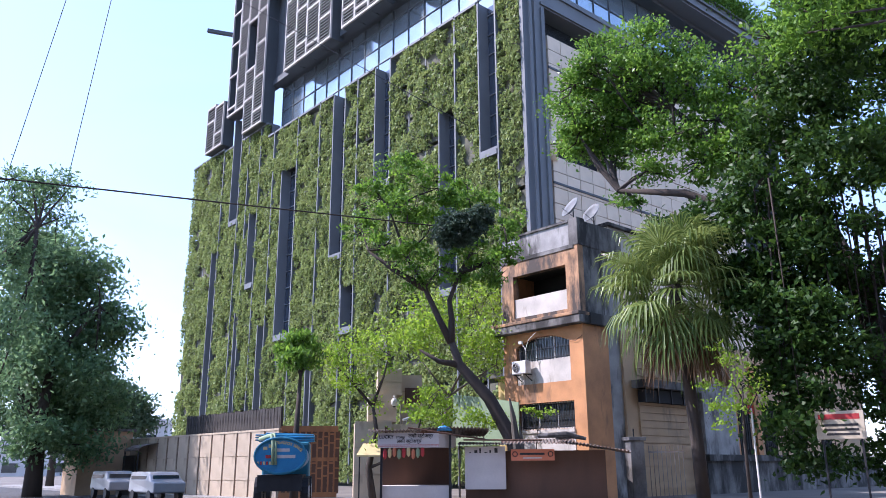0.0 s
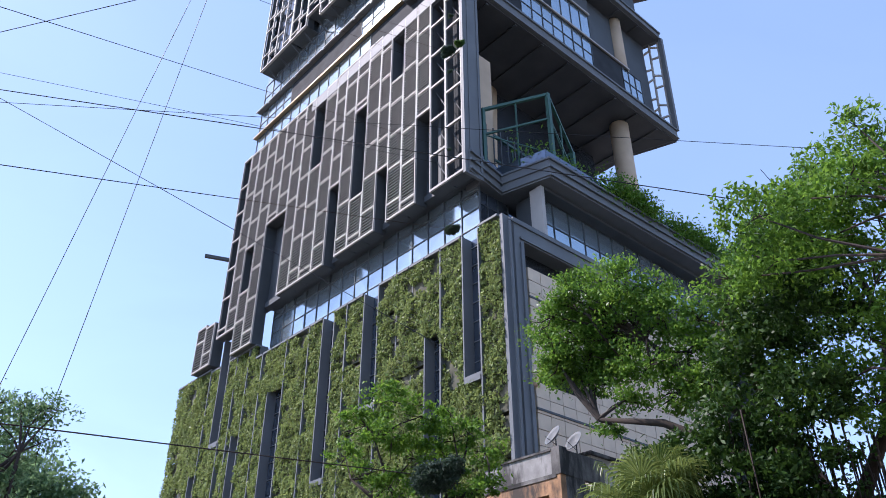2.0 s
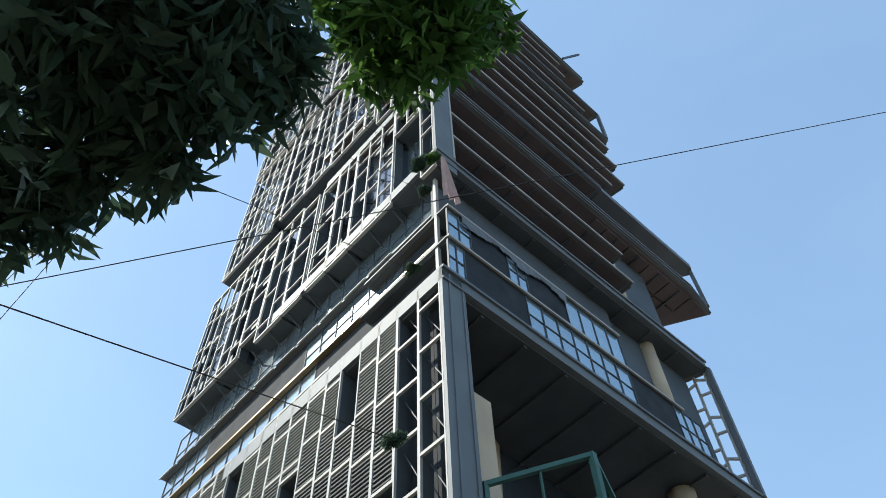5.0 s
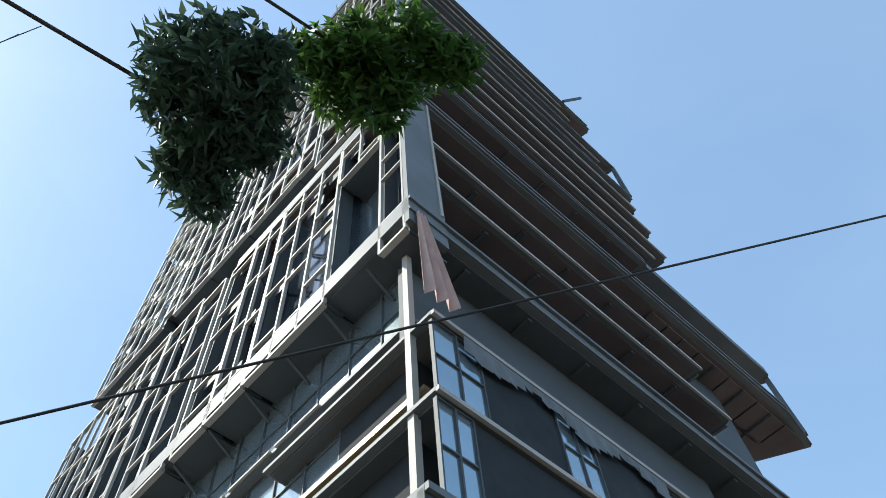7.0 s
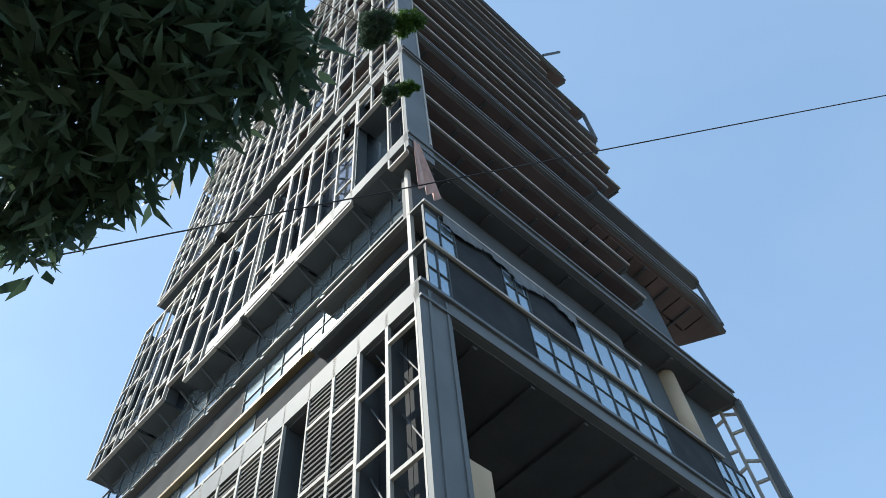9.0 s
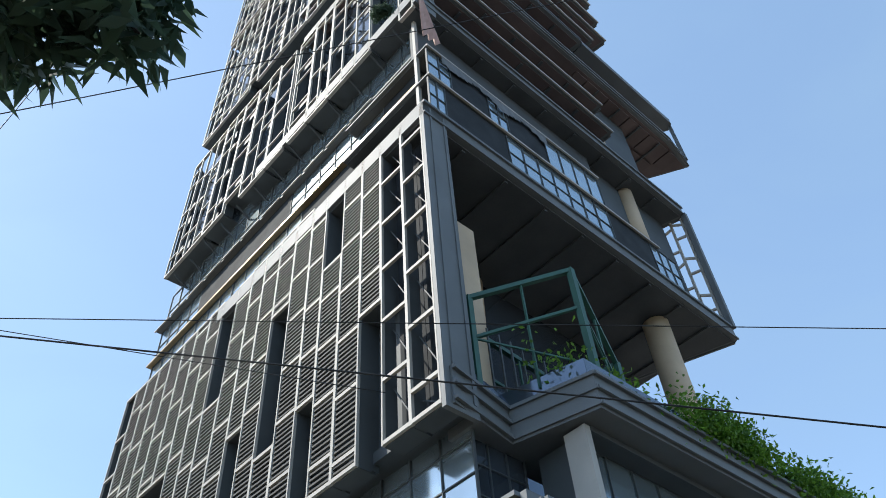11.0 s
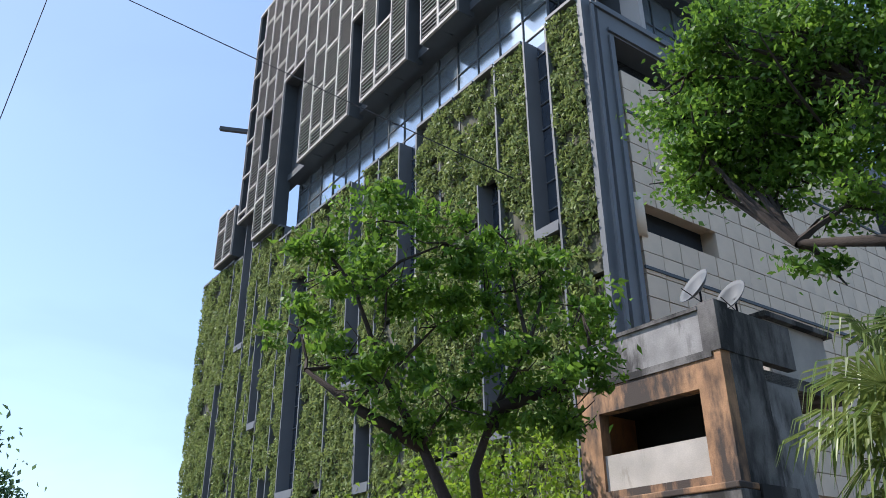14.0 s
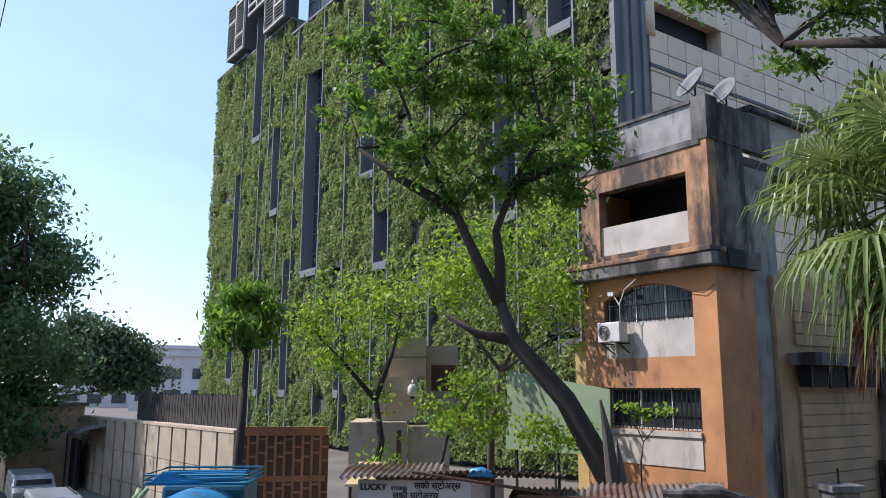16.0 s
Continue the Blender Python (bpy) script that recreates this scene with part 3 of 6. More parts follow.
for i, (y0, y1, z0, z1) in enumerate([(0.0, 1.7, 81.2, 100.6), (1.9, 5.6, 95.5, 101.0), (5.8, 12.0, 82.1, 101.6), (12.2, 15.3, 82.1, 102.4), (15.5, 18.4, 82.1, 101.3), (19.3, 22.3, 82.2, 101.6), (22.5, 26.9, 82.2, 102.6),
                                      (27.2, 30.1, 84.5, 103.3), (30.3, 34.2, 82.9, 103.5), (34.4, 42.2, 82.9, 103.3),
                                      (0.0, 3.9, 102.2, 130), (4.1, 9.2, 104.5, 133), (9.8, 11.6, 107.0, 130), (11.8, 18.1, 107.2, 134), (18.4, 23.6, 107.6, 133), (23.8, 28.9, 107.8, 135.5), (29.1, 30.9, 109.8, 134), (31.1, 42.2, 108.3, 135.6),
                                      (0.0, 7.6, 134, 168), (7.9, 13.4, 136, 166), (13.7, 22.6, 137, 170), (22.9, 30.8, 138, 170), (31.0, 42.7, 137.4, 168)]):
    lattice_box(y0, y1, z0, z1, 40 + i)
glazing(2.6, 1.7, 43.0, 102.6, 109.0, 2.2, 2.2, tower)
glazing(2.6, 1.7, 43.0, 133.0, 139.0, 2.2, 2.2, tower)

# ---- terrace side ----
part("corner_pier", Mesh().box(0.0, 2.1, -0.3, -0.02, 40.5, 65.9), GREY, tower, "broad grey corner pier")
part("corner_pier", Mesh().box(1.6, 2.1, 0.0, 0.15, 41.4, 65.9), GREY, tower)
for x in (0.55, 1.75):
    part("pier_moulding", Mesh().box(x, x + 0.16, -0.38, -0.3, 41.2, 65.4), GREY, tower)
part("corner_pier", Mesh().box(0.0, 2.4, -0.35, -0.02, 81.6, 170), GREY, tower, "broad grey upper corner pier")
part("pier_moulding", Mesh().box(2.1, 2.26, -0.43, -0.35, 84.6, 170), FRAME_W, tower)


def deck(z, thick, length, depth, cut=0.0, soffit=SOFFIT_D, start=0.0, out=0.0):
    """A terrace floor from the corner along the side: stepped grey edge, panelled underside, a cut-off far corner."""
    L = length
    o = -0.3 - out
    plan = [(start, o), (L - 0.2, o), (L, o + 0.4), (L - cut, depth), (start, depth)]
    d = part("terrace_deck", Mesh().prism(plan, z + 0.14, z + thick), GREY, tower, "projecting terrace floor with a grey metal edge")
    inner = [(start + 0.3, o + 0.35), (L - 0.6, o + 0.35), (L - 0.7 - cut * 0.95, depth - 0.2), (start + 0.3, depth - 0.2)]
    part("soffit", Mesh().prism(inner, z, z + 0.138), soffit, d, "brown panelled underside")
    for h, s, w in ((thick - 0.14, 0.1, 0.26), (0.26, 0.06, 0.2)) if thick > 0.8 else ((thick / 2, 0.04, thick * 0.7),):
        part("edge_trim", Mesh().beam((start, o - s, z + h), (L - 0.1, o - s, z + h), 0.16, w), FRAME_W if thick < 0.8 else GREY, d)
    part("end_trim", Mesh().beam((L, o + 0.4, z + thick * 0.5), (L - cut, depth, z + thick * 0.5), 0.22, thick * 0.9), GREY, d)
    rb = Mesh()
    for x in np.arange(start + 4, L - 3, 4.2):
        rb.box(x, x + 0.3, o + 0.5, depth - 0.4, z - 0.2, z - 0.003)
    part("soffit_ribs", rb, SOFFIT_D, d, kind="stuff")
    return d


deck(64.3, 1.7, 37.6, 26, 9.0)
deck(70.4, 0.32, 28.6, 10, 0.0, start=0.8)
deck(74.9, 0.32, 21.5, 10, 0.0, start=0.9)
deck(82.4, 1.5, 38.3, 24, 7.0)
deck(89.2, 0.4, 28.6, 18, 1.0, SOFFIT, start=2.3)
deck(94.6, 0.4, 28.6, 18, 1.0, SOFFIT, start=2.3)
deck(111.2, 1.0, 29.9, 20, 3.0, SOFFIT)
for z, L in ((117.0, 34.0), (122.6, 38.6), (128.8, 38.9), (134.9, 38.9)):
    deck(z, 0.6, L, 22, 3.0, SOFFIT, start=2.3)
deck(139.6, 1.2, 40.2, 22, 4.0, SOFFIT)
deck(145.6, 0.55, 36.0, 22, 3.0, SOFFIT, start=2.3)
deck(151.4, 0.9, 41.0, 22, 5.0, SOFFIT)
deck(158.0, 0.6, 34.0, 20, 2.0, SOFFIT, start=2.3)
deck(164.5, 0.6, 34.0, 20, 2.0, SOFFIT, start=2.3)
deck(169.0, 2.2, 42.0, 24, 6.0, SOFFIT)
part("roof_slab", Mesh().box(0, 36, 0.2, 43.2, 170.0, 171.2), GREY_D, tower)


def end_frame(a, b, depth, w=0.55):
    """A raking frame closing the open end of a terrace storey; a and b are its foot and head at the outer edge."""
    part("end_frame", Mesh().beam(a, b, w, 0.45), GREY, tower, "raking grey end frame")
    c, d = Vector(a) + Vector((-depth * 0.34, depth, 0)), Vector(b) + Vector((-depth * 0.3, depth, 0))
    part("end_frame", Mesh().beam(c, d, w * 0.7, 0.4), GREY, tower)


end_frame((37.4, -0.3, 65.8), (38.1, -0.3, 82.6), 7.0)
end_frame((40.0, -0.3, 140.6), (40.9, -0.3, 151.6), 6.0)
# lattice closing the tall terrace end
lat = Mesh()
E0, E1 = Vector((37.4, 0.2, 66.0)), Vector((38.1, 0.2, 82.4))
dv = Vector((-0.34, 1.0, 0.0))
pt_at = lambda j, s: E0.lerp(E1, s) + dv * (j * 1.15)
for k in range(7):
    lat.beam(pt_at(k, 0), pt_at(k, 1), 0.24)
for k in range(9):
    s = 0.06 + k * 0.11
    for j in range(6):
        if (j * 2 + k) % 3:
            ds = 0.035 * ((j + k) % 3 - 1)
            lat.beam(pt_at(j, s), pt_at(j + 1, min(1.0, s + ds)), 0.22)
part("end_lattice", lat, FRAME_W, tower, "pale lattice screen closing a terrace end")

# long terrace that ends in a projecting wedge with a coffered underside
wp = [(0.0, -0.4), (44.0, -0.6), (48.9, 0.2), (43.4, 9.6), (41.5, 8.6), (40.0, 10.4), (30, 16), (0.0, 18)]
wd = part("wedge_deck", Mesh().prism(wp, 101.2, 102.6), GREY, tower, "long terrace ending in a projecting wedge")
part("soffit", Mesh().prism([(x - 0.5 if x > 1 else x + 0.3, y + (0.4 if y < 5 else -0.4)) for x, y in wp], 101.05, 101.198), SOFFIT, wd, "red-brown panelled underside")
for (x, y), (u, v) in zip(wp[:4], wp[1:5]):
    for z in (101.5, 102.4):
        part("edge_trim", Mesh().beam((x, y - 0.08, z), (u, v - 0.08, z), 0.24), GREY, wd)
part("wedge_roof", Mesh().prism([(30, -0.3), (49.0, -0.3), (49.8, 0.4), (44.5, 9.8), (30, 14)], 111.2, 112.3), GREY, wd)
for (x, y), (u, v) in (((48.6, 0.0), (49.4, 0.2)), ((43.4, 9.4), (44.3, 9.6))):
    part("end_post", Mesh().beam((x, y, 102.4), (u, v, 111.4), 0.5), GREY, wd)
for k in range(3):
    y = 2.0 + k * 2.5
    part("end_bar", Mesh().beam((47.6 - 0.55 * (y - 0.2), y, 102.6), (48.4 - 0.55 * (y - 0.2), y, 111.2), 0.22), FRAME_W, wd)
for k in range(10):
    for q in range(3):
        x, y = 26.5 + k * 2.0, 0.2 + q * 2.9
        if x + 1.8 < 48.0 - 0.56 * (y + 2.6):
            part("soffit_panel", Mesh().box(x, x + 1.8, y, y + 2.6, 100.8, 101.04), SOFFIT, wd)
        if k % 2 and x < 42:
            part("coffer_beam", Mesh().box(x + 1.82, x + 1.98, y, y + 2.8, 100.55, 101.04), SOFFIT_D, wd)
# recessed rooms of the terrace side
part("black_panel", Mesh().box(2.6, 8.9, -0.14, 0.2, 66.1, 70.35), BLACK, tower, "black wall panel")
glazing(-0.16, 0.9, 2.5, 66.1, 70.35, 0.8, 2.1, tower, GLASS, axis='x')
glazing(-0.16, 9.0, 21.2, 66.1, 70.35, 1.75, 2.1, tower, GLASS, axis='x')
part("black_panel", Mesh().box(21.3, 27.0, -0.14, 0.2, 66.1, 70.35), BLACK, tower)
glazing(-0.16, 27.1, 31.0, 66.1, 70.35, 1.3, 2.1, tower, GLASS, axis='x')
glazing(-0.16, 1.0, 3.4, 70.8, 74.85, 1.2, 1.9, tower, GLASS, axis='x')
part("black_panel", Mesh().box(3.5, 7.4, -0.14, 0.2, 70.8, 74.85), BLACK, tower)
glazing(-0.16, 7.5, 9.6, 70.8, 74.85, 1.05, 1.9, tower, GLASS, axis='x')
part("black_panel", Mesh().box(9.7, 14.2, -0.14, 0.2, 70.8, 74.85), BLACK, tower)
glazing(-0.16, 14.3, 21.4, 70.8, 74.85, 1.8, 3.8, tower, GLASS, axis='x')
part("black_panel", Mesh().box(1.2, 24.0, 1.4, 1.8, 75.4, 82.3), SOFFIT_D, tower, "dark recessed wall")
nt = Mesh()
nrg = np.random.default_rng(5)
for k in range(26):
    x = 2.4 + k * 0.46
    dp = 0.7 + 0.35 * math.sin(k * 0.55) + 0.3 * nrg.random()
    nt.quad((x, -0.42, 74.85), (x + 0.46, -0.42, 74.85), (x + 0.46, -0.40 + 0.06 * (k % 2), 74.85 - dp), (x, -0.40 + 0.06 * ((k + 1) % 2), 74.85 - dp + 0.1))
part("safety_net", nt, NET, tower, "thin white net sagging under a ledge")
for z0, z1 in ((84.0, 89.1), (89.8, 94.5), (95.2, 101.0), (102.7, 111.1), (112.3, 116.9), (117.7, 122.5), (123.3, 128.7), (129.5, 134.8), (135.6, 139.5), (140.9, 145.5), (146.2, 151.3), (152.4, 157.9), (158.7, 164.4), (165.2, 168.9)):
    glazing(2.2, 2.5, 27.0, z0, z1, 2.7, z1 - z0, tower, GLASS_D, axis='x')
    part("recess_wall", Mesh().box(27.1, 32.0, 3.2, 3.5, z0, z1), GREY_D, tower)
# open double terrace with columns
# terrace back and side are black: the shade is in their colour
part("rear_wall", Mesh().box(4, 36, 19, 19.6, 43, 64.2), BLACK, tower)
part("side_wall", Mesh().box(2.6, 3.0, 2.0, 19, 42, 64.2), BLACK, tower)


def tapered_column(x, y, z0, z1, r0, r1):
    part("column", Mesh().tube([(x, y, z0), (x, y, z0 + (z1 - z0) * 0.6), (x, y, z1)], [r1, (r0 + r1) / 2, r0], 20), COLUMN, tower, "round beige terrace column", smooth=True)


part("column_fin", Mesh().prism([(3.2, 1.6), (5.6, 1.6), (5.6, 2.8), (3.2, 2.8)], 43.0, 58.0), COLUMN, tower, "broad beige angled column")
tapered_column(13.0, 10.0, 43, 64.2, 1.7, 1.1)
tapered_column(29.5, 3.0, 43, 64.2, 1.15, 1.15)
tapered_column(21.0, 12, 43, 64.2, 1.3, 1.3)
tapered_column(30.5, 2.0, 66, 82.3, 0.9, 0.9)
tapered_column(29.6, 2.5, 84, 101.0, 1.0, 1.0)
# green steel cage standing on the terrace, with poles and netting inside
gf = Mesh()
CAGE = [(3.0, 0.4, 49.4), (7.8, -3.4, 51.6), (13.4, -1.4, 48.8), (12.6, 1.8, 48.4), (4.4, 2.2, 49.4)]
for (x, y, h), (u, v, g) in zip(CAGE, CAGE[1:] + CAGE[:1]):
    gf.beam((x, y, h), (u, v, g), 0.28)
    gf.beam((x, y, h - 2.9), (u, v, g - 2.9), 0.18)
    gf.beam((x, y, 43.2), (x, y, h + 0.1), 0.36)
    gf.beam((x, y, h - 2.9), (u, v, 44.6), 0.1)
    gf.beam(((x + u) / 2, (y + v) / 2, 43.2), ((x + u) / 2, (y + v) / 2, (h + g) / 2), 0.12)
for k in range(9):
    x = 4.4 + 0.95 * k
    part("cage_pole", Mesh().beam((x, 1.4, 43.2), (x, 1.4, 49.2), 0.1), GREY_D, tower)
q = rng.normal(size=(900, 3)) * (2.2, 0.7, 0.6) + (9.5, -2.4, 44.4)
part("cage_greenery", quads_mesh("cage_greenery", leaves(q, 0.36, 0.18, rng, 0.5), 900, LEAF_MID), LEAF_MID, tower, "potted greenery inside the cage", kind="stuff")
part("steel_frame", gf, GREEN_METAL, tower, "green steel framework on the open terrace")
for k in range(14):
    x = 6.6 + 0.24 * k
    part("stored_sheet", Mesh().box(x, x + 0.16, -2.4 + 0.1 * (k % 3), -2.3 + 0.1 * (k % 3), 43.0, 43.9 + 0.5 * ((k * 5) % 3) / 2), AC_W, tower)

# podium, terrace side
pd = Mesh()
pd.box(0.9, 1.9, -3.3, -2.98, 0, 35.2)
pd.box(1.9, 3.0, -3.5, -2.6, 0, 35.2)
pd.box(3.0, 40, -3.5, -2.2, 33.3, 35.2)
part("podium_frame", pd, GREY, tower, "grey metal frame of the podium")
for x0, x1, z0, z1 in ((1.3, 1.5, 0, 34.6), (2.5, 2.7, 0, 33.1), (2.5, 38, 33.4, 33.6), (1.3, 38, 34.65, 34.85)):
    part("frame_moulding", Mesh().box(x0, x1, -3.64, -3.5, z0, z1), GREY, tower)
# black sheet put in for the shade behind the podium frame
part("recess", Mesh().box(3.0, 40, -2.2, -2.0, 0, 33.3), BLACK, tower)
SW = [(3.3, 28.8, 23.5, 31.3), (9.3, 28.8, 22.0, 23.5), (3.3, 28.8, 10.6, 22.0)]
sp = part("stone_wall", Mesh().box(3.5, 28.8, -3.2, -2.3, 0, 21.8), STONE, tower, "pale cream stone cladding")
part("stone_back", Mesh().box(3.5, 28.8, -3.2, -2.3, 23.7, 31.0), STONE, sp)
part("stone_back", Mesh().box(9.4, 28.8, -3.2, -2.3, 21.8, 23.7), STONE, sp)
for x0, x1, z0, z1 in SW:
    nx, nz = max(1, round((x1 - x0) / 1.45)), max(1, round((z1 - z0) / 1.1))
    slab = Mesh().box(0, (x1 - x0) / nx - 0.05, -3.42, -3.22, 0, (z1 - z0) / nz - 0.05).data("stone_panel", STONE)
    for j in range(nx):
        for k in range(nz):
            ob = new("stone_panel", slab)
            ob.parent = sp
            ob.location = (x0 + j * (x1 - x0) / nx, rng.normal() * 0.012, z0 + k * (z1 - z0) / nz)
part("slot_opening", Mesh().box(3.3, 9.3, -2.5, -2.25, 21.8, 23.7), BLACK, tower)
part("round_pier", Mesh().tube([(3.3, -3.1, 21.6), (3.3, -3.1, 23.8)], 0.55, 14), STONE, tower, smooth=True)
for z in (19.9, 28.6):
    part("stone_band", Mesh().box(3.2, 28.9, -3.5, -3.42, z, z + 0.16), GREY_D, tower)
# glazed storey and terrace parapet over the podium, terrace side
glazing(-1.9, 6.8, 38.0, 35.6, 40.4, 2.1, 2.4, tower, GLASS, axis='x')
part("glass_fin", Mesh().box(6.2, 6.6, -3.0, -1.7, 35.2, 40.6), FRAME_W, tower)
part("storey_body", Mesh().box(6.7, 38, -1.6, 0.4, 35.2, 40.6), GREY_D, tower)
part("shade_slab", Mesh().box(6.7, 38, -3.0, -1.9, 40.4, 40.75), GREY_D, tower)
line = [(0.4, -0.45), (4.9, 0.35), (6.1, -4.2), (38, -4.7)]
par = part("terrace_parapet", Mesh().prism(line + [(38, 2), (2.2, 2), (2.2, -0.016), (0.4, -0.016)], 40.74, 42.9), GREY, tower, "folded grey parapet of the lower terrace")
for (x, y), (u, v) in zip(line, line[1:]):
    for z in (41.0, 41.9, 42.75):
        part("parapet_trim", Mesh().beam((x, y - 0.12, z), (u, v - 0.12, z), 0.18, 0.2), GREY, par)
    part("glass_rail", Mesh().beam((x, y + 0.3, 43.4), (u, v + 0.3, 43.4), 0.03, 0.95), GLASS_D, par)
# shrubs on the terrace edge
for x, z, n in ((15, 43.6, 700), (17.5, 44.0, 1400), (20, 43.8, 1200), (25, 43.4, 900), (28, 43.8, 1300), (31, 43.8, 1300), (35, 43.8, 900)):
    q = rng.normal(size=(n, 3)) * (1.4, 0.5, 0.7) + (x, -4.5, z)
    part("terrace_shrub", quads_mesh("terrace_shrub", leaves(q, 0.36, 0.18, rng, 0.5), n, LEAF_MID), LEAF_MID, tower, "green shrub on the terrace edge", kind="stuff")
# hanging sheet at the corner
ds = Mesh()
for k in range(8):
    a, b = k / 8, (k + 1) / 8
    ya, yb = -0.2 + 0.25 * math.sin(k * 2.1), -0.2 + 0.25 * math.sin(k * 2.1 + 2.1)
    ds.quad((0.2 + a * 1.7, -0.5 + ya, 75.6), (0.2 + b * 1.7, -0.5 + yb, 75.6), (0.3 + b * 0.5, -0.45 + yb * 0.3, 82.6), (0.3 + a * 0.5, -0.45 + ya * 0.3, 82.6))
part("hanging_sheet", ds, CLOTH, tower, "pale pink sheet hanging at the corner")
part("corner_post", Mesh().box(0.9, 1.2, 0.9, 1.2, 66.0, 82.3), FRAME_W, tower)
# cleaning arms
part("jib_arm", Mesh().beam((-2.2, 44.6, 51.8), (0.6, 42.6, 51.3), 0.4), GREY_D, tower)
part("roof_arm", Mesh().beam((36.0, -0.6, 171.2), (40.5, -2.4, 178.0), 0.35), GREY_D, tower)

# ---- leaf masses: x, y, z, radius ----
CENTRAL = [(-1.5, 17.1, 11.1, 0.85), (-2.3, 17.4, 10.3, 0.76), (-2.9, 17.1, 9.1, 0.65), (-1.3, 16.5, 9.5, 0.79), (-0.3, 16.7, 10.4, 0.73), (-0.6, 17.6, 9.2, 0.82), (-1.3, 16.2, 7.8, 0.67), (0.3, 17.5, 9.7, 0.83), (1.3, 17.4, 10.0, 0.75), (1.9, 16.9, 9.1, 0.72), (0.8, 16.7, 8.1, 0.77), (-0.3, 16.7, 7.6, 0.69), (1.4, 16.6, 7.8, 0.69), (2.0, 16.8, 8.1, 0.55), (-2.0, 16.9, 8.5, 0.63), (-0.9, 17.0, 7.2, 0.39), (1.6, 17.4, 7.4, 0.48), (0.4, 17.3, 7.3, 0.47), (-2.6, 16.9, 10.6, 0.50), (0.7, 17.5, 10.8, 0.51)]
ROUND = [(-4.5, 17.7, 5.4, 0.41), (-4.9, 17.6, 5.1, 0.36), (-4.0, 17.6, 5.1, 0.36), (-4.4, 17.2, 4.9, 0.44), (-4.6, 17.1, 4.7, 0.31), (-4.1, 17.4, 4.7, 0.31), (-4.4, 17.4, 5.6, 0.28)]
BRIGHT_A = [(-4.1, 20.3, 5.7, 0.73), (-3.3, 21.5, 6.1, 0.77), (-3.7, 20.4, 5.0, 0.72), (-2.8, 21.2, 5.3, 0.65), (-4.3, 21.1, 4.5, 0.65), (-3.4, 20.6, 4.3, 0.63), (-2.5, 20.8, 6.3, 0.65), (-4.6, 20.4, 5.3, 0.46), (-2.4, 20.4, 5.5, 0.54), (-3.0, 20.8, 3.7, 0.45), (-3.0, 20.5, 2.2, 0.53)]
BRIGHT_B = [(-1.9, 25.6, 7.7, 1.02), (-0.8, 26.9, 8.5, 0.96), (-2.1, 25.6, 6.8, 0.90), (-0.3, 26.6, 7.2, 0.93), (1.3, 26.7, 8.5, 0.95), (1.7, 25.7, 7.1, 0.91), (1.0, 25.9, 6.2, 0.90), (2.1, 25.7, 6.5, 0.68), (-1.2, 25.3, 6.3, 0.78), (1.9, 25.9, 5.4, 0.68), (1.0, 25.7, 8.9, 0.57)]
SHRUB_A = [(-1.4, 21.1, 3.6, 0.55), (-0.9, 21.4, 4.0, 0.56), (-0.6, 21.3, 3.3, 0.55), (-1.7, 20.7, 3.1, 0.45), (-1.1, 20.8, 3.1, 0.45), (-0.3, 21.4, 3.7, 0.46)]
SHRUB_B = [(0.7, 20.1, 3.0, 0.35), (1.2, 20.3, 3.0, 0.35), (1.6, 20.1, 2.9, 0.35), (0.3, 19.8, 3.1, 0.31), (0.8, 19.9, 2.8, 0.31)]
BANYAN_A = [(4.3, 18.2, 12.9, 0.75), (5.2, 19.1, 12.8, 0.88), (4.7, 18.1, 13.7, 0.77), (6.0, 18.5, 14.9, 0.91), (6.3, 18.5, 16.5, 0.84), (6.5, 17.6, 12.8, 1.03), (7.1, 17.5, 14.8, 1.09), (8.1, 16.9, 14.0, 1.06), (7.3, 16.7, 12.2, 1.00), (8.7, 16.8, 12.7, 1.04), (9.1, 16.2, 13.7, 0.95), (8.1, 16.6, 11.1, 0.98), (6.4, 17.4, 11.1, 0.72), (9.0, 16.0, 11.3, 0.98), (5.6, 18.5, 11.9, 0.56), (6.0, 18.0, 10.4, 0.45), (6.9, 17.3, 16.2, 0.82), (8.1, 17.3, 15.6, 0.82)]
BANYAN_B = [(9.1, 14.0, 11.4, 0.92), (10.5, 14.5, 12.9, 1.09), (10.4, 13.0, 12.2, 1.02), (10.8, 13.9, 11.0, 1.03), (10.0, 14.6, 10.7, 1.03), (8.6, 14.4, 9.4, 0.95), (9.4, 14.0, 8.7, 1.02), (10.0, 13.4, 8.8, 1.02), (7.7, 14.4, 8.7, 0.84), (7.3, 15.3, 8.8, 0.71), (6.5, 15.3, 8.2, 0.62), (7.5, 14.8, 7.5, 0.83), (8.4, 14.0, 7.5, 0.97), (9.3, 13.4, 7.1, 1.04), (10.2, 14.5, 6.1, 1.10), (8.9, 14.3, 6.3, 0.98), (8.1, 14.5, 6.6, 0.82), (9.9, 14.0, 13.5, 0.72), (11.2, 13.0, 13.6, 1.08)]
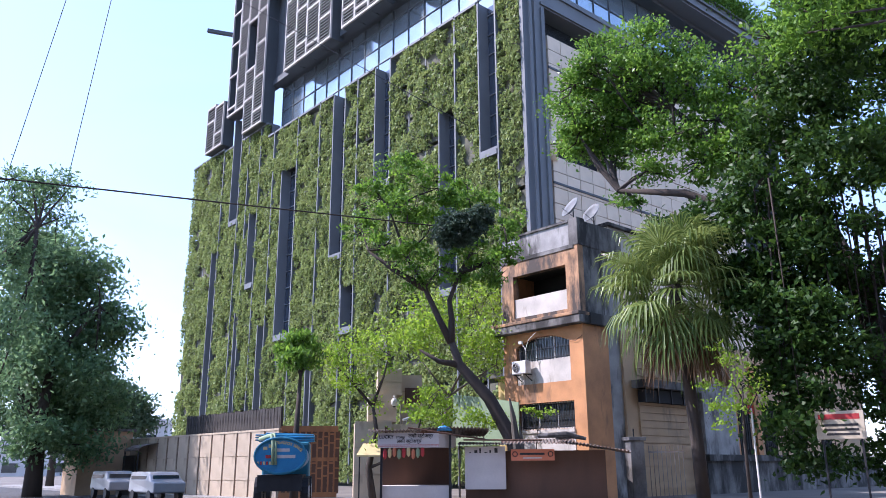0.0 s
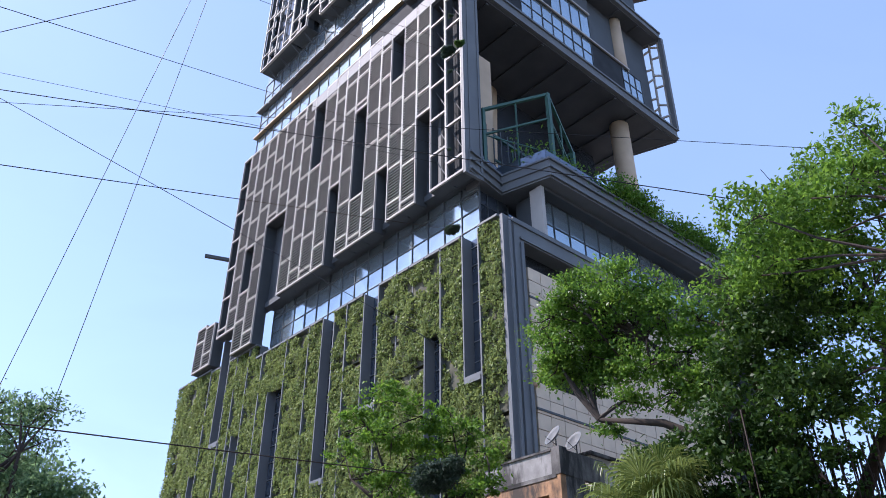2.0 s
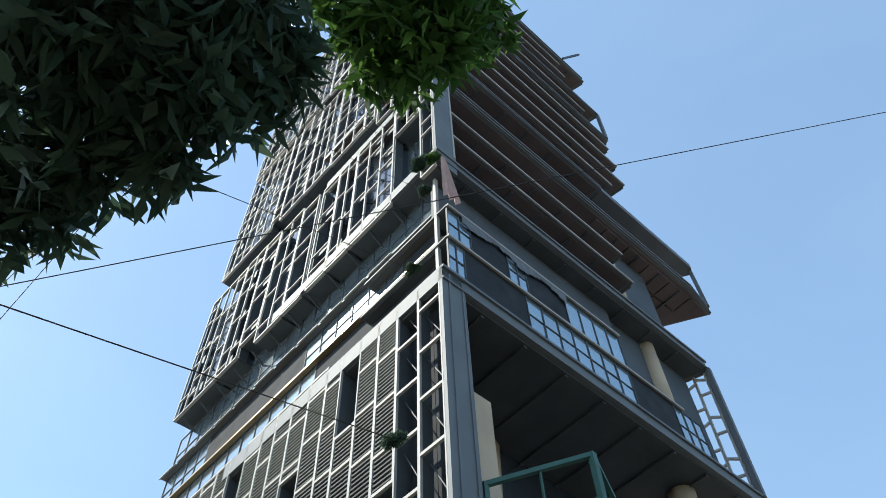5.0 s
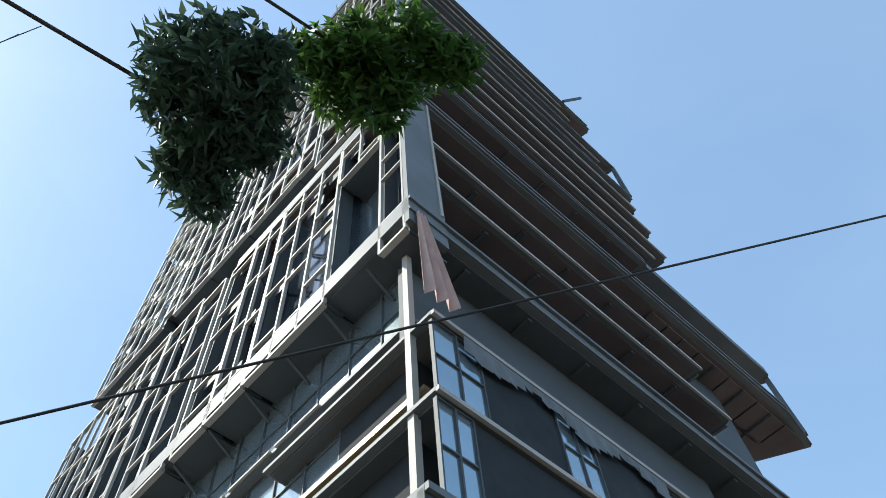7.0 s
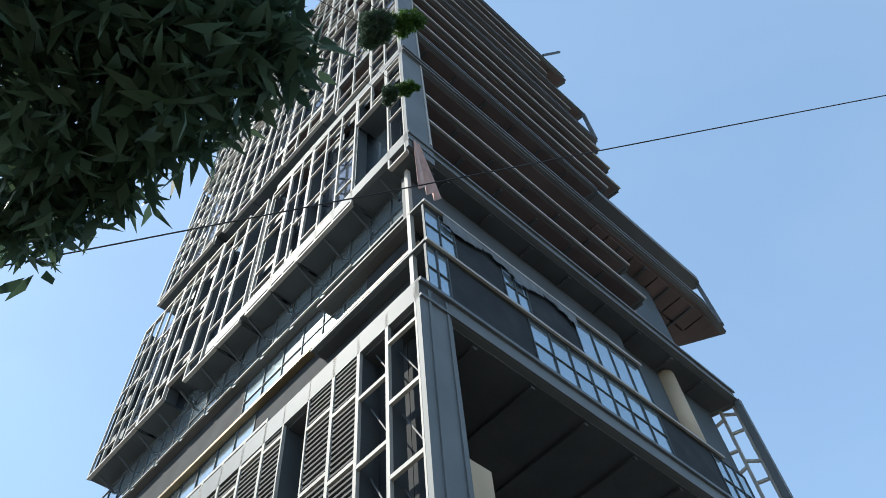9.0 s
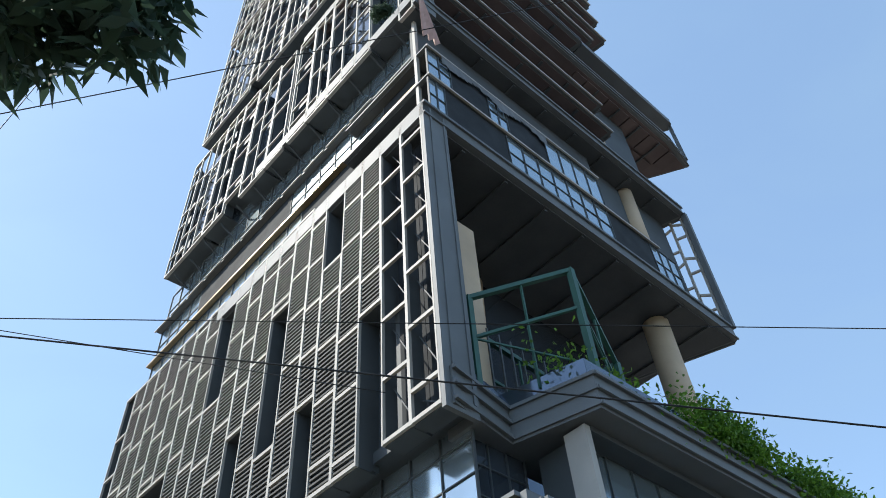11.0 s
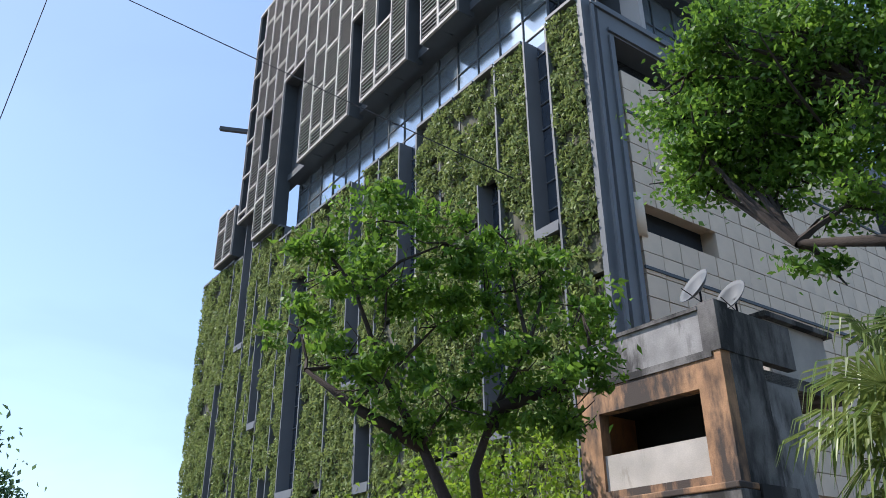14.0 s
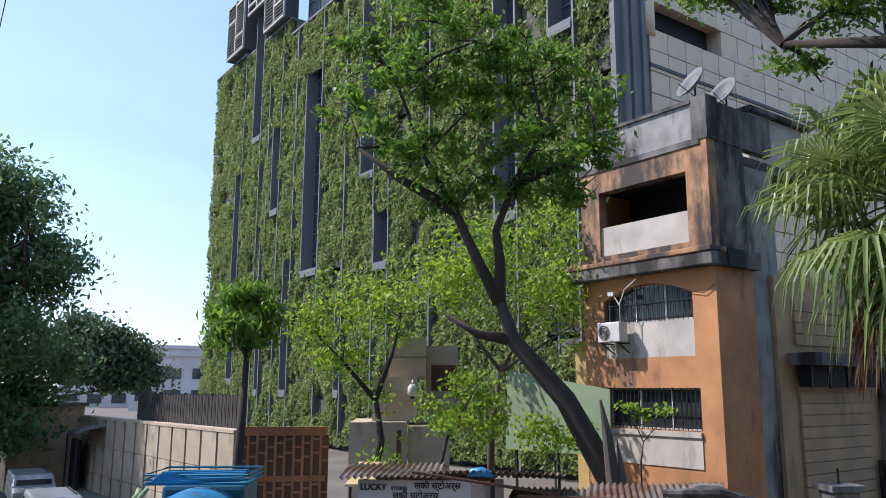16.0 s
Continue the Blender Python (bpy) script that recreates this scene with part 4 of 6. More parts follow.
BANYAN_C = [(8.7, 13.0, 4.4, 0.96), (8.9, 14.3, 5.0, 0.89), (8.7, 13.0, 3.3, 0.81), (8.7, 14.0, 3.7, 0.71), (10.5, 13.3, 7.3, 1.23), (10.3, 11.9, 9.3, 1.21), (9.5, 12.7, 4.6, 1.11), (10.7, 11.5, 11.9, 1.29), (9.8, 11.7, 13.4, 1.00), (10.8, 11.7, 14.6, 1.06), (8.3, 13.2, 6.2, 0.77), (7.9, 13.5, 5.5, 0.67), (8.8, 12.7, 5.5, 0.82), (8.5, 13.0, 2.5, 0.67), (8.6, 14.0, 2.7, 0.64)]
BANYAN_LOW = [(7.2, 13.6, 4.3, 0.40), (7.2, 12.9, 3.9, 0.41), (6.7, 13.7, 3.6, 0.37), (7.3, 12.8, 3.5, 0.38), (7.0, 13.3, 3.1, 0.42), (6.6, 13.2, 2.8, 0.33), (7.4, 13.2, 2.9, 0.37), (7.8, 13.1, 3.2, 0.34), (7.0, 13.2, 2.5, 0.28)]
BANYAN_TOP = [(12.8, 13.6, 17.5, 0.84), (12.6, 12.5, 17.6, 0.57), (11.9, 14.2, 16.3, 0.91), (10.6, 14.0, 15.8, 0.68), (10.7, 14.5, 14.6, 0.95), (11.2, 13.2, 14.0, 1.00), (12.6, 13.3, 15.0, 0.97), (9.8, 15.8, 12.6, 0.92), (10.5, 14.4, 12.5, 0.98), (12.2, 14.5, 13.1, 1.13), (9.9, 15.3, 13.9, 0.41)]
LEFT_A = [(-18.6, 31.0, 12.7, 1.46), (-17.1, 31.1, 11.9, 1.43), (-16.1, 31.8, 11.2, 1.27), (-18.6, 30.3, 10.7, 1.58), (-18.3, 33.1, 10.3, 1.84), (-15.9, 32.7, 9.4, 1.28), (-19.5, 31.1, 9.2, 1.77), (-17.4, 30.7, 7.8, 1.85), (-16.4, 32.6, 7.9, 1.44), (-14.9, 32.0, 8.7, 0.87), (-18.2, 28.9, 6.6, 1.78), (-18.5, 32.7, 5.9, 2.11), (-15.4, 30.7, 5.7, 1.49), (-19.9, 32.3, 4.8, 1.97), (-17.5, 33.0, 4.1, 1.93), (-15.8, 33.3, 4.7, 1.43), (-17.3, 29.8, 2.9, 1.48), (-15.8, 31.4, 2.5, 1.36), (-19.8, 31.1, 13.0, 1.16)]
LEFT_B = [(-15.4, 22.2, 13.4, 0.89), (-14.5, 22.5, 13.3, 0.88), (-14.0, 22.9, 13.3, 0.55), (-15.7, 21.7, 12.3, 0.99), (-15.4, 23.2, 12.7, 0.90), (-15.4, 22.5, 11.1, 0.99), (-14.5, 23.1, 11.9, 0.70), (-15.4, 21.7, 9.5, 1.07), (-16.7, 21.8, 11.3, 1.25), (-15.6, 20.6, 8.7, 1.38), (-15.6, 21.2, 13.1, 0.69), (-15.1, 23.0, 10.0, 0.74), (-14.7, 20.8, 6.7, 1.34), (-16.3, 23.3, 4.4, 1.48)]
LEFT_C = [(-25.1, 54.6, 9.4, 1.56), (-23.2, 54.8, 8.6, 1.54), (-21.5, 55.6, 7.8, 1.44), (-23.7, 54.6, 6.8, 1.80), (-21.6, 57.5, 6.6, 1.38), (-25.7, 54.7, 7.6, 1.57), (-22.4, 56.3, 6.0, 1.57), (-20.0, 56.2, 5.8, 0.93), (-27.1, 54.2, 8.4, 1.57)]
BANYAN_E = [(4.1, 19.4, 14.8, 0.63), (4.2, 18.2, 14.8, 0.60), (4.6, 17.9, 15.2, 0.61), (5.0, 18.1, 16.2, 0.56), (5.0, 17.8, 15.4, 0.67), (4.8, 19.0, 15.0, 0.64), (4.1, 18.6, 14.0, 0.60), (5.3, 18.9, 15.2, 0.70), (5.4, 19.0, 14.4, 0.57), (5.9, 18.4, 15.3, 0.57), (5.7, 18.1, 14.2, 0.60), (6.1, 17.7, 14.8, 0.57), (6.1, 17.8, 14.0, 0.66), (6.4, 17.3, 14.1, 0.61), (4.2, 18.6, 13.3, 0.62), (5.0, 18.6, 13.2, 0.56), (6.1, 19.1, 13.8, 0.58), (6.6, 18.9, 13.8, 0.59), (7.0, 18.4, 14.0, 0.62), (4.5, 19.8, 13.2, 0.70), (4.7, 19.0, 12.8, 0.64), (5.4, 18.6, 12.6, 0.62), (6.1, 18.4, 12.6, 0.66), (6.4, 18.0, 12.8, 0.62), (6.1, 17.0, 14.8, 0.62), (7.2, 17.8, 15.2, 0.67)]

# ---- orange apartment house ----
house = thing("apartment_building", pose(5.33, 24.43, 0, 0, 0, 42), "weathered orange apartment block with barred windows and stained ledges", "building")
# its own frame: x runs back along the side wall, y runs along the street front (0 at the near corner)


def wall_with(openings, y0, y1, z0, z1, x0, x1):
    """Front wall pieces round openings given as (y0, y1, z0, z1), from low to high."""
    m = Mesh()
    z = z0
    for a, b, c, d in openings:
        m.box(x0, x1, y0, y1, z, c)
        m.box(x0, x1, y0, a, c, d)
        m.box(x0, x1, b, y1, c, d)
        z = d
    m.box(x0, x1, y0, y1, z, z1)
    return m


for k, (z0, z1) in enumerate(((0, 4.4), (4.4, 7.2))):
    part("front_wall", wall_with([((-0.1, 3.15, 2.85, 4.0), (0.0, 3.15, 4.85, 6.95))[k]], -0.75, 3.95, z0, z1, 0.0, 0.35), ORANGE, house)
part("upper_front_wall", wall_with([(0.0, 3.2, 7.95, 9.95)], -0.72, 3.95, 7.7, 10.75, -0.02, 0.35), ORANGE_OLD, house)
part("side_wall", Mesh().box(0.352, 1.75, -0.748, -0.4, 0, 7.2), ORANGE, house)
part("upper_side_wall", Mesh().box(0.352, 1.7, -0.72, -0.4, 7.7, 10.75), CONC_OLD, house)
part("grey_side_wall", Mesh().box(1.75, 3.3, -0.6, -0.3, 0, 10.6), PARAPET, house, "bare grey side wall")
part("far_wall", Mesh().box(0.352, 6, 3.6, 3.948, 0, 10.7), ORANGE, house)
part("roof", Mesh().box(0.3, 6, -0.6, 3.8, 10.3, 10.6), CONC_OLD, house)
pz = Mesh()
pz.box(0.0, 0.3, -0.3, 3.95, 10.78, 11.85)
part("roof_parapet", pz, PARAPET, house, "streaked grey roof parapet")
part("parapet_post", Mesh().box(-0.05, 0.5, -0.78, -0.28, 10.75, 12.0), CONC_OLD, house)
part("side_parapet", Mesh().box(0.5, 3.2, -0.74, -0.5, 10.75, 11.9), CONC_OLD, house)
part("parapet_cap", Mesh().box(-0.07, 0.37, -0.28, 4.0, 11.85, 11.95), CONC_OLD, house)
part("ledge", Mesh().box(-0.42, 0.3, -0.95, 4.3, 7.2, 7.55), CONC_OLD, house, "mossy black concrete ledge", bevel=0.03)
part("ledge_top", Mesh().box(-0.46, 0.3, -0.95, 4.32, 7.55, 7.7), ORANGE_OLD, house, bevel=0.03)
part("side_ledge", Mesh().box(0.302, 1.8, -1.0, -0.4, 7.2, 7.68), CONC_OLD, house)
part("band", Mesh().box(-0.06, 0.0, -0.5, 3.95, 10.62, 10.8), CONC_OLD, house)
# room surfaces coloured near black in place of indoor shade
part("room_back", Mesh().box(1.9, 2.0, -0.38, 3.6, 0.2, 10.2), SHADE_IN, house)
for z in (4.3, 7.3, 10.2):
    part("room_floor", Mesh().box(0.36, 1.9, -0.38, 3.6, z - 0.1, z), SHADE_IN, house)
part("balcony_wall", Mesh().box(0.06, 0.2, 0.0, 3.2, 7.95, 8.85), WHITE_OLD, house, "stained white balcony wall")
part("window_apron", Mesh().box(0.02, 0.16, 0.0, 3.15, 4.85, 5.85), WHITE_OLD, house, "white apron wall under a window")
part("window_sill", Mesh().box(-0.08, 0.14, -0.1, 3.15, 2.7, 2.84), WHITE_OLD, house)
part("plinth", Mesh().box(-0.03, 0.0, -0.1, 3.3, 1.9, 2.7), WHITE_OLD, house)
# shallow arch over the middle window
am = Mesh()
for k in range(12):
    a, b = k / 12, (k + 1) / 12
    za, zb = 6.35 + 0.6 * math.sin(math.pi * (0.12 + 0.76 * a)), 6.35 + 0.6 * math.sin(math.pi * (0.12 + 0.76 * b))
    y0, y1 = 3.15 * a, 3.15 * b
    i = len(am.v)
    am.v += [(x, y, z) for x in (0.0, 0.3) for y, z in ((y0, za), (y1, zb), (y1, 6.952), (y0, 6.952))]
    am.f += [tuple(i + q for q in f) for f in ((0, 3, 2, 1), (4, 5, 6, 7), (0, 1, 5, 4), (2, 3, 7, 6))]
part("arch", am, ORANGE, house)


def barred_window(y0, y1, z0, z1, n, parent):
    fr = Mesh()
    for y in (y0, (y0 * 2 + y1) / 3, (y0 + 2 * y1) / 3, y1):
        fr.box(0.22, 0.28, y - 0.03, y + 0.03, z0, z1)
    fr.box(0.22, 0.28, y0, y1, z1 - 0.05, z1)
    fr.box(0.22, 0.28, y0, y1, z0, z0 + 0.05)
    w = part("window", fr, AC_W, parent, "barred window with dark panes")
    for k in range(3):
        a = y0 + (y1 - y0) * k / 3
        part("pane", Mesh().box(0.245, 0.255, a + 0.03, a + (y1 - y0) / 3 - 0.03, z0 + 0.05, z1 - 0.05), PANE, w)
    for k in range(n):
        y = y0 + (y1 - y0) * (k + 0.5) / n
        part("bar", Mesh().box(0.08, 0.1, y - 0.01, y + 0.01, z0, z1), IRON, w)
    for z in (z0 + 0.1, (z0 + z1) / 2):
        part("bar", Mesh().box(0.075, 0.105, y0, y1, z, z + 0.03), IRON, w)


barred_window(0.0, 3.15, 5.86, 6.93, 20, house)
barred_window(-0.1, 3.15, 2.86, 4.0, 22, house)
part("loose_wire", Mesh().tube([(-0.05, -0.75, 6.7), (-0.06, -0.4, 6.5), (-0.06, 0.1, 6.6)], 0.012, 5), WIRE, house)

ac = thing("air_conditioner", house.matrix_world @ pose(-0.35, 2.55, 5.3), "off-white air conditioner unit on a wall bracket", "air conditioner")
part("body", Mesh().box(-0.18, 0.18, -0.42, 0.42, 0, 0.58), AC_W, ac, bevel=0.03)
fan = Mesh().tube([(-0.19, 0.16, 0.29), (-0.2, 0.16, 0.29)], 0.21, 20)
part("fan_grille", fan, IRON, ac, "round dark fan grille")
for k in range(4):
    part("grille_ring", Mesh().tube([(-0.21, 0.16 + (0.05 + 0.05 * k) * math.cos(w * math.pi / 8), 0.29 + (0.05 + 0.05 * k) * math.sin(w * math.pi / 8)) for w in range(17)], 0.006, 4), AC_W, ac)
for y in (-0.3, 0.3):
    part("bracket", Mesh().beam((-0.2, y, -0.03), (0.36, y, -0.03), 0.04).beam((-0.1, y, -0.03), (0.36, y, -0.3), 0.03), IRON, ac)
lamp = thing("wall_lamp", house.matrix_world @ pose(-0.4, 2.2, 5.85), "thin curved lamp arm with a small head", "lamp")
part("arm", Mesh().tube([(0, 0, 0), (0, 0, 0.55), (0, -0.2, 0.95), (0, -0.62, 1.2)], 0.018, 6), AC_W, lamp, smooth=True)
part("arm", Mesh().tube([(0, 0, 0.5), (0, 0.25, 0.85)], 0.018, 6), AC_W, lamp)
part("head", Mesh().box(-0.05, 0.05, 0.2, 0.4, 0.8, 0.92), AC_W, lamp)


def dish(p, turn):
    d = thing("satellite_dish", pose(*p, 0, 0, turn), "grey satellite dish on the roof", "satellite dish", "rooftop dishes")
    m = Mesh()
    n, rings = 20, 5
    for k in range(rings + 1):
        r = 0.45 * k / rings
        for q in range(n):
            w = 2 * math.pi * q / n
            m.v.append((r * math.cos(w), r * r * 0.9 - 0.1 - 0.75 * r * math.sin(w), 2.5 + r * math.sin(w) * 1.1 + r * r * 0.5))
    for k in range(rings):
        for q in range(n):
            e = (q + 1) % n
            m.f.append((k * n + q, k * n + e, (k + 1) * n + e, (k + 1) * n + q))
    ob = part("reflector", m, GREY, d, smooth=True)
    mod = ob.modifiers.new("thick", 'SOLIDIFY')
    mod.thickness = 0.02
    part("mast", Mesh().tube([(0, -0.12, 0), (0, -0.12, 2.5)], 0.03, 8), IRON, d)
    part("feed_arm", Mesh().tube([(0, -0.1, 2.15), (0, 0.5, 2.45)], 0.015, 6), IRON, d)
    return d


dish((5.9, 25.6, 10.45), 118)
dish((7.0, 26.3, 10.4), 128)
shed = thing("roof_shed", pose(6.9, 27.2, 10.6, 0, 0, 42), "small stained roof shed behind the dishes", "shed")
part("wall", Mesh().box(0, 3, -1.2, 1.4, 0, 1.7), WHITE_OLD, shed)
part("slab", Mesh().box(-0.2, 3.2, -1.4, 1.6, 1.7, 1.85), CONC_OLD, shed)

# ---- beige house with shuttered bay, beside the orange one ----
bay = thing("beige_house", pose(7.5, 26.47, 0, 0, 0, 42), "beige house front with horizontal cladding and a dark canopy", "building")
part("wall", Mesh().box(-0.3, 26, -0.5, 3.0, 0, 7.2), BEIGE, bay)
part("grey_wall", Mesh().box(5.4, 8.5, -0.9, -0.5, 0, 5.2), PARAPET, bay)
for k in range(19):
    z = 0.3 + k * 0.33
    if not 4.0 < z < 5.0:
        part("cladding_board", Mesh().box(0.6, 4.6, -0.58, -0.505, z, z + 0.3), BEIGE, bay)
part("canopy", Mesh().box(0.2, 5.0, -1.3, -0.5, 4.65, 5.0), CONC_OLD, bay, "mossy concrete canopy")
part("vent_window", Mesh().box(0.5, 4.7, -0.95, -0.6, 4.05, 4.6), SHADE_IN, bay)
for k in range(5):
    part("vent_bar", Mesh().box(0.5 + k * 1.03, 0.56 + k * 1.03, -1.0, -0.95, 4.0, 4.65), IRON, bay)
for x in (9.2, 12.0, 15.5, 19.0):
    w = part("tall_window", Mesh().box(x, x + 1.3, -0.56, -0.505, 1.6, 4.4), SHADE_IN, bay, "tall dark window")
    for k in range(6):
        part("window_bar", Mesh().box(x + 0.1 + k * 0.22, x + 0.13 + k * 0.22, -0.6, -0.57, 1.6, 4.4), IRON, w)
part("base_ledge", Mesh().box(5.0, 26, -1.25, -0.5, 1.5, 1.8), CONC_OLD, bay)
part("base_wall", Mesh().box(5.0, 26, -1.1, -0.5, 0, 1.5), CONC_OLD, bay)
part("pilaster", Mesh().box(8.6, 9.0, -0.7, -0.5, 1.8, 6.5), ORANGE, bay)
part("pilaster", Mesh().box(10.9, 11.4, -0.7, -0.5, 1.8, 6.5), ORANGE, bay)

# ---- boundary wall, gate and stone gatehouse ----
WD = Vector((-6.31 + 10.97, 23.16 - 27.92, 0)).normalized()
wall_az = math.degrees(math.atan2(-WD.y, -WD.x))
bw = thing("boundary_wall", pose(-6.35, 23.2, 0, 0, 0, wall_az), "sandstone-clad boundary wall with narrow brown joints", "wall", kind="structure")
part("wall_body", Mesh().box(0, 22, -0.3, 0.0, 0, 2.75), SAND, bw)
slabm = Mesh().box(0.02, 1.0, 0.004, 0.06, 0, 0.98).data("stone_slab", SAND)
for k in range(20):
    for j in range(3):
        ob = new("stone_slab", slabm)
        ob.parent = bw
        ob.location = (k * 1.12, 0, -0.2 + j * 1.0)
    part("joint_strip", Mesh().box(k * 1.12 + 1.02, k * 1.12 + 1.1, 0.0, 0.03, 0, 2.75), WOOD_D, bw)
part("coping", Mesh().box(0, 22, -0.36, 0.08, 2.78, 2.86), SAND, bw)
scr = thing("fence_screen", pose(-6.5, 23.9, 2.6, 0, 0, wall_az), "tall dark slatted screen above the boundary wall", "fence")
slat = Mesh().box(0, 0.055, -0.02, 0.02, 0, 1.15).data("slat", FENCE)
for k in range(130):
    ob = new("slat", slat)
    ob.parent = scr
    ob.location = (k * 0.065, 0.01 * math.sin(k * 1.7), 0.02 * math.sin(k * 0.37) + 0.03 * math.sin(k * 2.3))
part("rail", Mesh().box(0, 8.5, -0.06, -0.02, 0.3, 0.36), IRON, scr)
part("rail", Mesh().box(0, 8.5, -0.06, -0.02, 0.95, 1.0), IRON, scr)
for k in range(5):
    part("post", Mesh().box(k * 2.1, k * 2.1 + 0.07, -0.1, -0.02, -0.6, 1.2), IRON, scr)

gd = Vector((2.2, 0.49, 0)).normalized()
gaz = math.degrees(math.atan2(0.49, 2.2))
gate = thing("wooden_gate", pose(-6.31, 23.16, 0, 0, 0, gaz), "varnished brown wooden gate of slats and rails", "gate")
part("top_rail", Mesh().box(0, 2.3, -0.06, 0.06, 2.72, 2.95), WOOD, gate)
part("mid_rail", Mesh().box(0, 2.3, -0.05, 0.05, 1.55, 1.7), WOOD, gate)
part("low_rail", Mesh().box(0, 2.3, -0.05, 0.05, 0.15, 0.35), WOOD, gate)
for k in range(10):
    part("slat", Mesh().box(0.02 + k * 0.235, 0.09 + k * 0.235, -0.045, 0.045, 0.3, 2.74), WOOD, gate)
    part("panel_board", Mesh().box(0.09 + k * 0.235, 0.255 + k * 0.235, -0.012, 0.012, 0.3, 2.74), WOOD_D, gate)
    for z in (0.85, 1.25, 2.05, 2.4):
        part("cross_slat", Mesh().box(0.09 + k * 0.235, 0.255 + k * 0.235, -0.035, 0.0, z + 0.1 * (k % 3), z + 0.06 + 0.1 * (k % 3)), WOOD, gate)

gh = thing("gatehouse", pose(-4.05, 23.55, 0, 0, 0, 8), "sandstone gatehouse blocks stepping back in tiers", "building")


def stone_block(x0, x1, y0, y1, z0, z1, nx, nz):
    b = part("block", Mesh().box(x0 + 0.03, x1 - 0.03, y0 + 0.05, y1, z0, z1), SAND, gh)
    pm = Mesh().box(0.01, (x1 - x0) / nx - 0.012, -0.04, 0.05, 0.01, (z1 - z0) / nz - 0.012).data("stone_slab", SAND)
    for i in range(nx):
        for k in range(nz):
            ob = new("stone_slab", pm)
            ob.parent = b
            ob.location = (x0 + i * (x1 - x0) / nx, y0, z0 + k * (z1 - z0) / nz)


stone_block(0.0, 1.5, -0.6, 2.0, 0.0, 3.1, 1, 3)
stone_block(0.55, 1.75, 0.1, 2.0, 3.1, 4.25, 1, 1)
stone_block(0.95, 2.0, 0.5, 2.0, 4.25, 5.35, 1, 2)
stone_block(1.5, 2.6, -0.4, 2.0, 0.0, 3.0, 1, 3)
stone_block(2.0, 2.9, 0.9, 2.0, 3.0, 5.15, 1, 3)
part("dark_doorway", Mesh().box(2.15, 2.85, 0.84, 0.86, 3.9, 4.6), WOOD_D, gh)
part("slot", Mesh().box(1.22, 1.34, -0.66, -0.6, 0.4, 2.9), WOOD_D, gh)
cc = thing("dome_camera", gh.matrix_world @ pose(1.62, -0.1, 3.75), "white dome security camera on a curved arm", "security camera")
part("arm", Mesh().tube([(0, 0.25, 0.35), (0, 0.05, 0.42), (0, -0.06, 0.3)], 0.025, 6), AC_W, cc, smooth=True)
part("dome", Mesh().tube([(0, -0.06, 0.32), (0, -0.06, 0.22), (0, -0.06, 0.06), (0, -0.06, 0.0)], [0.06, 0.13, 0.13, 0.08], 14), AC_W, cc, smooth=True)
part("lens", Mesh().tube([(0, -0.06, 0.0), (0, -0.06, -0.06)], [0.08, 0.04], 12), IRON, cc, smooth=True)
c2 = thing("bullet_camera", gh.matrix_world @ pose(2.1, -0.55, 3.15), "small white bullet security camera", "security camera")
part("body", Mesh().tube([(-0.15, -0.1, 0.0), (0.15, 0.0, 0.1)], 0.05, 10), AC_W, c2)
part("foot", Mesh().beam((0.0, 0.0, -0.15), (0.0, 0.0, 0.05), 0.03), AC_W, c2)
aw = thing("low_awning", pose(-3.7, 21.2, 0, 0, 0, 10), "small cream sloping awning on posts", "awning")
am = Mesh()
am.v += [(0, 0, 1.75), (1.1, 0, 1.75), (0.95, 0.7, 2.2), (0.3, 0.7, 2.2), (0, 0, 1.69), (1.1, 0, 1.69)]
am.f += [(0, 1, 2, 3), (4, 5, 1, 0), (0, 3, 4), (1, 5, 2)]
part("cloth", am, YELLOW, aw)
for x in (0.1, 1.0):
    part("post", Mesh().box(x, x + 0.05, 0.05, 0.1, 0, 1.74), IRON, aw)
gs = thing("green_sheet", pose(-0.2, 27.0, 3.2, 0, 0, -38), "pale green sloping sheet screen behind the stalls", "screen")
gm = Mesh()
gm.v += [(0, 0, -1.0), (3.6, 0, -1.0), (3.6, 0.02, 0.75), (0.1, 0.02, 1.3), (0, 0.06, -1.0), (3.6, 0.06, -1.0), (3.6, 0.08, 0.75), (0.1, 0.08, 1.3)]
gm.f += [(0, 1, 2, 3), (7, 6, 5, 4), (3, 2, 6, 7), (1, 5, 6, 2), (0, 3, 7, 4), (0, 4, 5, 1)]
part("sheet", gm, PALE_GREEN, gs)
for x in (0.3, 1.8, 3.4):
    part("post", Mesh().box(x, x + 0.06, 0.08, 0.14, -3.2, 0.6), IRON, gs)
hut = thing("yellow_hut", pose(2.0, 29.5, 0, 0, 0, -35), "small yellow hut with a thin roof", "hut")
part("wall", Mesh().box(0, 2.4, 0, 2, 0, 5.4), CREAM_Y, hut)
part("opening", Mesh().box(0.9, 1.1, -0.02, 0, 4.6, 5.3), SHADE_IN, hut)
part("roof", Mesh().box(-0.2, 2.6, -0.25, 2.2, 5.42, 5.5), TIN, hut)


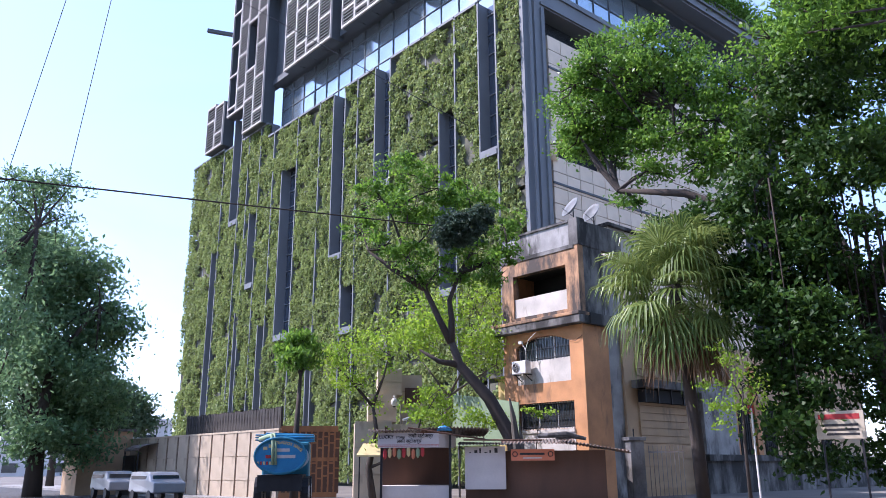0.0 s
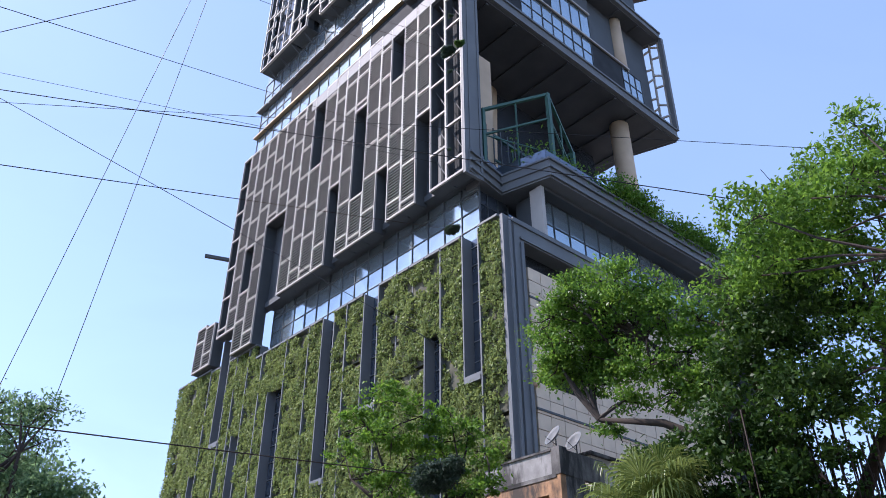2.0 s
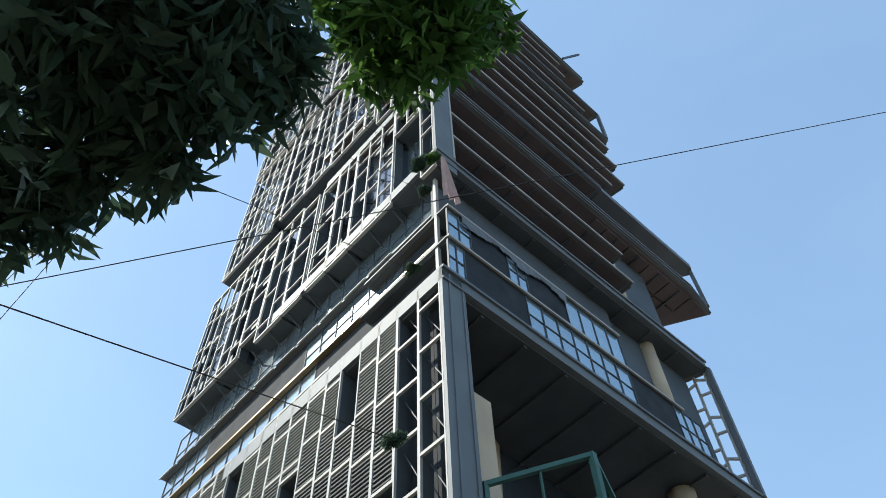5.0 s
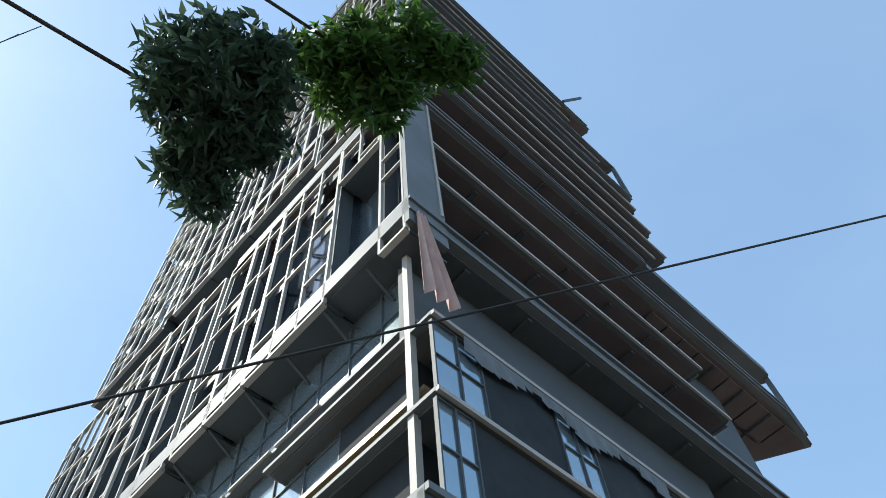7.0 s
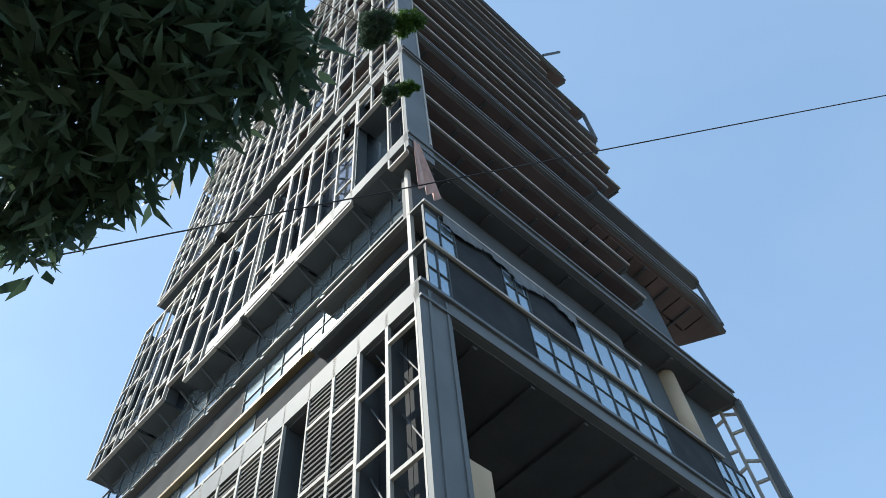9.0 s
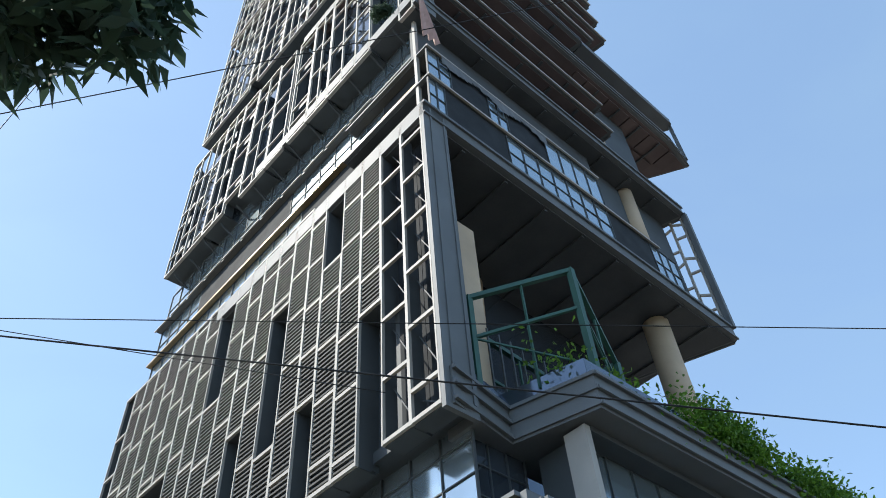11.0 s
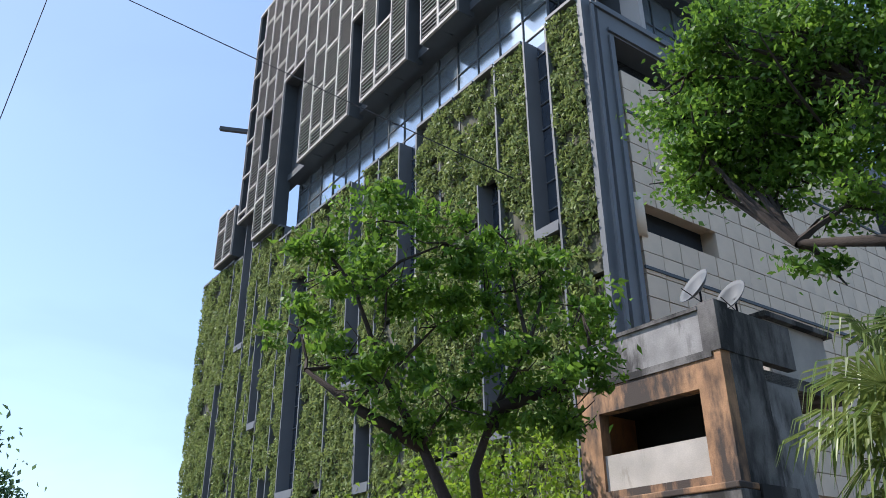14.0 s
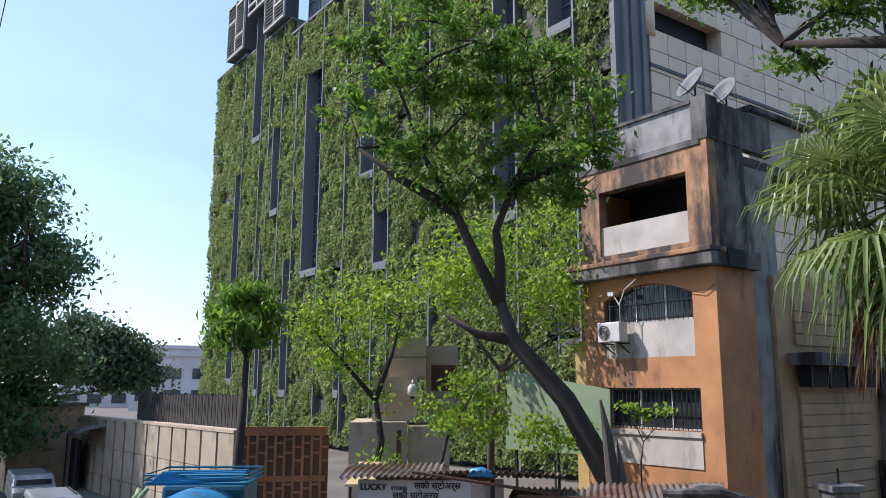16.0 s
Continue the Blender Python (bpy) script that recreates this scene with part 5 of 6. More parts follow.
# ---- lettering ----
def text_mesh(body, size, material, parent, m, name="lettering", bold=0.0):
    cu = bpy.data.curves.new("t", 'FONT')
    cu.body, cu.size, cu.extrude, cu.offset = body, size, 0.002, bold
    ob = bpy.data.objects.new("t", cu)
    scene.collection.objects.link(ob)
    bpy.context.view_layer.update()
    me = bpy.data.meshes.new_from_object(ob.evaluated_get(bpy.context.evaluated_depsgraph_get()))
    bpy.data.objects.remove(ob)
    me.materials.clear()
    me.materials.append(material)
    o = new(name, me)
    o.parent, o.matrix_basis = parent, m
    return o


def corrugated(name, w, d, z_front, z_back, material, parent, amp=0.025, pitch=0.09, sag=0.03):
    """A corrugated sheet over x 0..w, y 0..d."""
    m = Mesh()
    n = int(w / pitch * 4)
    for j in range(5):
        y = d * j / 4
        for k in range(n + 1):
            x = w * k / n
            m.v.append((x, y + 0.03 * math.sin(x * 3.1), z_front + (z_back - z_front) * j / 4 + amp * math.cos(2 * math.pi * x / pitch) + sag * math.sin(x * 1.7 + j)))
    for j in range(4):
        for k in range(n):
            m.f.append((j * (n + 1) + k, j * (n + 1) + k + 1, (j + 1) * (n + 1) + k + 1, (j + 1) * (n + 1) + k))
    ob = part(name, m, material, parent, "rusty corrugated roof sheet", smooth=True)
    mod = ob.modifiers.new("thick", 'SOLIDIFY')
    mod.thickness = 0.008
    return ob


# ---- street stalls ----
stall = thing("corner_store", pose(-1.45, 12.95, 0, 0, 0, 2), "street stall with a white lettered sign and corrugated roof", "stall")
part("counter", Mesh().box(0.05, 1.75, 0.1, 1.2, 0, 0.9), SIGN_W, stall)
part("back_wall", Mesh().box(0.0, 1.8, 1.2, 1.26, 0, 2.2), WOOD_D, stall)
for x in (0.0, 1.76):
    part("post", Mesh().box(x, x + 0.06, 0.0, 0.06, 0, 2.2), IRON, stall)
sg = part("sign_board", Mesh().box(-0.06, 1.5, -0.1, -0.04, 1.84, 2.2), SIGN_W, stall, "white sign board with black letters")
part("sign_board", Mesh().prism([(1.502, -0.1), (1.95, 0.35), (1.9, 0.4), (1.502, -0.04)], 1.84, 2.18), SIGN_W, stall)
up = pose(0, 0, 0, 90, 0, 0)
text_mesh("LUCKY", 0.115, INK, sg, pose(-0.03, -0.106, 2.07) @ up, bold=0.004)
text_mesh("STORES", 0.065, INK, sg, pose(0.4, -0.106, 2.07) @ up, bold=0.002)
text_mesh("लकी स्टोअर्स", 0.12, INK, sg, pose(0.72, -0.106, 2.09) @ up, bold=0.002)
text_mesh("लकी स्टोअर्स", 0.12, INK, sg, pose(0.42, -0.106, 1.96) @ up, bold=0.002)
for z in (1.87, 1.90):
    part("red_stripe", Mesh().box(-0.06, 1.5, -0.104, -0.1, z, z + 0.012), RED, sg)
corrugated("roof_sheet", 1.35, 1.5, 2.22, 2.3, TIN, stall).location = (-0.3, -0.28, 0.02)
corrugated("roof_sheet", 1.9, 1.5, 2.28, 2.12, TIN, stall).location = (0.9, -0.2, 0.03)
part("roof_pole", Mesh().tube([(0.7, -0.3, 2.33), (2.7, -0.1, 2.03)], 0.022, 8), WOOD_D, stall)
blue_bag = thing("plastic_bag", pose(0.15, 12.9, 2.26), "crumpled blue and white plastic bag on the stall roof", "bag")
bb = Mesh()
bb.tube([(-0.15, 0, 0.0), (-0.08, 0.02, 0.05), (0.05, 0, 0.06), (0.16, -0.02, 0.03), (0.24, 0, 0.0)], [0.02, 0.06, 0.07, 0.05, 0.02], 9)
part("bag", bb, BLUE, blue_bag, smooth=True)
for k in range(9):
    pk = thing("snack_packet", stall.matrix_world @ pose(0.12 + k * 0.12, -0.06, 1.55 + 0.03 * (k % 3)), "bright hanging snack packet strip", "packet", "hanging snack packets")
    mk = (RED, YELLOW, SIGN_O, PALE_GREEN)[k % 4]
    part("packet", Mesh().tube([(0, 0, 0.26), (0, 0, 0.2), (0, 0, 0.06), (0, 0, 0.0)], [0.01, 0.05, 0.05, 0.01], 8), mk, pk)

stall2 = thing("snack_stall", pose(0.12, 13.1, 0, 0, 0, -6), "low street stall with patched tin roofs and an orange sign", "stall")
part("boarding", Mesh().box(0.0, 1.05, 0.1, 0.14, 0.8, 1.86), SIGN_W, stall2, "peeling whitish boarding")
part("body", Mesh().box(0.0, 3.6, 0.3, 1.6, 0, 1.75), WOOD_D, stall2)
for k in range(6):
    part("board_mark", Mesh().box(0.12 + 0.13 * k, 0.16 + 0.13 * k + 0.04 * (k % 2), 0.094, 0.1, 1.70, 1.72 + 0.05 * ((k * 7) % 3)), INK, stall2)
so = part("orange_sign", Mesh().box(1.2, 2.3, -0.02, 0.03, 1.5, 1.78), SIGN_O, stall2, "orange sign board with dark round emblems")
for x in (1.3, 2.2):
    part("emblem", Mesh().tube([(x + 0.06 * math.cos(a * math.pi / 8), -0.024, 1.66 + 0.06 * math.sin(a * math.pi / 8)) for a in range(17)], 0.012, 5), INK, so)
part("text_bar", Mesh().box(1.42, 2.05, -0.026, -0.02, 1.64, 1.69), INK, so)
part("text_bar", Mesh().box(1.5, 1.98, -0.026, -0.02, 1.55, 1.58), SIGN_W, so)
corrugated("roof_sheet", 1.2, 1.3, 1.9, 2.0, TIN, stall2).location = (-0.15, -0.2, 0.0)
corrugated("roof_sheet", 1.9, 1.5, 1.88, 2.06, TIN, stall2).location = (0.95, -0.3, 0.02)
r3 = corrugated("roof_sheet", 1.7, 1.4, 2.0, 2.06, TIN, stall2)
r3.location, r3.rotation_euler = (2.2, -0.3, -0.02), (0, radians(9), 0)
part("roof_stone", Mesh().box(2.35, 2.75, 0.3, 0.6, 2.03, 2.16), CONC_OLD, stall2, bevel=0.04)
part("roof_pole", Mesh().tube([(0.0, -0.25, 2.02), (2.0, -0.15, 2.0)], 0.02, 6), WOOD_D, stall2)
part("tarpaulin_roll", Mesh().tube([(1.9, -0.2, 2.1), (2.6, -0.25, 2.13), (3.1, -0.2, 2.02)], [0.05, 0.08, 0.04], 8), CONC_OLD, stall2)

# ---- blue tanker truck ----
truck = thing("tanker_truck", pose(-4.35, 13.6, 0, 0, 0, 8) @ Matrix.Diagonal((0.86, 0.94, 1.15, 1)), "blue water tanker truck with a rack of pipes on its cab", "truck")
tk = Mesh()
prof = [(0.85 * math.cos(a * math.pi / 16), 0.42 * math.sin(a * math.pi / 16)) for a in range(32)]
n = len(prof)
for y in (0.0, 3.4):
    for x, z in prof:
        tk.v.append((0.45 + x, y, 1.42 + z))
tk.f += [tuple(range(n)), tuple(range(2 * n - 1, n - 1, -1))] + [(k, n + k, n + (k + 1) % n, (k + 1) % n) for k in range(n)]
tank = part("tank", tk, BLUE, truck, "glossy blue oval water tank", smooth=False)
part("end_rim", Mesh().tube([(0.45 + 0.87 * math.cos(a * math.pi / 16), -0.03, 1.42 + 0.44 * math.sin(a * math.pi / 16)) for a in range(33)], 0.035, 6), TEAL, tank)
for k in range(2):
    w = -0.52 + 0.18 * k
    part("text_bar", Mesh().box(0.45 + w - 0.07, 0.45 + w + 0.07, -0.012, -0.004, 1.66 - 0.35 * w * w, 1.74 - 0.35 * w * w), YELLOW, tank)
for k, ch in enumerate("TRANSPORT SERVICE"):
    if ch != " ":
        a = radians(100 - 4.6 * k)
        text_mesh(ch, 0.1, YELLOW, tank, pose(0.42 + 0.76 * math.cos(a), -0.01, 1.40 + 0.31 * math.sin(a), 90, 0, 0) @ Matrix.Rotation(math.atan2(-0.31 * math.cos(a), 0.76 * math.sin(a)), 4, 'Z'), bold=0.004)
part("text_bar", Mesh().box(0.2, 0.75, -0.012, -0.004, 1.52, 1.6), SIGN_W, tank)
for k in range(7):
    part("hazard_stripe", Mesh().prism([(-0.32 + 0.1 * k, -0.012), (-0.26 + 0.1 * k, -0.012), (-0.26 + 0.1 * k, -0.004), (-0.32 + 0.1 * k, -0.004)], 1.2, 1.28), (YELLOW, RED)[k % 2], tank)
part("text_bar", Mesh().box(-0.05, 0.2, -0.012, -0.004, 1.36, 1.44), RED, tank)
part("text_bar", Mesh().box(0.3, 0.95, -0.012, -0.004, 1.36, 1.44), SIGN_W, tank)
part("hose", Mesh().tube([(0.2, -0.08, 1.2), (0.18, -0.1, 1.7), (0.1, 0.1, 1.93), (-0.1, 1.0, 1.94), (-0.5, 2.2, 1.9)], 0.05, 8), PALE_GREEN, truck, "pale green water hose", smooth=True)
part("hose", Mesh().tube([(0.3, -0.08, 1.2), (0.28, -0.1, 1.68), (0.2, 0.15, 1.96), (0.0, 1.0, 1.97), (-0.4, 2.4, 1.9)], 0.04, 8), PALE_GREEN, truck, smooth=True)
part("chassis", Mesh().box(-0.3, 1.2, 0.1, 5.0, 0.55, 0.95), IRON, truck)
cabm = Mesh()
cabm.box(-0.5, 1.3, 3.6, 5.1, 0.7, 1.85)
cab = part("cab", cabm, TEAL, truck, bevel=0.08)
part("cab_window", Mesh().box(-0.52, -0.5, 3.9, 4.8, 1.3, 1.7), PANE, cab)
rk = Mesh()
for z in (1.9, 1.97, 2.04):
    rk.tube([(-0.75, 3.2, z), (-0.75, 4.9, z), (1.45, 4.9, z), (1.45, 3.2, z)], 0.02, 6)
    rk.tube([(-0.75, 3.2, z), (1.45, 3.2, z)], 0.02, 6)
part("roof_rack", rk, TEAL, truck, "teal roof rack rails")
for k in range(6):
    part("rack_pipe", Mesh().tube([(-0.6 + 0.05 * k, 3.1, 1.93 + 0.03 * k), (1.3, 3.3 + 0.1 * k, 1.96 + 0.02 * k)], 0.028, 7), BLUE, truck)
for x in (-0.42, 1.15):
    for y in (0.8, 1.9, 4.3):
        w = part("wheel", Mesh().tube([(x, y, 0.45), (x + 0.25, y, 0.45)], 0.45, 18), IRON, truck)
        part("rim", Mesh().tube([(x - 0.01, y, 0.45), (x + 0.26, y, 0.45)], 0.22, 14), AC_W, w)


VAN1, VAN2 = (-9.3, 23.2, 0), (-12.8, 28.2, 0)


def van(p, turn, label, roof=1.75):
    v = thing("parked_van", pose(*p, 0, 0, turn), label, "van", "parked vehicles")
    m = Mesh()
    prof = [(-2.0, 0.5), (-2.0, 1.0), (-1.4, 1.15), (-0.9, roof), (1.9, roof + 0.02), (2.05, 1.1), (2.05, 0.5)]
    for y in (-0.8, 0.8):
        m.v += [(x, y * (0.92 if z > 1.2 else 1.0), z) for x, z in prof]
    k = len(prof)
    m.f += [tuple(range(k)), tuple(range(2 * k - 1, k - 1, -1))] + [(i, k + i, k + (i + 1) % k, (i + 1) % k) for i in range(k)]
    part("body", m, SILVER, v, bevel=0.07)
    for y in (-0.78, 0.78):
        part("side_window", Mesh().box(-0.7, 1.7, y - 0.02, y + 0.02, 1.15, roof - 0.18), PANE, v)
    part("windscreen", Mesh().box(-1.36, -1.3, -0.65, 0.65, 1.18, roof - 0.15), PANE, v)
    part("roof_rail", Mesh().box(-0.7, 1.7, -0.6, -0.56, roof + 0.03, roof + 0.07), IRON, v)
    for x in (-1.3, 1.3):
        for y in (-0.82, 0.6):
            part("wheel", Mesh().tube([(x, y, 0.32), (x, y + 0.22, 0.32)], 0.32, 16), IRON, v)


van(VAN1, 128, "silver-white van parked along the wall", 1.5)
van(VAN2, 128, "white van parked further up the street", 1.55)

# ---- small house with railing up the street ----
fh = thing("roadside_house", pose(-17.0, 34.5, 0, 0, 0, 130), "small beige roadside house with a flat roof", "building")
part("wall", Mesh().box(-2, 2, -2, 2, 0, 4.9), BEIGE, fh)
part("roof_slab", Mesh().box(-2.2, 2.2, -2.2, 2.2, 4.9, 5.1), CONC_OLD, fh)
part("window", Mesh().box(-1.0, 0.6, -2.03, -1.99, 3.4, 4.2), SHADE_IN, fh)
part("dark_gate", Mesh().box(-4.6, -2.0, -1.5, -1.4, 0, 3.0), IRON, fh)
cn = thing("roadside_canopy", pose(-13.5, 32.5, 0, 0, 0, 130), "low curved canopy roof on posts", "canopy")
cm = Mesh()
for k in range(10):
    a, b = math.pi * k / 10, math.pi * (k + 1) / 10
    cm.quad((-1.5, 1.6 * math.cos(a), 3.1 + 0.5 * math.sin(a)), (1.5, 1.6 * math.cos(a), 3.1 + 0.5 * math.sin(a)), (1.5, 1.6 * math.cos(b), 3.1 + 0.5 * math.sin(b)), (-1.5, 1.6 * math.cos(b), 3.1 + 0.5 * math.sin(b)))
o = part("roof", cm, TIN, cn)
o.modifiers.new("thick", 'SOLIDIFY').thickness = 0.03
for x in (-1.4, 1.4):
    for y in (-1.5, 1.5):
        part("post", Mesh().box(x, x + 0.08, y, y + 0.08, 0, 3.1), IRON, cn)

# ---- far buildings ----
def far_building(p, turn, w, d, h, floors):
    b = thing("distant_building", pose(*p, 0, 0, turn), "hazy white distant apartment building", "building", "distant buildings")
    part("wall", Mesh().box(-w / 2, w / 2, -d / 2, d / 2, 0, h), FAR_B, b)
    part("roof", Mesh().box(-w / 2 - 0.4, w / 2 + 0.4, -d / 2 - 0.4, d / 2 + 0.4, h, h + 0.8), FAR_B, b)
    for k in range(floors):
        for j in range(int(w / 5)):
            part("window", Mesh().box(-w / 2 + 1 + j * 5, -w / 2 + 4 + j * 5, -d / 2 - 0.1, -d / 2, h - 4.2 - k * 4, h - 2.2 - k * 4), PANE, b)


far_building((-84, 190, 0), 20, 30, 14, 13, 3)
far_building((-62, 160, 0), 15, 16, 12, 10, 2)

# ---- sign board, gate post, red flag ----
sb = thing("notice_board", pose(9.3, 13.3, 0, 0, 0, -36), "cream notice board with red headline on posts", "sign")
bd = part("board", Mesh().box(0, 1.2, -0.03, 0.03, 1.98, 2.72), BOARD, sb, "cream board with red frame", bevel=0.01)
part("headline_bar", Mesh().box(0.08, 1.1, -0.036, -0.03, 2.5, 2.64), RED, bd)
for k in range(3):
    part("text_bar", Mesh().box(0.15 + 0.05 * k, 1.05, -0.036, -0.03, 2.32 - 0.12 * k, 2.38 - 0.12 * k), INK, bd)
for x in (0.1, 1.05):
    part("post", Mesh().box(x, x + 0.05, 0.03, 0.08, 0, 2.7), IRON, sb)
gp = thing("gate_post", pose(5.0, 15.6, 0, 0, 0, 10), "grey concrete gate post with a cap", "post")
part("shaft", Mesh().box(-0.22, 0.22, -0.22, 0.22, 0, 2.05), CONC_OLD, gp, bevel=0.02)
part("cap", Mesh().box(-0.28, 0.28, -0.28, 0.28, 2.05, 2.16), CONC_OLD, gp, bevel=0.02)
part("finial", Mesh().box(-0.015, 0.015, -0.015, 0.015, 2.16, 2.4), IRON, gp)
lg = thing("low_iron_gate", pose(5.4, 15.5, 0, 0, 0, -15), "low rusty iron gate with spikes", "gate")
for k in range(9):
    part("bar", Mesh().tube([(k * 0.12, 0, 0.2), (k * 0.12, 0, 1.9)], 0.012, 5), TIN, lg)
part("rail", Mesh().box(-0.02, 1.0, -0.02, 0.02, 1.7, 1.74), TIN, lg)
part("rail", Mesh().box(-0.02, 1.0, -0.02, 0.02, 0.4, 0.44), TIN, lg)
fl = thing("signal_pole", pose(8.0, 14.3, 0), "thin pole with a small red flag", "pole")
part("pole", Mesh().tube([(0, 0, 0), (0, 0, 2.9)], 0.03, 8), AC_W, fl)
part("flag", Mesh().box(-0.1, 0.06, -0.015, 0.015, 2.75, 3.0), RED, fl)


# ---- trees ----
def ball(rows, squash=0.85):
    return [(x, y, z, r, r, r * squash) for x, y, z, r in rows]


tree("street_tree", (2.3, 16.8, 0), [(2.3, 16.8, 0), (2.05, 16.9, 2.0), (1.3, 16.95, 3.4), (0.35, 17, 4.5), (0.1, 17, 5.3)],
     [[(0.1, 17, 5.2), (0.12, 17, 6.0), (0.05, 17, 6.6), (0.4, 17.2, 7.6), (1.0, 17, 8.6)], [(0.1, 17, 5.2), (-0.3, 17, 6.0), (-0.75, 16.9, 7.0), (-1.4, 17.2, 8.2), (-1.9, 17, 9.6)],
      [(0.35, 17, 4.5), (-0.3, 16.9, 4.6), (-0.9, 16.8, 4.95)], [(-0.75, 16.9, 7.0), (-1.8, 16.7, 7.6), (-2.6, 16.6, 8.2)], [(0.4, 17.2, 7.6), (1.4, 17, 7.9), (2.0, 16.9, 8.2)]],
     ball(CENTRAL), LEAF_MID, "leaning street tree with dark trunk and green crown", per=24, length=0.17, width=0.075, twig=0.17, clump=66, seed=3, radius=0.26)
tree("pruned_tree", (-4.4, 17.5, 0), [(-4.4, 17.5, 0), (-4.42, 17.5, 2.2), (-4.35, 17.5, 4.4)], [[(-4.35, 17.5, 4.3), (-4.6, 17.4, 4.9)], [(-4.35, 17.5, 4.3), (-4.1, 17.5, 5.0)]],
     ball(ROUND), LEAF_MID, "small straight tree with a round mop of drooping leaves", per=60, length=0.26, width=0.07, twig=0.16, clump=46, seed=4, radius=0.13, droop=1.0)
tree("young_tree", (-2.9, 20.6, 0), [(-2.9, 20.6, 0), (-3.1, 20.6, 1.3), (-2.85, 20.7, 2.6), (-3.0, 20.7, 3.6)], [[(-3.0, 20.7, 3.5), (-2.6, 20.6, 4.6), (-2.4, 20.5, 5.4)], [(-3.0, 20.7, 3.5), (-3.8, 20.7, 4.4), (-4.4, 20.7, 5.0)], [(-3.1, 20.6, 1.3), (-2.3, 20.5, 1.6), (-2.0, 20.4, 1.6)]],
     ball(BRIGHT_A), LEAF_BRIGHT, "slender young tree with bright yellow-green leaves", per=22, length=0.16, width=0.08, twig=0.28, clump=30, seed=5, radius=0.13)
tree("young_tree", (-0.6, 26.0, 0), [(-0.6, 26, 0), (-0.6, 26, 2.5), (-0.3, 26, 4.4)], [[(-0.3, 26, 4.3), (-1.6, 26, 6.0)], [(-0.3, 26, 4.3), (0.8, 26, 6.2)], [(-0.3, 26, 4.3), (1.8, 25.8, 5.6)]],
     ball(BRIGHT_B), LEAF_BRIGHT, "spreading young tree with bright sunlit leaves", per=18, length=0.2, width=0.1, twig=0.36, clump=32, seed=6, radius=0.13, bark=BARK_L)
tree("wall_shrub", (-1.6, 21.0, 0), [(-1.6, 21, 0), (-1.55, 21, 2.2), (-1.3, 21, 3.2)], [[(-1.3, 21, 3.0), (-0.6, 21, 4.2)]], ball(SHRUB_A), LEAF_BRIGHT, "leafy green shrub behind the stalls", per=34, length=0.15, width=0.08, twig=0.22, clump=36, seed=7, radius=0.06, category="shrub")
tree("wall_shrub", (0.9, 20.0, 0), [(0.9, 20, 0), (0.9, 20, 2.4)], [], ball(SHRUB_B), LEAF_BRIGHT, "low bright shrub behind the stall roofs", per=40, length=0.14, width=0.07, twig=0.16, clump=32, seed=8, radius=0.05, category="shrub")
BZ = [(x, y, max(z, 0.8), r) for x, y, z, r in BANYAN_A + BANYAN_TOP + BANYAN_E]
# added dark leaf balls that stand for the deep shade low down
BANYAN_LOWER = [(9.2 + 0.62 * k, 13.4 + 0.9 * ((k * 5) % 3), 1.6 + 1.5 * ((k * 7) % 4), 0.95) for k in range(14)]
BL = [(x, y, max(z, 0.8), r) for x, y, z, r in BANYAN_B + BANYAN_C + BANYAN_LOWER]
tree("banyan_tree", (12.5, 14.5, 0), [(12.5, 14.5, 0), (12.3, 14.6, 3.0), (11.8, 14.8, 6.0), (11.2, 15.2, 8.5)],
     [[(11.8, 14.8, 6.0), (9.5, 15.6, 8.6), (7.4, 16.6, 10.0), (5.4, 17.4, 10.4)], [(11.2, 15.2, 8.5), (10.2, 15.2, 11.0), (9.6, 15.4, 13.0)], [(11.8, 14.8, 6.0), (13.2, 13.6, 9.0), (13.6, 12.8, 12.0)], [(11.2, 15.2, 8.5), (8.6, 16.4, 11.5), (7.4, 17.2, 13.4)]],
     ball(BZ), LEAF_BANYAN, "large dark banyan tree with hanging aerial roots", per=26, length=0.16, width=0.09, twig=0.26, clump=70, seed=9, radius=0.55)
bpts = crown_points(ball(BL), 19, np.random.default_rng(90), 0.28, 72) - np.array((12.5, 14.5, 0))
part("crown", quads_mesh("crown", leaves(bpts, 0.2, 0.11, np.random.default_rng(91), 0.3), len(bpts), LEAF_SHADE), LEAF_SHADE, bpy.data.objects["banyan_tree"], "inner foliage with shade put into its leaf colour", kind="stuff")
ban = Mesh()
rr = np.random.default_rng(21)
for k in range(70):
    x, y = rr.uniform(8.4, 13.5), rr.uniform(12.6, 15.6)
    zt = rr.uniform(5.5, 9.5)
    zb = rr.uniform(1.2, 5.0)
    ban.tube([(x, y, zt), (x + rr.normal() * 0.1, y, (zt + zb) / 2), (x + rr.normal() * 0.15, y, zb)], [0.03, 0.02, 0.012], 4, False)
part("aerial_root_curtain", ban, BARK, bpy.data.objects["banyan_tree"], "thin hanging aerial roots", kind="stuff").location = (-12.5, -14.5, 0)
tree("roadside_sapling", (7.3, 13.0, 0), [(7.3, 13, 0), (7.3, 13, 2.0), (7.4, 13, 3.4)], [[(7.4, 13, 3.0), (7.0, 13.2, 4.0)], [(7.4, 13, 2.6), (7.9, 12.8, 3.5)]], ball(BANYAN_LOW), LEAF_BRIGHT, "sparse sunlit sapling under the big tree", per=26, length=0.13, width=0.07, twig=0.2, clump=22, seed=10, radius=0.05)
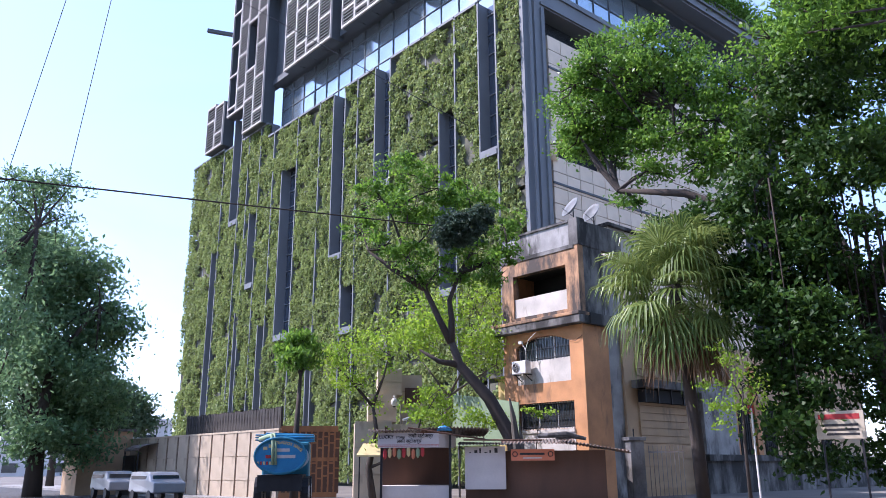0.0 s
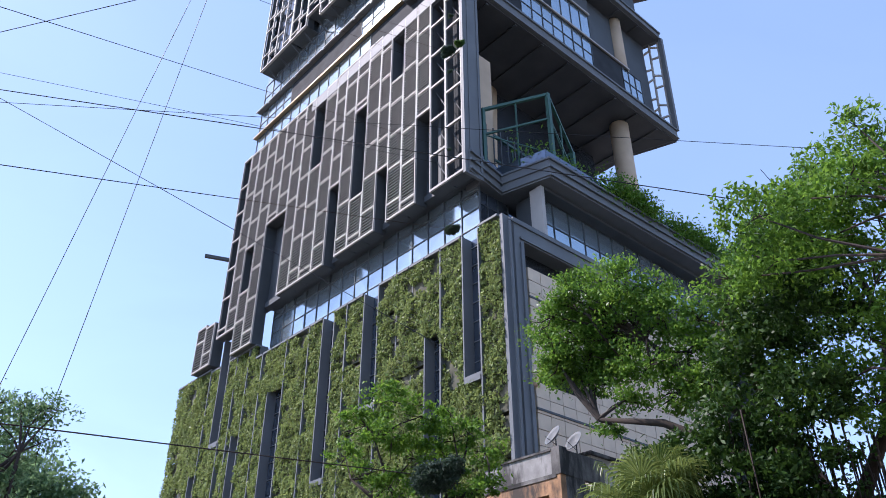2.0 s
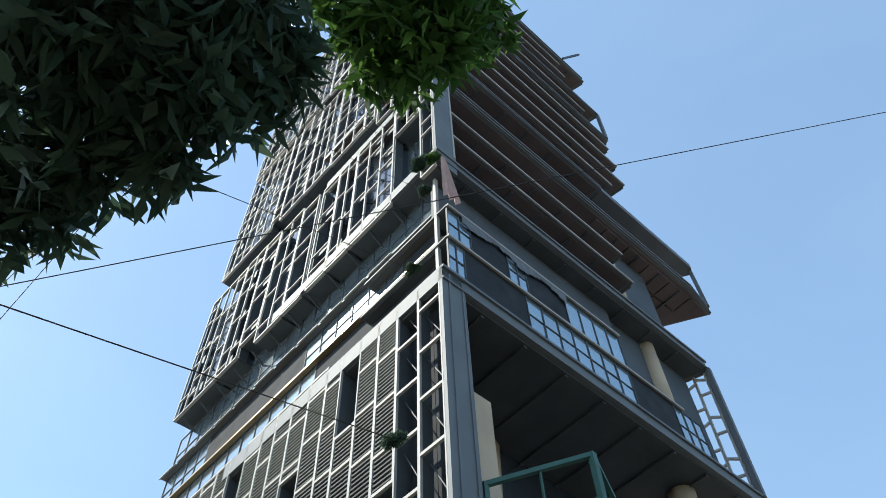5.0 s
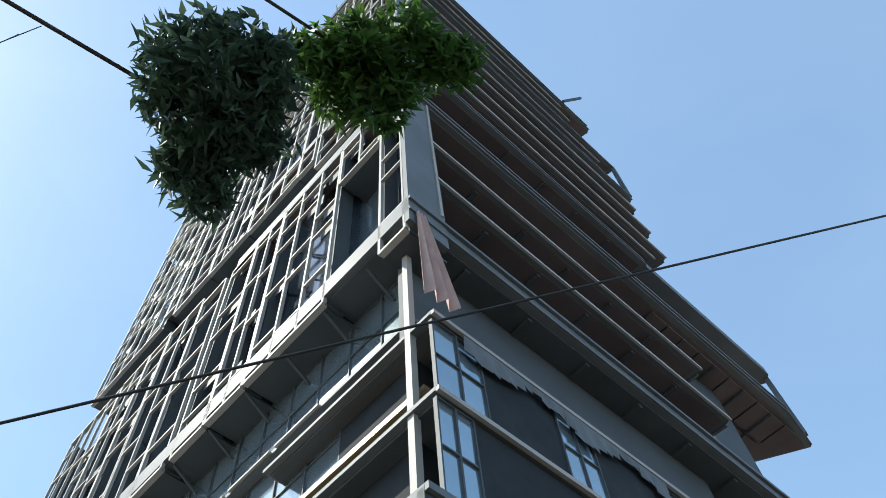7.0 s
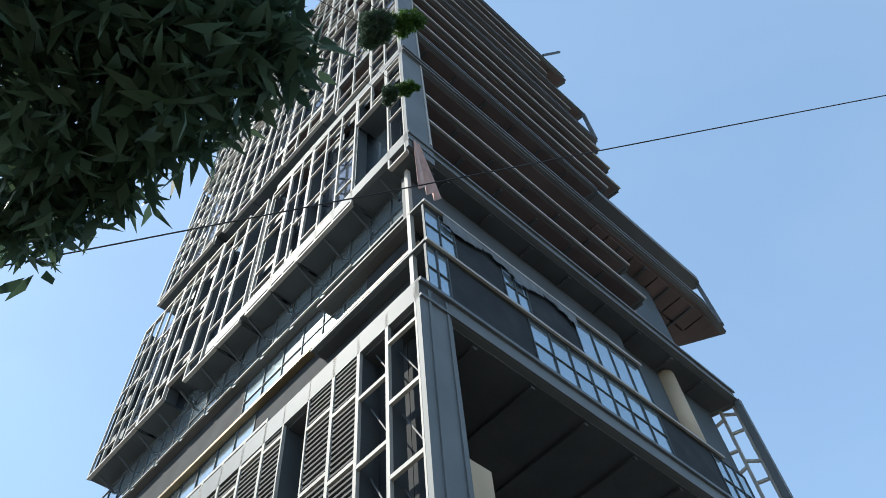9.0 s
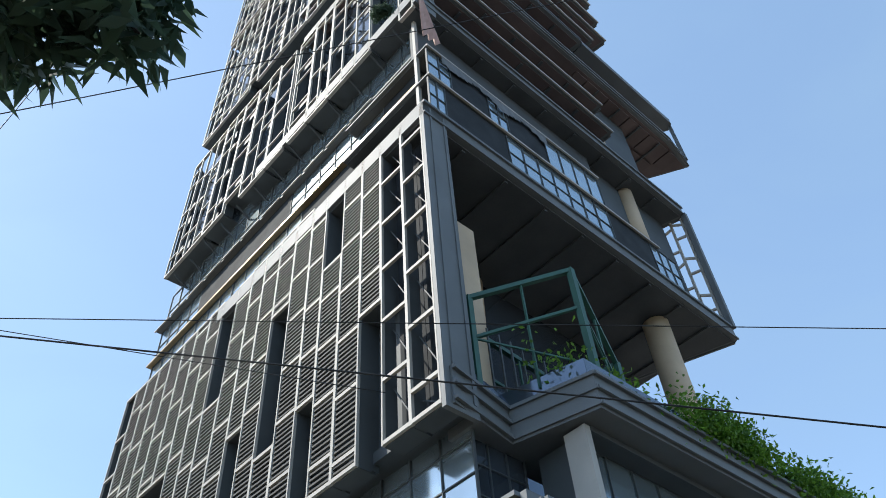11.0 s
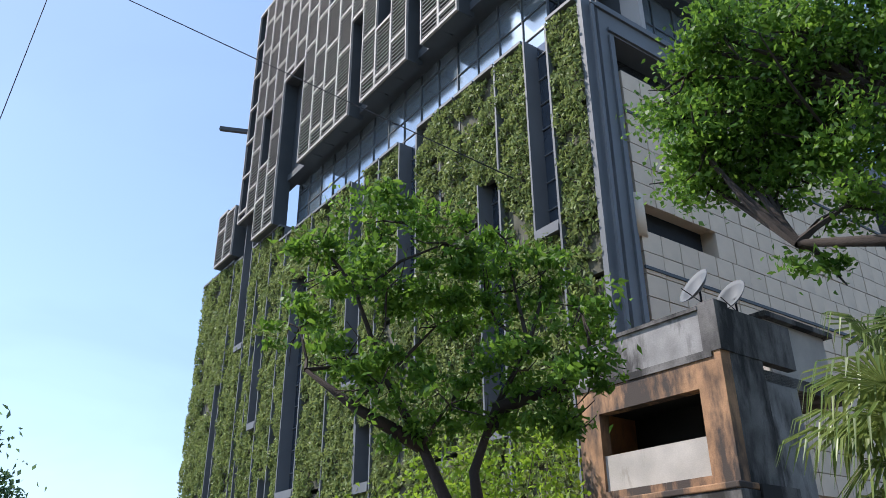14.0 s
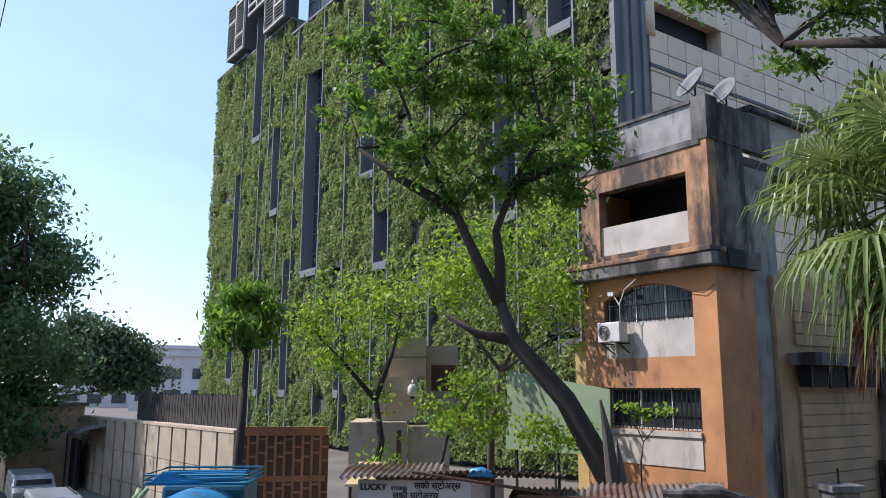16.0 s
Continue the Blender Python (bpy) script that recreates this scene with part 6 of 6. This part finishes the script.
# banyan's right side as its own tree, placed to fit the camera's view
SIDE_TREE = [(14.868, 9.577, 18.282, 1.239), (16.208, 9.868, 18.780, 1.474), (15.791, 11.756, 19.643, 1.802), (13.633, 11.540, 18.639, 1.537), (11.590, 10.499, 17.123, 1.448), (16.627, 11.427, 17.803, 1.941), (14.778, 12.099, 17.190, 1.952), (12.330, 11.651, 15.897, 1.668), (11.458, 13.844, 16.408, 1.229), (15.997, 11.928, 15.137, 1.866), (16.480, 14.047, 13.877, 1.824), (15.773, 15.488, 12.652, 1.743), (16.909, 15.673, 11.832, 1.725), (15.919, 9.856, 20.972, 1.054), (17.113, 10.770, 20.599, 1.230)]
tree("banyan_side_tree", (19.5, 9.0, 0), [(19.5, 9, 0), (19.2, 9, 5.0), (18.4, 8.6, 9.5), (17.4, 8.2, 13.0)], [[(18.4, 8.6, 9.5), (16.4, 8.4, 12.0), (14.6, 8.0, 14.0)], [(17.4, 8.2, 13.0), (16.4, 7.8, 14.6), (15.8, 7.5, 15.8)], [(19.2, 9, 5.0), (16.6, 9.2, 8.6), (14.8, 9.4, 10.6)]],
     ball(SIDE_TREE), LEAF_MID, "right part of the banyan as a separate tree with an uneven feathery crown", per=12, length=0.27, width=0.12, twig=0.36, clump=34, seed=19, radius=0.42)
LA = [(x, y, max(z, 1.0), r) for x, y, z, r in LEFT_A]
tree("roadside_tree", (-17.5, 30.5, 0), [(-17.5, 30.5, 0), (-17.6, 30.6, 3.5), (-17.3, 30.5, 7)], [[(-17.3, 30.5, 6.5), (-15.5, 31, 9.5)], [(-17.3, 30.5, 6.5), (-18.2, 30, 11)], [(-17.6, 30.6, 3.5), (-20, 29, 7.5)]],
     ball(LA), LEAF_HAZED, "tall shaded roadside tree with dense dark crown", per=14, length=0.3, width=0.14, twig=0.55, clump=56, seed=12, radius=0.4)
LB = [(x, y, max(z, 1.0), r) for x, y, z, r in LEFT_B]
tree("roadside_tree", (-17.0, 21.0, 0), [(-17, 21, 0), (-17, 21, 5), (-16.6, 21, 9)], [[(-16.6, 21, 8.5), (-14.4, 21.4, 11)], [(-16.6, 21, 8.5), (-17.5, 20.5, 12.5)]],
     ball(LB), LEAF_HAZED, "spreading dark roadside tree with thin layered branches", per=13, length=0.24, width=0.1, twig=0.42, clump=44, seed=13, radius=0.4)
LC = [(x, y, max(z, 1.5), r) for x, y, z, r in LEFT_C]
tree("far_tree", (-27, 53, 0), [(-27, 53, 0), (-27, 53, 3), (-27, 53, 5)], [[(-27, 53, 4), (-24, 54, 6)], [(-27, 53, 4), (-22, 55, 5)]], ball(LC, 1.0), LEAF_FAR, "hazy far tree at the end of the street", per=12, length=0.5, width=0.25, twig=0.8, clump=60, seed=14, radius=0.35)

tree("window_sapling", (3.03, 23.00, 0), [(3.03, 23.00, 0), (3.03, 23.00, 2.14), (3.11, 22.99, 2.67)], [[(3.11, 22.99, 2.67), (2.80, 23.03, 3.46)], [(3.11, 22.99, 2.67), (3.72, 22.90, 3.40)]],
     ball([(2.80, 23.03, 3.46, 0.20), (3.72, 22.90, 3.40, 0.22), (3.19, 22.98, 3.34, 0.15)]), LEAF_BRIGHT, "thin sapling with few large leaves before a barred window", per=45, length=0.17, width=0.11, twig=0.1, clump=12, seed=15, radius=0.03)

# slanting dead stump by the big trunk
st = thing("broken_stump", pose(2.05, 16.6, 0), "split dead grey tree stump", "stump")
part("stump", Mesh().tube([(0, 0, 0), (0.05, 0, 1.8), (-0.05, 0, 2.8), (-0.15, 0, 3.4)], [0.16, 0.14, 0.09, 0.02], 8), BARK_L, st)
part("splinter", Mesh().tube([(0.1, 0.05, 0), (0.2, 0, 2.0), (0.12, 0, 2.7)], [0.1, 0.07, 0.01], 6), BARK_L, st)


# ---- fan palm ----
palm = thing("fan_palm", pose(7.1, 16.6, 0), "fan palm with drooping split leaves and a brown dead skirt", "palm tree")
part("trunk", Mesh().tube([(0.15, 0, 0), (0.1, 0, 2.0), (0.0, 0, 4.0), (-0.2, 0, 7.1)], [0.22, 0.2, 0.19, 0.22], 12), BARK, palm, smooth=True)
pr = np.random.default_rng(31)


def fan_leaf(root, direction, stalk, size, material, droop, name):
    d = Vector(direction).normalized()
    tip = Vector(root) + d * stalk
    tip.z -= 0.1 * stalk
    m = Mesh()
    m.tube([root, (Vector(root) + tip) / 2 + Vector((0, 0, 0.06)), tip], [0.03, 0.022, 0.016], 5)
    st_ob = part(name, m, material, palm)
    side = d.cross(Vector((0, 0, 1)))
    side = side.normalized() if side.length > 0.05 else Vector((1, 0, 0))
    upv = side.cross(d)
    bl = Mesh()
    n = 24
    for k in range(n):
        a = radians(-125 + 250 * k / (n - 1))
        ray = (d * math.cos(a) + side * math.sin(a)).normalized()
        L = size * (0.75 + 0.25 * math.cos(a)) * pr.uniform(0.9, 1.08)
        cross = upv.cross(ray).normalized()
        w = size * 0.03
        pts = [tip, tip + ray * L * 0.5 + upv * 0.06, tip + ray * L * 0.8 - Vector((0, 0, droop * L * 0.18)), tip + ray * L * 0.92 - Vector((0, 0, droop * L * 0.55))]
        ws = [0.15 * w, w, 0.7 * w, 0.08 * w]
        i = len(bl.v)
        for p, q in zip(pts, ws):
            bl.v += [tuple(p + cross * q + upv * q * 0.4), tuple(p), tuple(p - cross * q + upv * q * 0.4)]
        for j in range(3):
            b0 = i + j * 3
            bl.f += [(b0, b0 + 1, b0 + 4, b0 + 3), (b0 + 1, b0 + 2, b0 + 5, b0 + 4)]
    part("blade", bl, material, st_ob)


for k in range(66):
    az = k * 2.399
    el = pr.uniform(-1.15, 1.35)
    fan_leaf((-0.2, 0, 7.1), (math.cos(az) * math.cos(el), math.sin(az) * math.cos(el), math.sin(el)), pr.uniform(1.1, 2.0), pr.uniform(1.15, 1.6), PALM_LEAF, pr.uniform(0.5, 1.5), "frond")
for k in range(22):
    az = k * 2.399 + 0.5
    fan_leaf((-0.15, 0, 6.6), (math.cos(az) * 0.5, math.sin(az) * 0.5, -1.0), pr.uniform(0.9, 1.7), pr.uniform(1.2, 1.5), PALM_DEAD, 0.6, "dead_frond")

# ---- leaf sprays hung beside the path to fit the camera's view, on one trunk ----
TX, TY = -40.0, -5.0
ot = thing("fitted_leaf_tree", pose(TX, TY, 0), "out-of-view trunk with drooping leaf sprays placed to fit the camera's view", "tree")
part("trunk", Mesh().tube([(0, 0, 0), (0.2, 0.5, 12), (1.0, 1.5, 26), (2.5, 3, 42), (4.0, 4, 58)], [0.8, 0.65, 0.5, 0.3, 0.1], 12), BARK, ot, smooth=True)
orr = np.random.default_rng(51)


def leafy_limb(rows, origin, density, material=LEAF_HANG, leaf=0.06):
    """One limb from the trunk ending in balls of drooping leaf sprays; density in leaves for a ball of 0.12 m."""
    base = Vector((TX, TY, 0))
    c = sum((Vector(r[:3]) for r in rows), Vector()) / len(rows)
    o = Vector(origin)
    mid = o.lerp(c - base, 0.55) + Vector((0, 0, 0.6))
    m = Mesh().tube([o, mid, c - base], [0.05, 0.015, 0.006], 7)
    for x, y, z, r in rows:
        m.tube([c - base, (c - base).lerp(Vector((x, y, z)) - base, 0.6) + Vector((0, 0, 0.03)), Vector((x, y, z)) - base], [0.006, 0.004, 0.002], 5, False)
    lim = part("limb", m, BARK, ot)
    pts, outs = [], []
    k = 8
    for x, y, z, r in rows:
        for _ in range(int(density * (r / 0.12) ** 2 / k)):
            d = orr.normal(size=3)
            e = np.array((x, y, z)) + d / np.linalg.norm(d) * r * orr.uniform(0.1, 1.0) ** 0.45
            pts.append(e + orr.normal(size=(k, 3)) * 0.01 - np.array(base))
            ang = orr.uniform(0, 6.28, k)
            outs.append(np.stack([np.cos(ang), np.sin(ang), orr.uniform(-1.3, 0.2, k)], 1))
    pts, outs = np.concatenate(pts), np.concatenate(outs)
    dirs = outs / np.linalg.norm(outs, axis=1)[:, None]
    pts = pts + dirs * leaf * 0.5
    part("foliage", quads_mesh("foliage", leaves(pts, leaf, leaf * 0.3, orr, 0.25, dirs * 2.6), len(pts), material), material, lim, "long pointed leaves in shaded and sunlit tones", kind="stuff")


LIMB_START = [(-0.852, -12.396, 2.248, 0.091), (-0.736, -12.360, 2.236, 0.080), (-0.622, -12.357, 2.346, 0.095), (-0.491, -12.389, 2.328, 0.066), (-0.719, -12.320, 2.163, 0.040), (-0.934, -12.267, 2.188, 0.043), (-0.826, -12.314, 2.242, 0.052)]
LIMB_LOW = [(-0.368, -4.693, 3.488, 0.174), (-0.184, -4.707, 3.520, 0.160), (-0.073, -4.697, 3.613, 0.108), (-0.418, -4.534, 3.449, 0.079), (-0.244, -4.607, 3.412, 0.074)]
LIMB_MID = [(0.174, 8.591, 23.531, 0.198), (0.350, 8.581, 23.557, 0.177), (0.442, 8.606, 23.634, 0.099), (0.088, 8.821, 23.468, 0.097), (0.314, 8.706, 23.451, 0.074), (0.211, 8.765, 23.474, 0.060), (0.478, 8.663, 23.539, 0.052)]
CLUMP_MID = [(0.588, 8.666, 24.036, 0.105), (0.717, 8.693, 24.050, 0.131), (0.832, 8.736, 24.154, 0.089), (0.655, 8.808, 24.060, 0.087), (0.751, 8.742, 23.980, 0.070)]
LIMB_HIGH = [(0.709, 19.725, 44.771, 0.198), (0.860, 19.713, 44.792, 0.160), (0.636, 19.950, 44.766, 0.117), (0.879, 19.862, 44.761, 0.097), (0.831, 19.901, 44.661, 0.050), (0.937, 19.763, 44.789, 0.060), (0.717, 19.981, 44.689, 0.052)]
CLUMP_HIGH = [(1.008, 19.817, 45.244, 0.105), (1.147, 19.811, 45.272, 0.143), (1.309, 19.825, 45.385, 0.140), (1.093, 19.949, 45.279, 0.100), (1.217, 19.894, 45.185, 0.094), (1.389, 19.847, 45.279, 0.073), (1.155, 20.004, 45.217, 0.055)]
LIMB_TOP = [(0.990, 23.899, 53.182, 0.198), (1.115, 23.886, 53.204, 0.126), (0.924, 24.148, 53.170, 0.117), (1.097, 24.045, 53.175, 0.097), (0.970, 24.183, 53.030, 0.058)]
CLUMP_TOP = [(1.221, 23.960, 53.672, 0.094), (1.359, 23.962, 53.694, 0.155), (1.553, 23.970, 53.805, 0.166), (1.327, 24.110, 53.697, 0.112), (1.465, 24.076, 53.590, 0.105), (1.709, 23.972, 53.706, 0.098)]
LIMB_BACK = [(0.423, 14.089, 27.840, 0.072), (0.506, 14.083, 27.852, 0.064), (0.560, 14.091, 27.901, 0.037), (0.393, 14.158, 27.842, 0.051), (0.470, 14.114, 27.817, 0.039)]
LIMB_LAST = [(0.266, 10.524, 20.220, 0.043), (0.314, 10.525, 20.233, 0.039), (0.357, 10.542, 20.279, 0.042), (0.244, 10.569, 20.237, 0.026), (0.371, 10.534, 20.205, 0.017)]
LIMB_RISE = [(0.044, 0.859, 10.251, 0.111), (0.151, 0.854, 10.266, 0.098), (0.216, 0.862, 10.317, 0.058), (0.014, 0.961, 10.228, 0.051), (0.115, 0.923, 10.200, 0.043)]
LIMB_RUN = [(0.834, 17.006, 38.149, 0.113), (0.935, 16.993, 38.139, 0.097), (0.998, 16.994, 38.164, 0.055), (0.812, 17.118, 38.077, 0.053), (0.917, 17.067, 38.093, 0.043), (0.862, 17.105, 38.106, 0.035)]
LIMB_FALL = [(0.584, 16.846, 34.757, 0.112), (0.683, 16.834, 34.750, 0.097), (0.749, 16.831, 34.757, 0.054), (0.528, 16.989, 34.747, 0.059), (0.644, 16.933, 34.762, 0.047), (0.597, 16.960, 34.747, 0.037)]
leafy_limb(LIMB_START, (0.1, 0.2, 5), 800)
leafy_limb(LIMB_LOW, (0.1, 0.3, 7), 800)
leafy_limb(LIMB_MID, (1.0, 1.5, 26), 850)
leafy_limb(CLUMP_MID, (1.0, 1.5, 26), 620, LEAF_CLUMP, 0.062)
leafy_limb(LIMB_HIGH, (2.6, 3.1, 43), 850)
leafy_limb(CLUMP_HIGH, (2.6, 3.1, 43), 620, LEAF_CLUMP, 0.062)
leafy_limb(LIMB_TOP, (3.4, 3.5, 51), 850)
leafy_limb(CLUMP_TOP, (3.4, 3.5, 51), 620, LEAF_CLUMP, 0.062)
leafy_limb(LIMB_BACK, (1.2, 1.7, 29), 2200, leaf=0.036)
leafy_limb(LIMB_LAST, (0.9, 1.3, 23), 2000, leaf=0.036)
leafy_limb(LIMB_RISE, (0.2, 0.4, 12), 2200, leaf=0.036)
leafy_limb(LIMB_RUN, (2.1, 2.4, 37), 2200, leaf=0.036)
leafy_limb(LIMB_FALL, (1.9, 2.2, 33), 2200, leaf=0.036)

# ---- unseen plain walls, added behind and beside to block sky light ----
for n_w, (x0, x1, y0, y1, h) in (("sky_block_south_west", (-40, 2, -31, -30.4, 21)), ("sky_block_south_east", (2, 42, -31, -30.4, 36)), ("sky_block_east", (41.4, 42, -30.4, 10, 30))):
    solid(n_w, Mesh().box(x0, x1, y0, y1, 0, h), SKY_BLOCK, "unseen plain wall added to block sky light", "wall", kind="structure")


# ---- overhead cables, set close before the tower to fit the camera's view ----
def cable(a, b, r, sag=0.0):
    a, b = Vector(a), Vector(b)
    a, b = a + (a - b) * 0.6, b + (b - a) * 0.6
    fine = [a.lerp(b, k / 24) - Vector((0, 0, sag * 4 * (k / 24) * (1 - k / 24))) for k in range(25)]
    solid("overhead_cable", Mesh().tube(fine, r, 5), WIRE, "thin black overhead cable placed to fit the camera's view", "cable", "overhead cables", smooth=True)


cable((-24.83, 33.00, 54.95), (39.54, 33.00, 79.79), 0.035)
cable((-35.23, 33.00, 44.33), (32.66, 33.00, 31.86), 0.04)
cable((-20.39, 34.00, 42.80), (25.14, 34.00, 39.75), 0.025)
cable((-18.78, 32.00, 64.62), (-25.77, 32.00, 24.03), 0.025)
cable((-18.62, 32.50, 63.32), (-23.16, 32.50, 19.77), 0.025)
cable((-33.15, 31.00, 41.76), (-11.86, 31.00, 28.71), 0.025)
cable((-31.28, 31.00, 43.50), (-11.77, 31.00, 38.54), 0.018)

# ---- setting out the street: things set back, widened and shifted to fit the camera's view ----
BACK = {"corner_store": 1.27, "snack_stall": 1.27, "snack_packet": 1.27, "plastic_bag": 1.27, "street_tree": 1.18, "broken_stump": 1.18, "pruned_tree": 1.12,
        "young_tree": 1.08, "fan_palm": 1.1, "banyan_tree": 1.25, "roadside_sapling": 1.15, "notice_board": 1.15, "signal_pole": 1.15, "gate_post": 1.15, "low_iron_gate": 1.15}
HOST = {"snack_packet": "corner_store", "plastic_bag": "corner_store", "air_conditioner": "apartment_building", "wall_lamp": "apartment_building", "satellite_dish": "apartment_building",
        "roof_shed": "apartment_building", "dome_camera": "gatehouse", "bullet_camera": "gatehouse", "fence_screen": "boundary_wall", "broken_stump": "street_tree", "low_iron_gate": "gate_post"}
STAY = {"skyscraper", "banyan_side_tree", "ground", "road", "pavement", "overhead_cable", "sun", "fitted_leaf_tree", "sky_block_south_west", "sky_block_south_east", "sky_block_east", cam.name}
WIDER, LARGER = 1.118, 1.07
SHIFT = {"apartment_building": -0.7, "beige_house": -0.5, "street_tree": -0.5, "pruned_tree": -0.8, "roadside_tree": -2.4, "wooden_gate": -0.6, "boundary_wall": -0.6, "banyan_tree": -0.5, "tanker_truck": -1.2, "parked_van": -2.5, "corner_store": -0.7, "far_tree": -2.0, "roadside_house": -1.5, "roadside_canopy": -1.5}
GROW = {"parked_van": 0.78, "roadside_house": 0.66, "far_tree": 0.8, "roadside_canopy": 0.7}
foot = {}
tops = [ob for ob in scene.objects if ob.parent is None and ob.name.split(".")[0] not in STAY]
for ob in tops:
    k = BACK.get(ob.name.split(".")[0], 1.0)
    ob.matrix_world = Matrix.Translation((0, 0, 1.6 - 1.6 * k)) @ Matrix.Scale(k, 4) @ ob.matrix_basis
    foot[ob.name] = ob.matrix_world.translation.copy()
for ob in tops:
    kind = HOST.get(ob.name.split(".")[0], ob.name)
    f = foot[kind]
    ob.matrix_world = Matrix.Translation(((f.x - 0.2) * WIDER + 0.2 + SHIFT.get(kind.split(".")[0], 0.0), f.y, 0)) @ Matrix.Scale(LARGER * GROW.get(kind.split(".")[0], 1.0), 4) @ Matrix.Translation((-f.x, -f.y, 0)) @ ob.matrix_basis
